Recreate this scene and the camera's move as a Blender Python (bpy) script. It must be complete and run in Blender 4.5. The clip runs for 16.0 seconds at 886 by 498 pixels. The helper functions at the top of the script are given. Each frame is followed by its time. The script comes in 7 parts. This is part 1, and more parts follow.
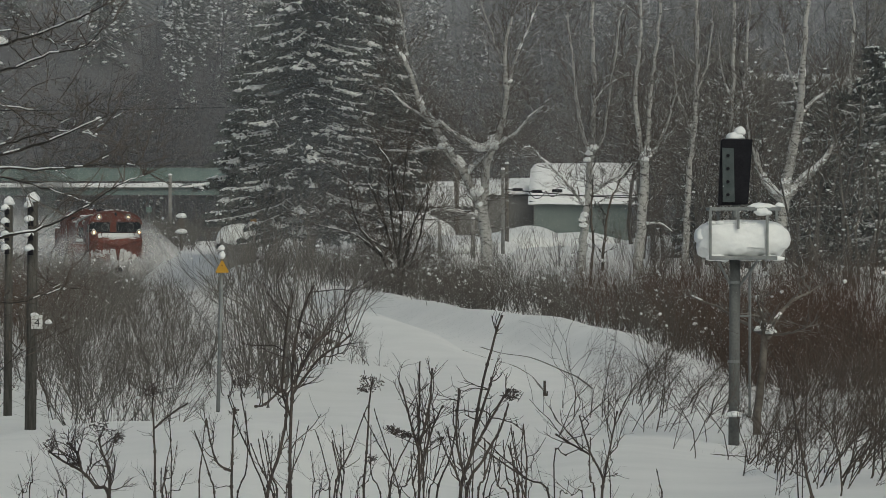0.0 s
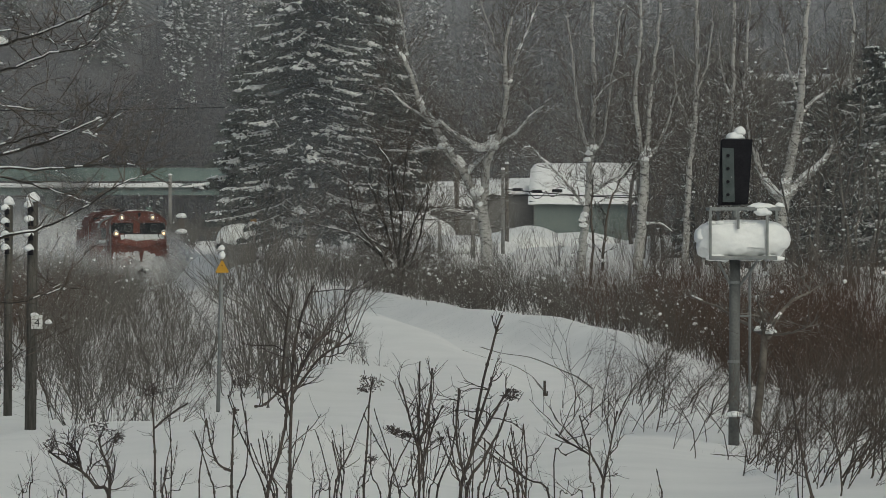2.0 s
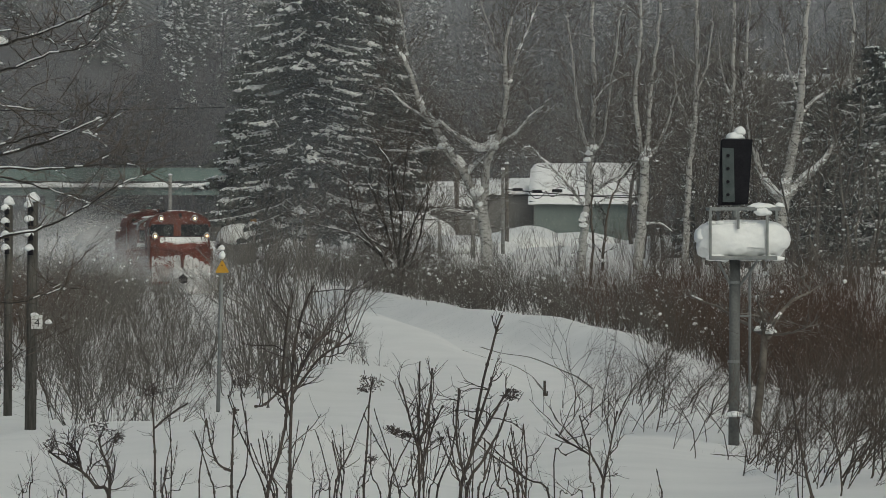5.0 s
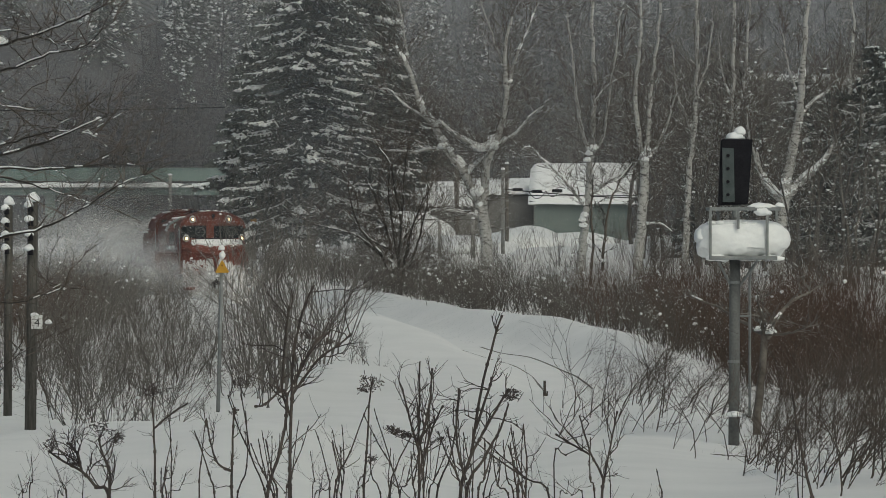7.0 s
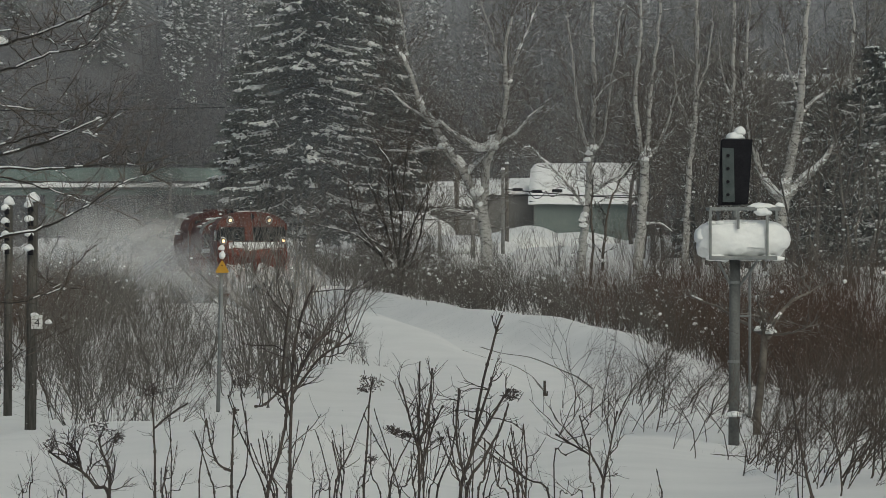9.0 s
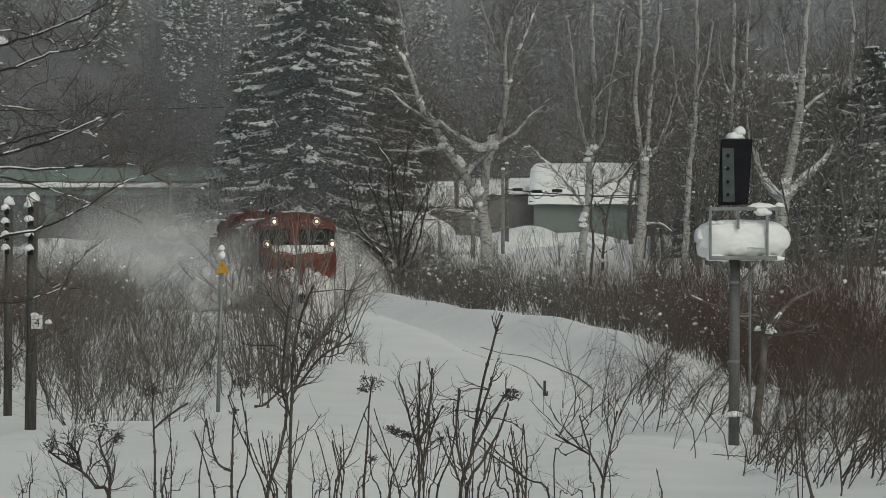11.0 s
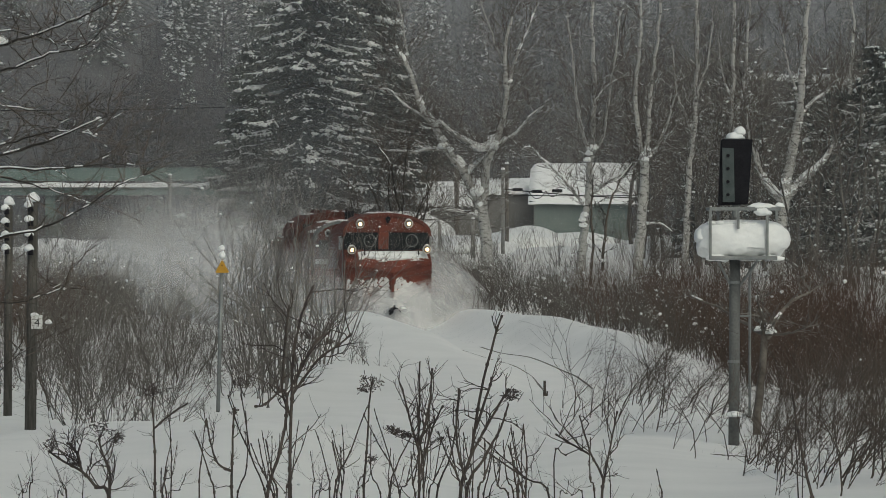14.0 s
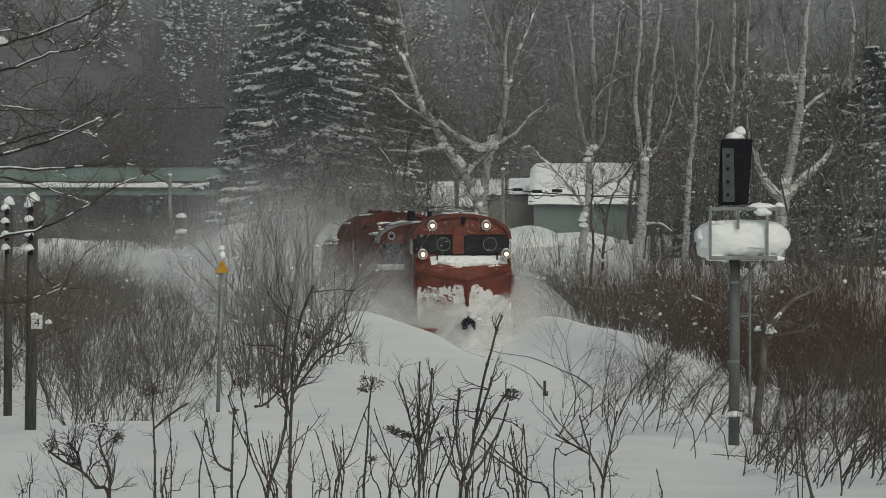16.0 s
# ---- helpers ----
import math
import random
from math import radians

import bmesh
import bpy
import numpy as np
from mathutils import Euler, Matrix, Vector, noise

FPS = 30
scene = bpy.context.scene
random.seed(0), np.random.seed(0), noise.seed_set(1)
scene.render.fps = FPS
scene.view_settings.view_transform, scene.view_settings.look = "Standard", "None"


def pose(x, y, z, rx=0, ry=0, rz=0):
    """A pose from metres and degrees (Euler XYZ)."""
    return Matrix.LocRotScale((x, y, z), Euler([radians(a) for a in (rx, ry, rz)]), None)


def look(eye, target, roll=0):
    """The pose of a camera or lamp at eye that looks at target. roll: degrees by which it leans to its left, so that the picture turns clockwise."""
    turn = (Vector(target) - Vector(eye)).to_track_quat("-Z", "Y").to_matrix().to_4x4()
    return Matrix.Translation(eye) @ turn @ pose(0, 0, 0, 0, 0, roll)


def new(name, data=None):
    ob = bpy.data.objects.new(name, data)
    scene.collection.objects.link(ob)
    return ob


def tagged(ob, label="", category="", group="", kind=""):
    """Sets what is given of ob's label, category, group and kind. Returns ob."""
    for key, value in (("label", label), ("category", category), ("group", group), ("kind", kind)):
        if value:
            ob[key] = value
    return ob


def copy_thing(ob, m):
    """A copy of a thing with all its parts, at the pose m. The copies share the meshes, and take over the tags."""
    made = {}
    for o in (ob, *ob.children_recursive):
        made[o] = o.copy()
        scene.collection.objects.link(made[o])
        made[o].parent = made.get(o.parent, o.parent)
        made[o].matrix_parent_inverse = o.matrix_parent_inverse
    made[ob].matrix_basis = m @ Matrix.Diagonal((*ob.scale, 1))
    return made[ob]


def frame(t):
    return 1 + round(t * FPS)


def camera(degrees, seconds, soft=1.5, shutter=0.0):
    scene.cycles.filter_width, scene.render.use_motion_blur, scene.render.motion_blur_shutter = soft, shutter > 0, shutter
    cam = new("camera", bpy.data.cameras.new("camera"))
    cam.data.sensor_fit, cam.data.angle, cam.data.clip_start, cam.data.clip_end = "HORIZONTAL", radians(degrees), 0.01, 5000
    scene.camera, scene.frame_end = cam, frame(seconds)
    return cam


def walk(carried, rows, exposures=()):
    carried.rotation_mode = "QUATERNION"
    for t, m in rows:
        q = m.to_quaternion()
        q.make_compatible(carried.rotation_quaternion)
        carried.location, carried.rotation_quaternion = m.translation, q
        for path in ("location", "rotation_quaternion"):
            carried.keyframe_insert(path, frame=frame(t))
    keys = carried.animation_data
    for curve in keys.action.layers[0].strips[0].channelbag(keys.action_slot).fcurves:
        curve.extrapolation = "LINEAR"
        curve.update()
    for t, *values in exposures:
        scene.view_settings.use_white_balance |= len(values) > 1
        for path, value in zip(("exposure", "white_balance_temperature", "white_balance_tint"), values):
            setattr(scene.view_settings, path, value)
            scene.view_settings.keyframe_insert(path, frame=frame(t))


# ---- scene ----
cam = camera(12.0, 16.0, soft=0.75)
walk(cam, [(0.0, pose(0, 0, 4.15, 89.4239)), (16.0, pose(0, 0, 4.15, 89.4239))],
     exposures=[(0.0, 0.09, 6380, -2), (16.0, 0.09, 6380, -2)])

# ---- light: heavy overcast with falling snow ----
world = bpy.data.worlds.new("overcast")
scene.world = world
world.use_nodes = True
wn = world.node_tree.nodes
sky = wn.new("ShaderNodeTexSky")
sky.sky_type, sky.sun_disc = "NISHITA", False
sky.sun_elevation, sky.sun_rotation = radians(48), radians(150)
sky.air_density, sky.dust_density, sky.ozone_density = 1.0, 6.0, 1.0
wn["Background"].inputs["Strength"].default_value = 0.055
world.node_tree.links.new(sky.outputs["Color"], wn["Background"].inputs["Color"])
sun_data = bpy.data.lights.new("sun", "SUN")
sun_data.energy, sun_data.angle, sun_data.color = 0.7, radians(40), (1.0, 0.97, 0.92)
sun = new("sun", sun_data)
sun.matrix_world = look((60, -120, 160), (0, 120, 0))

# ---- materials ----
def material(name, c1, c2, rough=0.8, scale=6.0, fine=40.0, bump=0.2, metal=0.0, per_object=0.0, per_island=0.0,
             low=0.35, high=0.65, stretch=(1, 1, 1)):
    """Two colours mixed by noise at two sizes, with fine relief."""
    m = bpy.data.materials.new(name)
    m.use_nodes = True
    n, l = m.node_tree.nodes, m.node_tree.links
    b = n["Principled BSDF"]
    co = n.new("ShaderNodeTexCoord")
    mp = n.new("ShaderNodeMapping")
    mp.inputs["Scale"].default_value = stretch
    l.new(co.outputs["Object"], mp.inputs["Vector"])
    big, small = n.new("ShaderNodeTexNoise"), n.new("ShaderNodeTexNoise")
    for node, s in ((big, scale), (small, fine)):
        node.inputs["Scale"].default_value = s
        node.inputs["Detail"].default_value = 4
        l.new(mp.outputs["Vector"], node.inputs["Vector"])
    add = n.new("ShaderNodeMath")
    add.operation = "MULTIPLY_ADD"
    add.inputs[1].default_value = 0.35
    l.new(small.outputs["Fac"], add.inputs[0])
    mul = n.new("ShaderNodeMath")
    mul.operation = "MULTIPLY"
    mul.inputs[1].default_value = 0.65
    l.new(big.outputs["Fac"], mul.inputs[0])
    l.new(mul.outputs[0], add.inputs[2])
    ramp = n.new("ShaderNodeValToRGB")
    ramp.color_ramp.elements[0].position, ramp.color_ramp.elements[1].position = low, high
    ramp.color_ramp.elements[0].color, ramp.color_ramp.elements[1].color = (*c1, 1), (*c2, 1)
    l.new(add.outputs[0], ramp.inputs["Fac"])
    out = ramp.outputs["Color"]
    for amount, kind in ((per_object, "o"), (per_island, "i")):
        if amount:
            hsv = n.new("ShaderNodeHueSaturation")
            src = n.new("ShaderNodeObjectInfo").outputs["Random"] if kind == "o" else n.new("ShaderNodeNewGeometry").outputs["Random Per Island"]
            rng = n.new("ShaderNodeMapRange")
            rng.inputs["To Min"].default_value, rng.inputs["To Max"].default_value = 1 - amount, 1 + amount
            l.new(src, rng.inputs["Value"])
            l.new(rng.outputs["Result"], hsv.inputs["Value"])
            l.new(out, hsv.inputs["Color"])
            out = hsv.outputs["Color"]
    l.new(out, b.inputs["Base Color"])
    b.inputs["Roughness"].default_value, b.inputs["Metallic"].default_value = rough, metal
    b.inputs["Specular IOR Level"].default_value = 0.3
    if bump:
        bp = n.new("ShaderNodeBump")
        bp.inputs["Strength"].default_value, bp.inputs["Distance"].default_value = bump, 0.02
        l.new(add.outputs[0], bp.inputs["Height"])
        l.new(bp.outputs["Normal"], b.inputs["Normal"])
    return m


def glowing(name, colour, strength):
    m = bpy.data.materials.new(name)
    m.use_nodes = True
    b = m.node_tree.nodes["Principled BSDF"]
    b.inputs["Base Color"].default_value = (*colour, 1)
    b.inputs["Emission Color"].default_value = (*colour, 1)
    b.inputs["Emission Strength"].default_value = strength
    return m


def powder(name, colour):
    """Airborne snow: light scatters through each grain."""
    m = bpy.data.materials.new(name)
    m.use_nodes = True
    n, l = m.node_tree.nodes, m.node_tree.links
    n.remove(n["Principled BSDF"])
    d, t, mix = n.new("ShaderNodeBsdfDiffuse"), n.new("ShaderNodeBsdfTranslucent"), n.new("ShaderNodeMixShader")
    for node in (d, t):
        node.inputs["Color"].default_value = (*colour, 1)
    l.new(d.outputs[0], mix.inputs[1])
    l.new(t.outputs[0], mix.inputs[2])
    l.new(mix.outputs[0], n["Material Output"].inputs["Surface"])
    return m


SNOW = material("snow", (0.825, 0.83, 0.815), (0.90, 0.90, 0.885), 0.7, 0.6, 16.0, 0.45)
SNOW_CLUMP = material("snow_clump", (0.79, 0.80, 0.80), (0.88, 0.885, 0.88), 0.75, 6, 30, 0.2)
# blade snow: grey from dirt, with shade and mist veil mixed into the colour
CAKED_SNOW = material("caked_dirty_dimmed_snow", (0.52, 0.505, 0.50), (0.74, 0.73, 0.72), 0.8, 5, 25, 0.5)
BIRCH = material("birch_bark", (0.075, 0.07, 0.065), (0.42, 0.41, 0.39), 0.85, 4.5, 18, 0.4, low=0.40, high=0.47, stretch=(1, 1, 2.4))
BARK = material("grey_bark", (0.07, 0.06, 0.05), (0.20, 0.18, 0.16), 0.9, 5, 30, 0.4, per_object=0.15)
TWIG = material("twig_bark", (0.05, 0.042, 0.036), (0.12, 0.10, 0.085), 0.9, 4, 30, 0, per_island=0.35)
PALE_TWIG = material("pale_twig", (0.096, 0.09, 0.083), (0.195, 0.182, 0.167), 0.9, 4, 30, 0, per_island=0.35)
HAZEL = material("hazel_bark", (0.10, 0.093, 0.086), (0.21, 0.195, 0.18), 0.9, 4, 30, 0, per_island=0.3)
DARK_TWIG = material("dark_wet_twig", (0.018, 0.016, 0.015), (0.05, 0.045, 0.04), 0.85, 4, 30, 0, per_island=0.3)
RUST_TWIG = material("rust_twig", (0.058, 0.039, 0.031), (0.102, 0.07, 0.055), 0.9, 0.5, 8, 0, per_island=0.3)
WEED = material("dry_weed_stem", (0.035, 0.028, 0.03), (0.10, 0.084, 0.072), 0.85, 9, 60, 0, per_object=0.2)
NEEDLE = material("spruce_needles", (0.052, 0.058, 0.054), (0.108, 0.116, 0.109), 0.8, 3, 20, 0, per_island=0.3)
FAR_TWIG = material("far_wood_bark", (0.065, 0.064, 0.067), (0.14, 0.138, 0.142), 0.9, 0.05, 2, 0, per_island=0.4)
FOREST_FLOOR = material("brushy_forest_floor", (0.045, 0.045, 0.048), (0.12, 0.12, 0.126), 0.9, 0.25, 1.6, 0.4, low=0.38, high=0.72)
BRUSH_TWIG = material("brush_twig", (0.062, 0.056, 0.05), (0.135, 0.122, 0.108), 0.9, 0.5, 8, 0, per_island=0.35)
LARCH = material("larch_twig", (0.05, 0.048, 0.05), (0.085, 0.082, 0.085), 0.9, 0.1, 3, 0, per_island=0.3)
RED = material("oxide_red_paint", (0.075, 0.024, 0.017), (0.19, 0.046, 0.026), 0.55, 2.4, 25, 0.15)
LOCO_RED = material("faded_red_paint", (0.055, 0.018, 0.013), (0.15, 0.034, 0.019), 0.6, 2.0, 25, 0.15)
DARK_RED = material("sooty_red_paint", (0.07, 0.022, 0.016), (0.15, 0.035, 0.022), 0.6, 2.0, 25, 0.15)
BLACK = material("black_paint", (0.006, 0.006, 0.009), (0.016, 0.016, 0.02), 0.6, 5, 40, 0.1)
BLACK.node_tree.nodes["Principled BSDF"].inputs["Specular IOR Level"].default_value = 0.12
STEEL = material("galvanised_steel", (0.16, 0.17, 0.17), (0.28, 0.29, 0.29), 0.55, 5, 40, 0.1, metal=0.5)
GREY_PAINT = material("grey_paint", (0.20, 0.22, 0.23), (0.28, 0.30, 0.31), 0.6, 3, 30, 0.1)
RAIL_STEEL = material("worn_rail", (0.09, 0.082, 0.07), (0.18, 0.165, 0.145), 0.6, 6, 50, 0.1, metal=0.4)
WOOD = material("weathered_wood", (0.04, 0.038, 0.035), (0.115, 0.11, 0.10), 0.9, 4, 30, 0.5, stretch=(6, 6, 0.6))
GREEN = material("green_bridge_paint", (0.12, 0.175, 0.155), (0.165, 0.23, 0.205), 0.6, 0.5, 6, 0.1)
YELLOW = material("yellow_enamel", (0.38, 0.20, 0.02), (0.50, 0.28, 0.035), 0.5, 9, 60, 0.1)
WALL_GREEN = material("grey_green_siding", (0.135, 0.165, 0.155), (0.185, 0.215, 0.20), 0.8, 0.7, 8, 0.1)
WALL_BROWN = material("brown_grey_siding", (0.14, 0.135, 0.125), (0.20, 0.19, 0.18), 0.8, 0.7, 8, 0.1)
CONCRETE = material("weathered_concrete", (0.18, 0.175, 0.165), (0.30, 0.29, 0.275), 0.9, 2, 20, 0.3)
GLASS = material("dark_cab_glass", (0.012, 0.014, 0.015), (0.025, 0.028, 0.03), 0.12, 3, 30, 0)
LAMP = glowing("headlight_glow", (1.0, 0.62, 0.34), 3.6)
LAMP_DIM = glowing("marker_light_glow", (1.0, 0.68, 0.42), 2.4)
POWDER = powder("blown_powder_snow", (0.95, 0.95, 0.95))
SOOT = powder("thin_exhaust_soot", (0.16, 0.16, 0.16))


def mist(name, colour, strength, along, height, scale=0.9, least=0.0):
    """Airborne powder in sheets: dense in the middle, thinning out towards the rim and broken up by noise.
    along: the axis that swells and thins; height: how it thins towards the top."""
    m = bpy.data.materials.new(name)
    m.use_nodes = True
    n, l = m.node_tree.nodes, m.node_tree.links
    n.remove(n["Principled BSDF"])
    d, t, mix = n.new("ShaderNodeBsdfDiffuse"), n.new("ShaderNodeBsdfTranslucent"), n.new("ShaderNodeMixShader")
    for node in (d, t):
        node.inputs["Color"].default_value = (*colour, 1)
    l.new(d.outputs[0], mix.inputs[1])
    l.new(t.outputs[0], mix.inputs[2])
    clear, over = n.new("ShaderNodeBsdfTransparent"), n.new("ShaderNodeMixShader")
    co, nz, ramp, axes = (n.new("ShaderNode" + k) for k in ("TexCoord", "TexNoise", "MapRange", "SeparateXYZ"))
    nz.inputs["Scale"].default_value, nz.inputs["Detail"].default_value = scale, 6
    ramp.inputs["From Min"].default_value, ramp.inputs["From Max"].default_value = 0.28, 0.66
    ramp.inputs["To Min"].default_value = least
    l.new(co.outputs["Object"], nz.inputs["Vector"])
    l.new(nz.outputs["Fac"], ramp.inputs["Value"])
    l.new(co.outputs["Generated"], axes.inputs[0])

    def math_node(op, a, b):
        k = n.new("ShaderNodeMath")
        k.operation, k.use_clamp = op, True
        for i, v in enumerate((a, b)):
            if isinstance(v, (int, float)):
                k.inputs[i].default_value = v
            else:
                l.new(v, k.inputs[i])
        return k.outputs[0]

    def swell(v):
        w = math_node("MULTIPLY", v, math_node("SUBTRACT", 1.0, v))
        k = n.new("ShaderNodeMath")
        k.operation, k.use_clamp = "MULTIPLY", True
        k.inputs[1].default_value = 4.0
        l.new(w, k.inputs[0])
        return math_node("POWER", k.outputs[0], 1.4)
    z = axes.outputs["Z"]
    up = swell(z) if height == "swell" else math_node("POWER", math_node("SUBTRACT", 1.0, z), height)
    dens = math_node("MULTIPLY", math_node("MULTIPLY", swell(axes.outputs[along]), up), math_node("MULTIPLY", ramp.outputs["Result"], strength))
    l.new(dens, over.inputs["Fac"])
    l.new(clear.outputs[0], over.inputs[1])
    l.new(mix.outputs[0], over.inputs[2])
    l.new(over.outputs[0], n["Material Output"].inputs["Surface"])
    return m


def veil(name, strength):
    """A thin pale sheet standing in for snowfall haze, a little thicker here and there."""
    m = mist(name, (0.93, 0.95, 1.0), 1.0, "X", 0.0, 0.02)
    n, l = m.node_tree.nodes, m.node_tree.links
    over, ramp = n["Mix Shader.001"], n["Map Range"]
    ramp.inputs["To Min"].default_value, ramp.inputs["To Max"].default_value = strength * 0.7, strength * 1.3
    l.new(ramp.outputs["Result"], over.inputs["Fac"])
    return m


scene.cycles.transparent_max_bounces = 160
VEIL = veil("snowfall_haze", 0.115)
FAR_VEIL = veil("thick_snowfall_haze", 0.24)
MID_VEIL = veil("light_snowfall_haze", 0.028)
THIN_VEIL = veil("thin_snowfall_haze", 0.014)
# pale see-through haze, kept to the patch before the spruces
SOFT_VEIL = mist("spruce_haze", (0.96, 0.96, 0.97), 0.15, "X", 0.2, 0.15, 0.5)
MIST_FAN = mist("thrown_snow_mist", (0.90, 0.90, 0.90), 1.0, "Y", 0.9, 1.2, 0.35)
MIST_TRAIL = mist("hanging_snow_mist", (0.80, 0.80, 0.80), 0.92, "X", 0.9, 0.45, 0.15)
MIST_DUST = mist("settling_snow_dust", (0.72, 0.72, 0.72), 0.16, "X", 1.0, 0.3, 0.15)
MIST_BOIL = mist("rolling_snow_mist", (0.88, 0.88, 0.88), 0.85, "X", 0.5, 1.8, 0.35)
SMOKE = mist("diesel_smoke", (0.10, 0.10, 0.10), 0.5, "X", "swell")
FLAKE = powder("falling_flake", (0.85, 0.86, 0.87))

# ---- building helpers ----
def mesh_object(name, verts, faces, mat, parent=None, smooth=False):
    me = bpy.data.meshes.new(name)
    me.from_pydata(verts, [], faces)
    me.materials.append(mat)
    if smooth:
        me.polygons.foreach_set("use_smooth", [True] * len(me.polygons))
    me.update()
    ob = new(name, me)
    ob.parent = parent
    return ob


def part(name, bm, mat, parent, label="", smooth=False):
    """Links a bmesh as one mesh object under a thing or a part."""
    bmesh.ops.recalc_face_normals(bm, faces=bm.faces)
    me = bpy.data.meshes.new(name)
    bm.to_mesh(me)
    bm.free()
    me.materials.append(mat)
    if smooth:
        me.polygons.foreach_set("use_smooth", [True] * len(me.polygons))
    ob = new(name, me)
    ob.parent = parent
    return tagged(ob, label)


def base(name, x, y, z, label, category, group="", kind="", rz=0):
    ob = new(name)
    ob.empty_display_size = 0.2
    ob.matrix_world = pose(x, y, z, 0, 0, rz)
    return tagged(ob, label, category, group, kind)


def box(bm, x0, x1, y0, y1, z0, z1, bevel=0.0):
    made = bmesh.ops.create_cube(bm, size=1, matrix=Matrix.LocRotScale(
        ((x0 + x1) / 2, (y0 + y1) / 2, (z0 + z1) / 2), None, (abs(x1 - x0), abs(y1 - y0), abs(z1 - z0))))
    if bevel:
        edges = {e for v in made["verts"] for e in v.link_edges}
        bmesh.ops.bevel(bm, geom=list(edges), offset=bevel, segments=2, affect="EDGES", profile=0.6)
    return bm


def rod(bm, p, q, r0, r1=None, sides=10):
    p, q = Vector(p), Vector(q)
    m = Matrix.Translation((p + q) / 2) @ (q - p).to_track_quat("Z", "Y").to_matrix().to_4x4()
    bmesh.ops.create_cone(bm, cap_ends=True, segments=sides, radius1=r0, radius2=r0 if r1 is None else r1, depth=(q - p).length, matrix=m)
    return bm


def lump(bm, x, y, z, sx, sy, sz, seed, rough=0.18, cuts=2):
    """A rounded, uneven heap of snow with a flatter underside."""
    made = bmesh.ops.create_icosphere(bm, subdivisions=cuts, radius=1)
    for v in made["verts"]:
        k = 1 + rough * noise.noise(v.co * 1.7 + Vector((seed * 3.1, seed, 0)))
        zz = v.co.z if v.co.z > 0 else v.co.z * 0.45
        v.co = Vector((x + v.co.x * sx * k, y + v.co.y * sy * k, z + zz * sz * k))
    return bm


def shape(bm, pts, axis_y0, axis_y1):
    """A prism: an outline of (x, z) swept from y0 to y1."""
    a = [bm.verts.new((x, axis_y0, z)) for x, z in pts]
    b = [bm.verts.new((x, axis_y1, z)) for x, z in pts]
    bm.faces.new(a), bm.faces.new(b[::-1])
    for i in range(len(pts)):
        j = (i + 1) % len(pts)
        bm.faces.new((a[i], a[j], b[j], b[i]))
    return bm


def sticks(name, segs, mat, parent=None, sides=3):
    """Many thin tapered sticks in one mesh. segs: rows of x0 y0 z0 x1 y1 z1 r0 r1."""
    s = np.asarray(segs, dtype=np.float64).reshape(-1, 8)
    p, q, r0, r1 = s[:, 0:3], s[:, 3:6], s[:, 6:7], s[:, 7:8]
    d = q - p
    d /= np.maximum(np.linalg.norm(d, axis=1, keepdims=True), 1e-6)
    ref = np.where(np.abs(d[:, 2:3]) < 0.9, np.array([[0, 0, 1.0]]), np.array([[1.0, 0, 0]]))
    u = np.cross(d, ref)
    u /= np.linalg.norm(u, axis=1, keepdims=True)
    w = np.cross(d, u)
    n, k = len(s), sides
    verts = np.empty((n, 2 * k, 3))
    for i in range(k):
        a = 2 * math.pi * i / k
        off = math.cos(a) * u + math.sin(a) * w
        verts[:, i], verts[:, k + i] = p + off * r0, q + off * r1
    first = np.arange(n)[:, None] * 2 * k
    quads = np.concatenate([np.concatenate([first + i, first + (i + 1) % k, first + k + (i + 1) % k, first + k + i], 1) for i in range(k)], 0)
    return raw_mesh(name, verts.reshape(-1, 3), quads, mat, parent)


def tube(name, rows, mat, parent, sides):
    """One limb: the rows of a chain as a single joined tube."""
    pts = [Vector(rows[0][0:3])] + [Vector(r[3:6]) for r in rows]
    rad = [rows[0][6]] + [r[7] for r in rows]
    verts = []
    for i, (p, r) in enumerate(zip(pts, rad)):
        d = (pts[min(i + 1, len(pts) - 1)] - pts[max(i - 1, 0)]).normalized()
        u = d.cross(Vector((0, 1, 0))).normalized()
        w = d.cross(u)
        verts += [p + (u * math.cos(2 * math.pi * k / sides) + w * math.sin(2 * math.pi * k / sides)) * r for k in range(sides)]
    n = len(rows)
    faces = [(i * sides + k, i * sides + (k + 1) % sides, (i + 1) * sides + (k + 1) % sides, (i + 1) * sides + k) for i in range(n) for k in range(sides)]
    return raw_mesh(name, np.array([tuple(v) for v in verts]), np.array(faces), mat, parent, True)


def ribbons(name, segs, mat, rng, wide=1.5, parent=None):
    """Fine far-off twigs: one narrow blade each, turned at random."""
    s = np.asarray(segs, dtype=np.float64).reshape(-1, 8)
    p, q = s[:, 0:3], s[:, 3:6]
    d = q - p
    w = np.cross(d, rng.normal(0, 1, d.shape))
    w /= np.linalg.norm(w, axis=1, keepdims=True) + 1e-9
    a, b = w * s[:, 6:7] * wide, w * s[:, 7:8] * wide
    verts = np.stack([p - a, p + a, q + b, q - b], 1).reshape(-1, 3)
    return raw_mesh(name, verts, np.arange(len(verts)).reshape(-1, 4), mat, parent)


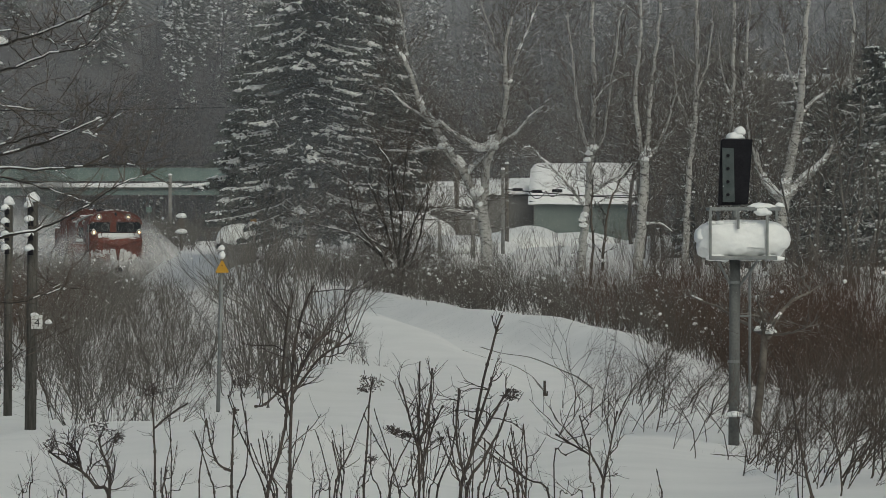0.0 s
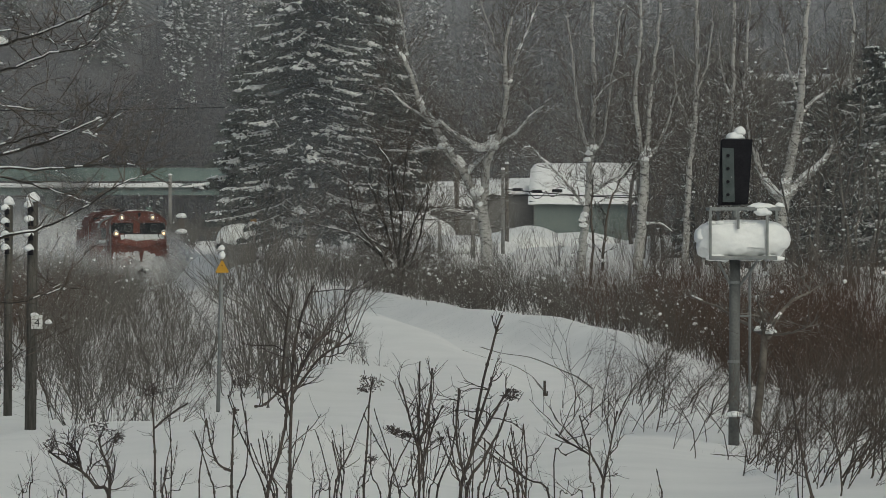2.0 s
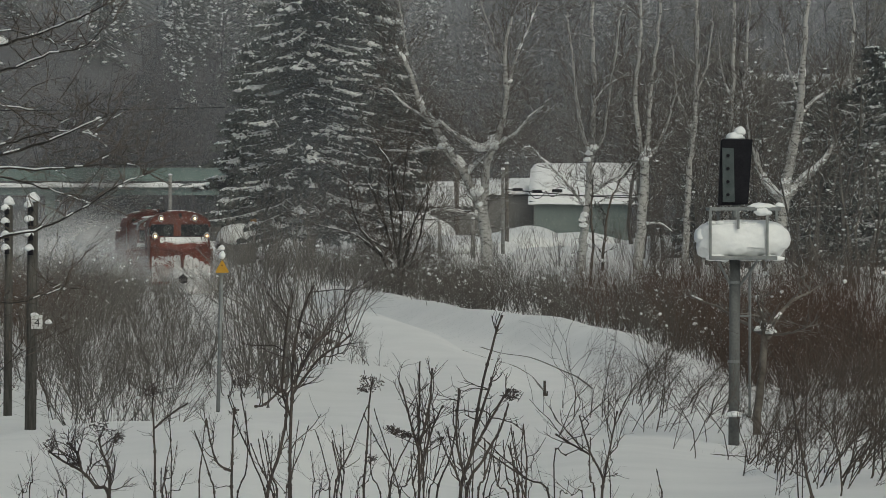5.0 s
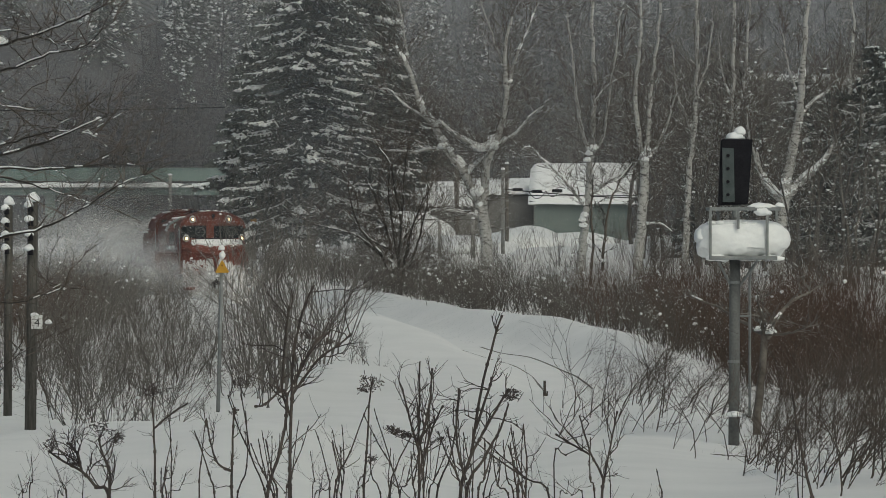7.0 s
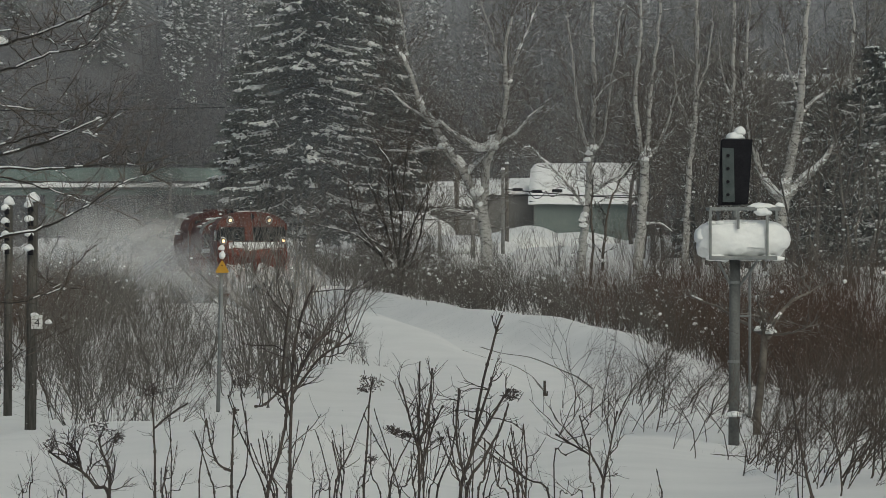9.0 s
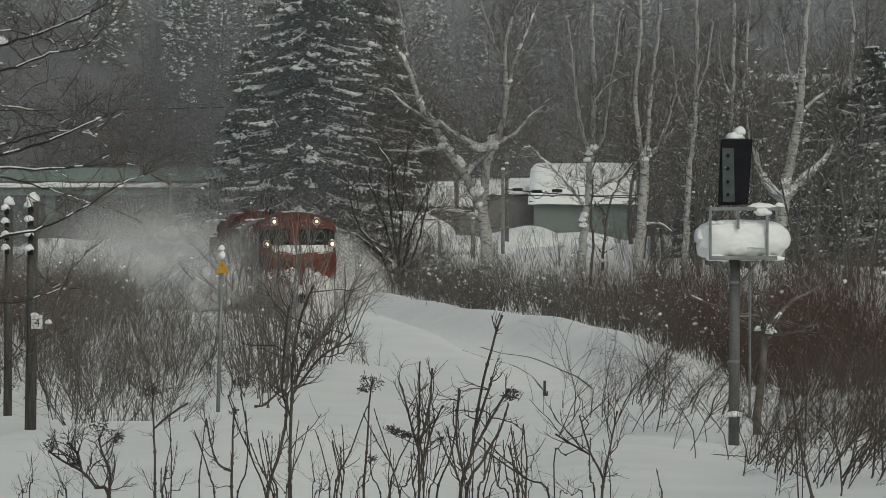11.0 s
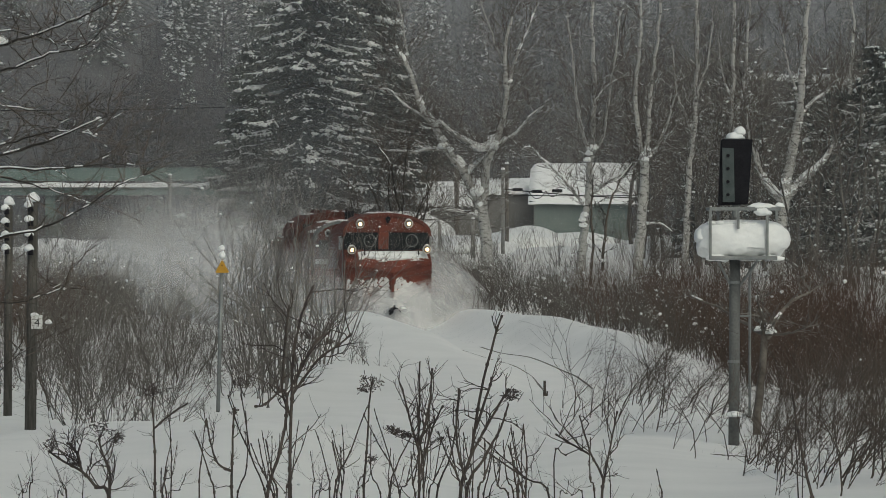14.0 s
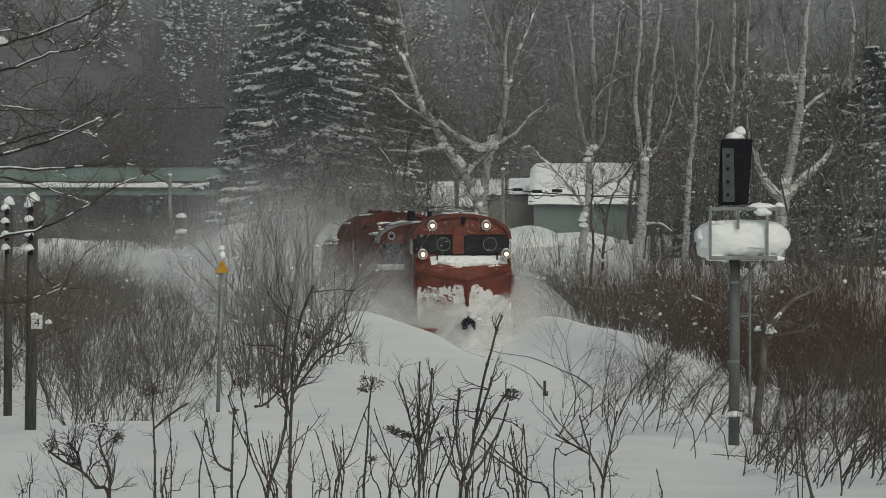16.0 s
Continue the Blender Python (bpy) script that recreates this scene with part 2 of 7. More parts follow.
def raw_mesh(name, verts, faces, mat, parent=None, smooth=False):
    n, k = faces.shape
    me = bpy.data.meshes.new(name)
    me.vertices.add(len(verts))
    me.vertices.foreach_set("co", np.ascontiguousarray(verts, dtype=np.float32).ravel())
    me.loops.add(n * k)
    me.loops.foreach_set("vertex_index", np.ascontiguousarray(faces, dtype=np.int32).ravel())
    me.polygons.add(n)
    me.polygons.foreach_set("loop_start", np.arange(n, dtype=np.int32) * k)
    me.polygons.foreach_set("loop_total", np.full(n, k, dtype=np.int32))
    me.update(calc_edges=True)
    if smooth:
        me.polygons.foreach_set("use_smooth", np.ones(n, dtype=bool))
    me.materials.append(mat)
    ob = new(name, me)
    ob.parent = parent
    return ob


OCT = np.array([(1, 0, 0), (-1, 0, 0), (0, 1, 0), (0, -1, 0), (0, 0, 1), (0, 0, -1)], dtype=float)
OCT_F = np.array([(0, 2, 4), (2, 1, 4), (1, 3, 4), (3, 0, 4), (2, 0, 5), (1, 2, 5), (3, 1, 5), (0, 3, 5)])
ICO_G = (1 + math.sqrt(5)) / 2
ICO = np.array([(a * p[0], b * p[1], c * p[2]) for p in ((0, 1, ICO_G), (1, ICO_G, 0), (ICO_G, 0, 1)) for a in ((-1, 1) if p[0] else (1,)) for b in ((-1, 1) if p[1] else (1,)) for c in ((-1, 1) if p[2] else (1,))]) / 1.9
ICO_F = np.array([(i, j, k) for i in range(12) for j in range(i) for k in range(j) if all(abs(np.linalg.norm(ICO[a] - ICO[b]) - 2 / 1.9) < 0.01 for a, b in ((i, j), (j, k), (i, k)))])
ICO_F = np.array([f if np.dot(np.cross(ICO[f[1]] - ICO[f[0]], ICO[f[2]] - ICO[f[0]]), ICO[f[0]]) > 0 else f[::-1] for f in ICO_F])
TET = np.array([(1, 1, 1), (-1, -1, 1), (-1, 1, -1), (1, -1, -1)], dtype=float) * 0.58
TET_F = np.array([(0, 2, 1), (0, 1, 3), (0, 3, 2), (1, 2, 3)])


def grains(name, pts, sizes, mat, parent=None, form="tet", rng=None, smooth=False):
    """Many small grains in one mesh; sizes: one radius, or three, for each."""
    pts, sizes = np.asarray(pts, float), np.asarray(sizes, float)
    if sizes.ndim == 1:
        sizes = np.repeat(sizes[:, None], 3, 1)
    v0, f0 = {"tet": (TET, TET_F), "oct": (OCT, OCT_F), "ico": (ICO, ICO_F)}[form]
    n, k = len(pts), len(v0)
    verts = v0[None] * sizes[:, None, :]
    if rng is not None:
        verts = verts * rng.uniform(0.65, 1.35, (n, k, 1))
    verts = verts + pts[:, None, :]
    faces = (f0[None] + (np.arange(n) * k)[:, None, None]).reshape(-1, 3)
    return raw_mesh(name, verts.reshape(-1, 3), faces, mat, parent, smooth)


def specks(name, pts, r, mat, rng):
    """Fine flat snow crystals, one small blade each."""
    n = len(pts)
    verts = (np.asarray(pts)[:, None, :] + rng.normal(0, 1, (n, 3, 3)) * np.asarray(r)[:, None, None]).reshape(-1, 3)
    return raw_mesh(name, verts, np.arange(3 * n).reshape(-1, 3), mat)


def sheet(name, at, nu, nv, mat, parent=None):
    """A curved sheet of mist over u, v in 0 to 1."""
    us, vs = np.linspace(0, 1, nu + 1), np.linspace(0, 1, nv + 1)
    verts = np.array([at(u, v) for v in vs for u in us])
    i = (np.arange(nv)[:, None] * (nu + 1) + np.arange(nu)[None]).reshape(-1, 1)
    return raw_mesh(name, verts, np.concatenate([i, i + 1, i + nu + 2, i + nu + 1], 1), mat, parent, True)


def chain(pts, r0, r1):
    """Segments along a line of points, tapering from r0 to r1."""
    pts = [Vector(p) for p in pts]
    n = len(pts) - 1
    return [(*pts[i], *pts[i + 1], r0 + (r1 - r0) * i / n, r0 + (r1 - r0) * (i + 1) / n) for i in range(n)]


def bend(pts, rng, wander=0.03, step=5):
    """A smooth, slightly crooked line through points."""
    pts = [Vector(p) for p in pts]
    out = []
    for i in range(len(pts) - 1):
        a, b = pts[max(i - 1, 0)], pts[i]
        c, d = pts[i + 1], pts[min(i + 2, len(pts) - 1)]
        for j in range(step):
            t = j / step
            v = 0.5 * (2 * b + (c - a) * t + (2 * a - 5 * b + 4 * c - d) * t * t + (3 * b - a - 3 * c + d) * t ** 3)
            out.append(v + Vector(rng.normal(0, wander, 3)) * (b - c).length * 0.3)
    return out + [pts[-1]]


def twigs(rng, p, d, length, r, level, segs, spread=0.6, up=0.25, kids=3, parts=3, thin=0.55, wob=0.16):
    """A branch that forks: adds rows to segs."""
    p, d = np.array(p, float), np.array(d, float)
    pos, pts = p, [p]
    for i in range(parts):
        d = d + rng.normal(0, wob, 3) + np.array((0, 0, up * 0.25))
        d /= np.linalg.norm(d)
        pos = pos + d * length / parts
        pts.append(pos)
    ra = np.linspace(r, r * thin, parts + 1)
    for i in range(parts):
        segs.append((*pts[i], *pts[i + 1], ra[i], ra[i + 1]))
    if level > 0:
        for k in range(kids):
            i = min(parts - 1, int(rng.uniform(0.25, 1) * parts))
            f = rng.uniform()
            at = pts[i] * (1 - f) + pts[i + 1] * f
            side = rng.normal(0, 1, 3)
            side -= d * side.dot(d)
            side /= np.linalg.norm(side) + 1e-6
            dd = d + side * spread * rng.uniform(0.6, 1.3) + np.array((0, 0, up * 0.4))
            dd /= np.linalg.norm(dd)
            twigs(rng, at, dd, length * rng.uniform(0.4, 0.7), ra[i] * 0.6, level - 1, segs, spread, up, kids, max(2, parts - 1), thin, wob)
    return segs


def snow_on(segs, rng, share=0.7, thick=0.8, least=0.0, flat=0.75):
    """Snow lying along the upper side of branches that are not too steep."""
    s = np.asarray(segs, float).reshape(-1, 8)
    d = s[:, 3:6] - s[:, 0:3]
    steep = np.abs(d[:, 2]) / (np.linalg.norm(d, axis=1) + 1e-6)
    # it lies in runs, with bare stretches between
    run = np.convolve(rng.uniform(size=len(s) + 4), np.full(5, 0.2), "valid")
    keep = (steep < flat) & (run < np.quantile(run, share)) & (s[:, 6] >= least)
    k = s[keep].copy()
    k[:, 2] += k[:, 6] * 0.75
    k[:, 5] += k[:, 7] * 0.75
    k[:, 6:8] = k[:, 6:8] * thick + 0.004
    return k


def shorten(rows, rng, lo, hi, thin=1.0):
    """Keeps a random stretch of each row, lo to hi of its length."""
    k = np.asarray(rows, float).reshape(-1, 8).copy()
    f = rng.uniform(lo, hi, (len(k), 1))
    a = rng.uniform(0, 1, (len(k), 1)) * (1 - f)
    p, d = k[:, 0:3].copy(), k[:, 3:6] - k[:, 0:3]
    k[:, 0:3], k[:, 3:6] = p + d * a, p + d * (a + f)
    k[:, 6] = np.maximum(k[:, 6], k[:, 7])
    k[:, 6:8] *= thin
    k[:, 7] *= 0.6
    return k


# ---- the line of the track: metres across, for a distance ahead ----
TRACK_Y = [60.0, 85.0, 95.5, 102.5, 108.0, 115.0, 123.1, 136.0, 149.7, 163.9, 178.1, 192.1, 205.3, 217.4, 227.9, 260.0, 420.0]
TRACK_X = [2.95, 2.95, 2.87, 2.70, 2.31, 1.72, 0.60, -1.75, -4.15, -6.52, -8.88, -11.2, -13.46, -15.63, -17.65, -24.2, -58.0]
LEVEL_Y = [-60, 0, 15, 30, 40, 50, 62, 80, 100, 130, 170, 220, 300, 360, 2500]
LEVEL_Z = [2.6, 2.5, 2.4, 1.95, 1.45, 1.1, 0.80, 0.55, 0.42, 0.55, 0.85, 1.6, 2.0, 2.2, 2.2]


def track_x(y):
    return np.interp(y, TRACK_Y, TRACK_X)


def step(a, b, v):
    t = np.clip((v - a) / (b - a), 0, 1)
    return t * t * (3 - 2 * t)


def ground_z(x, y):
    x, y = np.asarray(x, float), np.asarray(y, float)
    z = np.interp(y, LEVEL_Y, LEVEL_Z)
    z = 0.5 * z + 0.25 * np.interp(y - 5, LEVEL_Y, LEVEL_Z) + 0.25 * np.interp(y + 5, LEVEL_Y, LEVEL_Z)
    c = x - track_x(y)
    # beyond the near curve the line lies in a shallow cutting, open on the near side
    cut = step(124, 142, y) * (1 - step(258, 288, y)) * step(-19, -10, c) * (1 - step(1.8, 3.5, c))
    z += (0.24 - z) * cut
    near = step(80, 95, y) * (1 - step(122, 134, y))
    trough = np.exp(-(c / 1.55) ** 4)
    z -= trough * (0.44 * near + 0.22 * step(122, 134, y))
    z += 0.55 * np.exp(-((c + 3.2) / 1.5) ** 2 - ((y - 120) / 9) ** 2)
    z += 0.34 * np.exp(-((c - 2.6) / 0.9) ** 2) * step(86, 102, y) * (1 - 0.5 * step(150, 180, y))
    bank = 1 - step(-1.9, 0.6, x)
    z += bank * np.interp(x, [-5.5, -2.2], [0.36, 0.60]) * step(24, 43, y) * (1 - step(45.5, 53, y))
    z += (x > 0) * -0.03 * x * step(40, 60, y) * (1 - step(90, 110, y))
    z += 0.07 * np.sin(x * 0.9 + y * 0.11) * np.sin(y * 0.13 + 1.0) + 0.03 * np.sin(x * 2.3 + 1 - y * 0.21)
    rise = np.maximum(y - 372 - 20 * np.sin(x * 0.03), 0)
    z += rise * 0.42 * (1 + 0.16 * np.sin(x * 0.021 + 1.0)) + step(0, 60, rise) * 4 * np.sin(x * 0.07 + y * 0.03)
    return z


def gz(x, y):
    return float(ground_z(x, y))


# ---- ground: one sheet of snow from behind the camera up the wooded hill ----
def build_ground():
    xs = np.unique(np.concatenate([np.linspace(-1200, -60, 24), np.linspace(-60, -14, 40), np.linspace(-14, 14, 120), np.linspace(14, 60, 40), np.linspace(60, 1200, 24)]))
    ys = np.unique(np.concatenate([np.linspace(-300, 10, 16), np.linspace(10, 180, 300), np.linspace(180, 420, 70), np.linspace(420, 2400, 60)]))
    gx, gy = np.meshgrid(xs, ys)
    z = ground_z(gx, gy)
    v = np.stack([gx, gy, z], -1).reshape(-1, 3)
    nx, ny = len(xs), len(ys)
    i = (np.arange(ny - 1)[:, None] * nx + np.arange(nx - 1)[None]).reshape(-1, 1)
    f = np.concatenate([i, i + 1, i + 1 + nx, i + nx], 1)
    ob = raw_mesh("ground", v, f, SNOW, smooth=True)
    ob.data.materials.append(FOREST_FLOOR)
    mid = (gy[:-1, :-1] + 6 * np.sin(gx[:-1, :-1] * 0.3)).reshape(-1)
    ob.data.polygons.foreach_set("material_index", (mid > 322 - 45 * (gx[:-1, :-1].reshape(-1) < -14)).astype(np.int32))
    tagged(ob, "smooth deep white snow, with brushy woodland floor on the hill", "snow", kind="structure")


build_ground()

# ---- the snow-plough train; every vehicle faces -y, its origin on the rails under its front ----
def arch(half, eave, top, n=14):
    """Outline of a round-roofed body above the given eave height."""
    pts = []
    for i in range(n + 1):
        a = math.pi * i / n
        pts.append((half * math.cos(a), eave + (top - eave) * math.sin(a) ** 0.85))
    return pts


LENS = material("silvered_reflector", (0.10, 0.09, 0.08), (0.20, 0.18, 0.16), 0.35, 20, 60, 0, metal=0.5)
CHROME = material("worn_bright_metal", (0.45, 0.45, 0.45), (0.65, 0.65, 0.64), 0.35, 20, 60, 0.1, metal=0.6)


def bezel_light(car, name, x, y, z, r, mat, label):
    bm = bmesh.new()
    rod(bm, (x, y, z), (x, y - 0.10, z), r * 1.15, r * 1.3, 20)
    can = part(name, bm, DARK_RED, car, label, True)
    bm = bmesh.new()
    for i in range(20):
        a, b = 2 * math.pi * i / 20, 2 * math.pi * (i + 1) / 20
        rod(bm, (x + r * 1.24 * math.cos(a), y - 0.11, z + r * 1.24 * math.sin(a)), (x + r * 1.24 * math.cos(b), y - 0.11, z + r * 1.24 * math.sin(b)), 0.018, sides=6)
    part("bezel", bm, CHROME, can, "bright metal bezel")
    bm = bmesh.new()
    lump(bm, x, y - 0.06, z + r * 1.3, r * 0.75, 0.07, 0.03, x + z, 0.3, 2)
    part("snow_tuft", bm, SNOW_CLUMP, can, "", True)
    bm = bmesh.new()
    rod(bm, (x, y - 0.10, z), (x, y - 0.113, z), r * 1.08, r * 1.08, 20)
    part("reflector", bm, LENS, can, "bright ring round the lamp")
    bm = bmesh.new()
    bmesh.ops.create_uvsphere(bm, u_segments=16, v_segments=8, radius=r * 0.62, matrix=Matrix.Translation((x + r * 0.08, y - 0.10, z - r * 0.05)))
    part("bulb", bm, mat, can, "glowing warm white lamp", True)


def cab_window(car, x0, x1, z0, z1, y, ring=None):
    bm = bmesh.new()
    box(bm, x0 - 0.035, x1 + 0.035, y - 0.02, y + 0.05, z0 - 0.035, z1 + 0.035, 0.015)
    frame_ob = part("window", bm, BLACK, car, "dark cab window with a black rubber surround")
    bm = bmesh.new()
    box(bm, x0, x1, y - 0.028, y - 0.021, z0, z1)
    part("pane", bm, GLASS, frame_ob)
    if ring:
        cx, cz, r = ring
        bm = bmesh.new()
        n = 24
        for i in range(n):
            a, b = 2 * math.pi * i / n, 2 * math.pi * (i + 1) / n
            rod(bm, (cx + r * math.cos(a), y - 0.04, cz + r * math.sin(a)), (cx + r * math.cos(b), y - 0.04, cz + r * math.sin(b)), 0.011, sides=6)
        part("clear_view_ring", bm, STEEL, frame_ob, "round spinning clear-view ring")
    bm = bmesh.new()
    rod(bm, (x0 + 0.12, y - 0.045, z0), (x0 + 0.42, y - 0.045, z0 + 0.33), 0.011, sides=6)
    part("wiper", bm, BLACK, frame_ob)


def crust(name, car, pts, sizes, label, seed):
    """Packed snow on a vehicle, in lumps pressed into one crust."""
    bm = bmesh.new()
    for i, ((x, y, z), (sx, sy, sz)) in enumerate(zip(pts, sizes)):
        lump(bm, x, y, z, sx, sy, sz, seed + i * 0.7, 0.35, 2)
    return part(name, bm, SNOW_CLUMP, car, label, True)


def plaster(name, car, at, depth, nu, nw, label):
    """A crust of snow that lies on a surface wherever its depth is above nothing."""
    bm = bmesh.new()
    verts = {}

    def vert(i, j):
        if (i, j) not in verts:
            u, w = i / nu, j / nw
            x, y, z = at(u, w)
            t = max(depth(u, w), -0.14)
            t += 0.014 * noise.noise((u * 14, w * 14, len(name))) + 0.006 * noise.noise((u * 37, w * 37, 2))
            verts[i, j] = bm.verts.new((x, y - t * 0.8, z + t * 0.35))
        return verts[i, j]
    for i in range(nu):
        for j in range(nw):
            if max(depth((i + a) / nu, (j + b) / nw) for a in (0, 1) for b in (0, 1)) > -0.10:
                bm.faces.new((vert(i, j), vert(i, j + 1), vert(i + 1, j + 1), vert(i + 1, j)))
    return part(name, bm, CAKED_SNOW if name == "blade_snow" else SNOW_CLUMP, car, label, True)


def build_plough():
    car = base("snow_plough_car", 0, 0, 0, "red snow-plough car with round roof, lit lamps and snow-caked blade", "snow plough")
    # cab with its round roof
    bm = bmesh.new()
    outline = arch(1.40, 3.22, 3.88) + [(-1.40, 1.2), (1.40, 1.2)]
    shape(bm, outline, 0.25, 1.75)
    part("cab", bm, RED, car, "oxide-red cab shell with an arched front")
    bm = bmesh.new()
    outer, inner = arch(1.46, 3.20, 3.95), arch(1.36, 3.20, 3.84)
    shape(bm, outer + inner[::-1], 0.17, 1.95)
    part("roof", bm, DARK_RED, car, "sooty arched roof with a raised rim")
    bm = bmesh.new()
    shape(bm, arch(1.12, 3.0, 3.72) + [(-1.12, 0.9), (1.12, 0.9)], 1.70, 5.6)
    part("engine_body", bm, DARK_RED, car, "narrower red body behind the cab")
    bm = bmesh.new()
    shape(bm, [(1.45, 3.27), (1.0, 3.70), (0.98, 3.66), (1.43, 3.22)], 0.3, 1.9)
    shape(bm, [(-1.45, 3.27), (-1.0, 3.70), (-0.98, 3.66), (-1.43, 3.22)], 0.3, 1.9)
    part("roof_gutter", bm, GREY_PAINT, car)
    # windows
    cab_window(car, -1.37, -0.32, 2.80, 3.28, 0.25, (-0.55, 3.05, 0.195))
    cab_window(car, 0.10, 1.36, 2.80, 3.28, 0.25, (0.82, 3.05, 0.195))
    bm = bmesh.new()
    box(bm, -0.27, 0.05, 0.20, 0.27, 2.75, 3.55, 0.02)
    part("centre_post", bm, RED, car)
    bm = bmesh.new()
    box(bm, -1.40, 1.40, 0.19, 0.26, 3.33, 3.37, 0.01)
    part("drip_rail", bm, DARK_RED, car)
    for side in (-1, 1):
        bm = bmesh.new()
        box(bm, side * 1.385, side * 1.42, 0.5, 1.3, 2.75, 3.2, 0.01)
        part("side_window", bm, GLASS, car, "dark side window of the cab")
        bm = bmesh.new()
        rod(bm, (side * 1.44, 0.32, 1.5), (side * 1.44, 0.32, 3.15), 0.016, sides=8)
        for z in (1.6, 3.1):
            rod(bm, (side * 1.38, 0.32, z), (side * 1.45, 0.32, z), 0.012, sides=6)
        part("handrail", bm, STEEL, car)
    # lamps
    bezel_light(car, "marker_lamp", -0.89, 0.22, 3.59, 0.105, LAMP_DIM, "upper marker lamp")
    bezel_light(car, "marker_lamp", 0.70, 0.22, 3.60, 0.105, LAMP_DIM, "upper marker lamp")
    bezel_light(car, "headlight", -1.21, -0.12, 2.76, 0.105, LAMP, "lit lower headlight")
    bezel_light(car, "headlight", 1.24, -0.12, 2.77, 0.105, LAMP, "lit lower headlight")
    for side in (-1, 1):
        bm = bmesh.new()
        rod(bm, (side * 1.23, -0.10, 2.76), (side * 1.23, 0.27, 2.76), 0.06, sides=10)
        part("lamp_bracket", bm, DARK_RED, car)
    bm = bmesh.new()
    rod(bm, (1.34, -0.02, 2.30), (1.34, 0.25, 2.30), 0.09, 0.11, 14)
    part("horn", bm, BLACK, car, "small dark horn beside the blade")
    bm = bmesh.new()
    rod(bm, (0.02, 0.20, 3.75), (0.02, 0.10, 3.75), 0.06, 0.09, 12)
    rod(bm, (0.02, 0.20, 3.66), (0.02, 0.14, 3.66), 0.04, 0.05, 10)
    part("whistle", bm, BLACK, car)
    bm = bmesh.new()
    rod(bm, (-0.45, 4.6, 3.55), (-0.45, 4.6, 4.02), 0.075, 0.07, 14)
    part("exhaust_stack", bm, BLACK, car, "short black exhaust stack")
    for x in (-0.76, 1.0):
        bm = bmesh.new()
        rod(bm, (x, -0.02, 2.58), (x, 0.0, 2.86), 0.022, sides=8)
        part("shelf_post", bm, BLACK, car)
    # black strip drawn in place of the shadow seam below the windows
    bm = bmesh.new()
    box(bm, -0.75, 0.95, 0.10, 0.24, 2.735, 2.775, 0.01)
    part("sill_shadow", bm, BLACK, car, "black strip standing in for the shadow seam under the cab windows")
    # nose shelf over the blade
    bm = bmesh.new()
    v = [bm.verts.new(p) for p in ((-1.40, 0.26, 2.70), (1.40, 0.26, 2.70), (1.40, -0.16, 2.40), (0.05, -0.70, 2.02), (-1.40, -0.16, 2.40),
                                   (-1.40, 0.26, 2.10), (1.40, 0.26, 2.10), (1.40, -0.13, 2.30), (0.05, -0.64, 1.91), (-1.40, -0.13, 2.30))]
    for f in ((0, 1, 2, 3, 4), (9, 8, 7, 6, 5), (0, 5, 6, 1), (1, 6, 7, 2), (2, 7, 8, 3), (3, 8, 9, 4), (4, 9, 5, 0)):
        bm.faces.new([v[i] for i in f])
    part("nose_shelf", bm, RED, car, "red shelf ending in a shallow point")
    # V blade: two curved mould boards
    for side, name in ((-1, "blade"), (1, "blade")):
        bm = bmesh.new()
        rows = []
        for i in range(9):
            u = i / 8
            back = 0.10 + 0.75 * u ** 0.8 - 0.55 * u * u
            row = []
            for j in range(7):
                w = j / 6
                row.append((0.05 + side * (0.02 + w * 1.36), -0.95 + back + w * 0.78 * (1 - 0.25 * u), 0.45 + u * (1.52 + 0.36 * w)))
            rows.append(row)
        grid = [[bm.verts.new(p) for p in row] for row in rows]
        rear = [[bm.verts.new((p[0], p[1] + 0.08, p[2])) for p in row] for row in rows]
        for i in range(8):
            for j in range(6):
                bm.faces.new((grid[i][j], grid[i][j + 1], grid[i + 1][j + 1], grid[i + 1][j]))
                bm.faces.new((rear[i][j], rear[i + 1][j], rear[i + 1][j + 1], rear[i][j + 1]))
        for j in range(6):
            bm.faces.new((grid[0][j], rear[0][j], rear[0][j + 1], grid[0][j + 1]))
            bm.faces.new((grid[8][j], grid[8][j + 1], rear[8][j + 1], rear[8][j]))
        for i in range(8):
            bm.faces.new((grid[i][6], rear[i][6], rear[i + 1][6], grid[i + 1][6]))
            bm.faces.new((grid[i][0], grid[i + 1][0], rear[i + 1][0], rear[i][0]))
        part(name, bm, RED, car, "curved red mould board", True)
    bm = bmesh.new()
    rod(bm, (0.05, -0.60, 1.25), (0.05, -0.63, 1.98), 0.05, 0.07, 8)
    part("blade_spine", bm, DARK_RED, car)
    bm = bmesh.new()
    box(bm, -1.36, -0.25, -0.78, 0.2, 0.52, 0.62, 0.02)
    part("blade_edge", bm, DARK_RED, car, "worn lower cutting edge")
    # coupler
    bm = bmesh.new()
    box(bm, -0.16, 0.14, -1.30, -0.7, 0.66, 0.86, 0.03)
    rod(bm, (-0.01, -1.42, 0.74), (-0.01, -1.22, 0.74), 0.19, 0.21, 12)
    box(bm, -0.20, -0.05, -1.50, -1.30, 0.60, 0.86, 0.04)
    box(bm, 0.05, 0.19, -1.46, -1.30, 0.58, 0.84, 0.04)
    rod(bm, (-0.01, -1.36, 0.86), (-0.01, -1.36, 1.0), 0.03, sides=8)
    part("coupler", bm, BLACK, car, "black knuckle coupler dusted with snow")
    bm = bmesh.new()
    rod(bm, (0.01, -1.25, 0.62), (0.02, -1.2, 0.12), 0.035, sides=8)
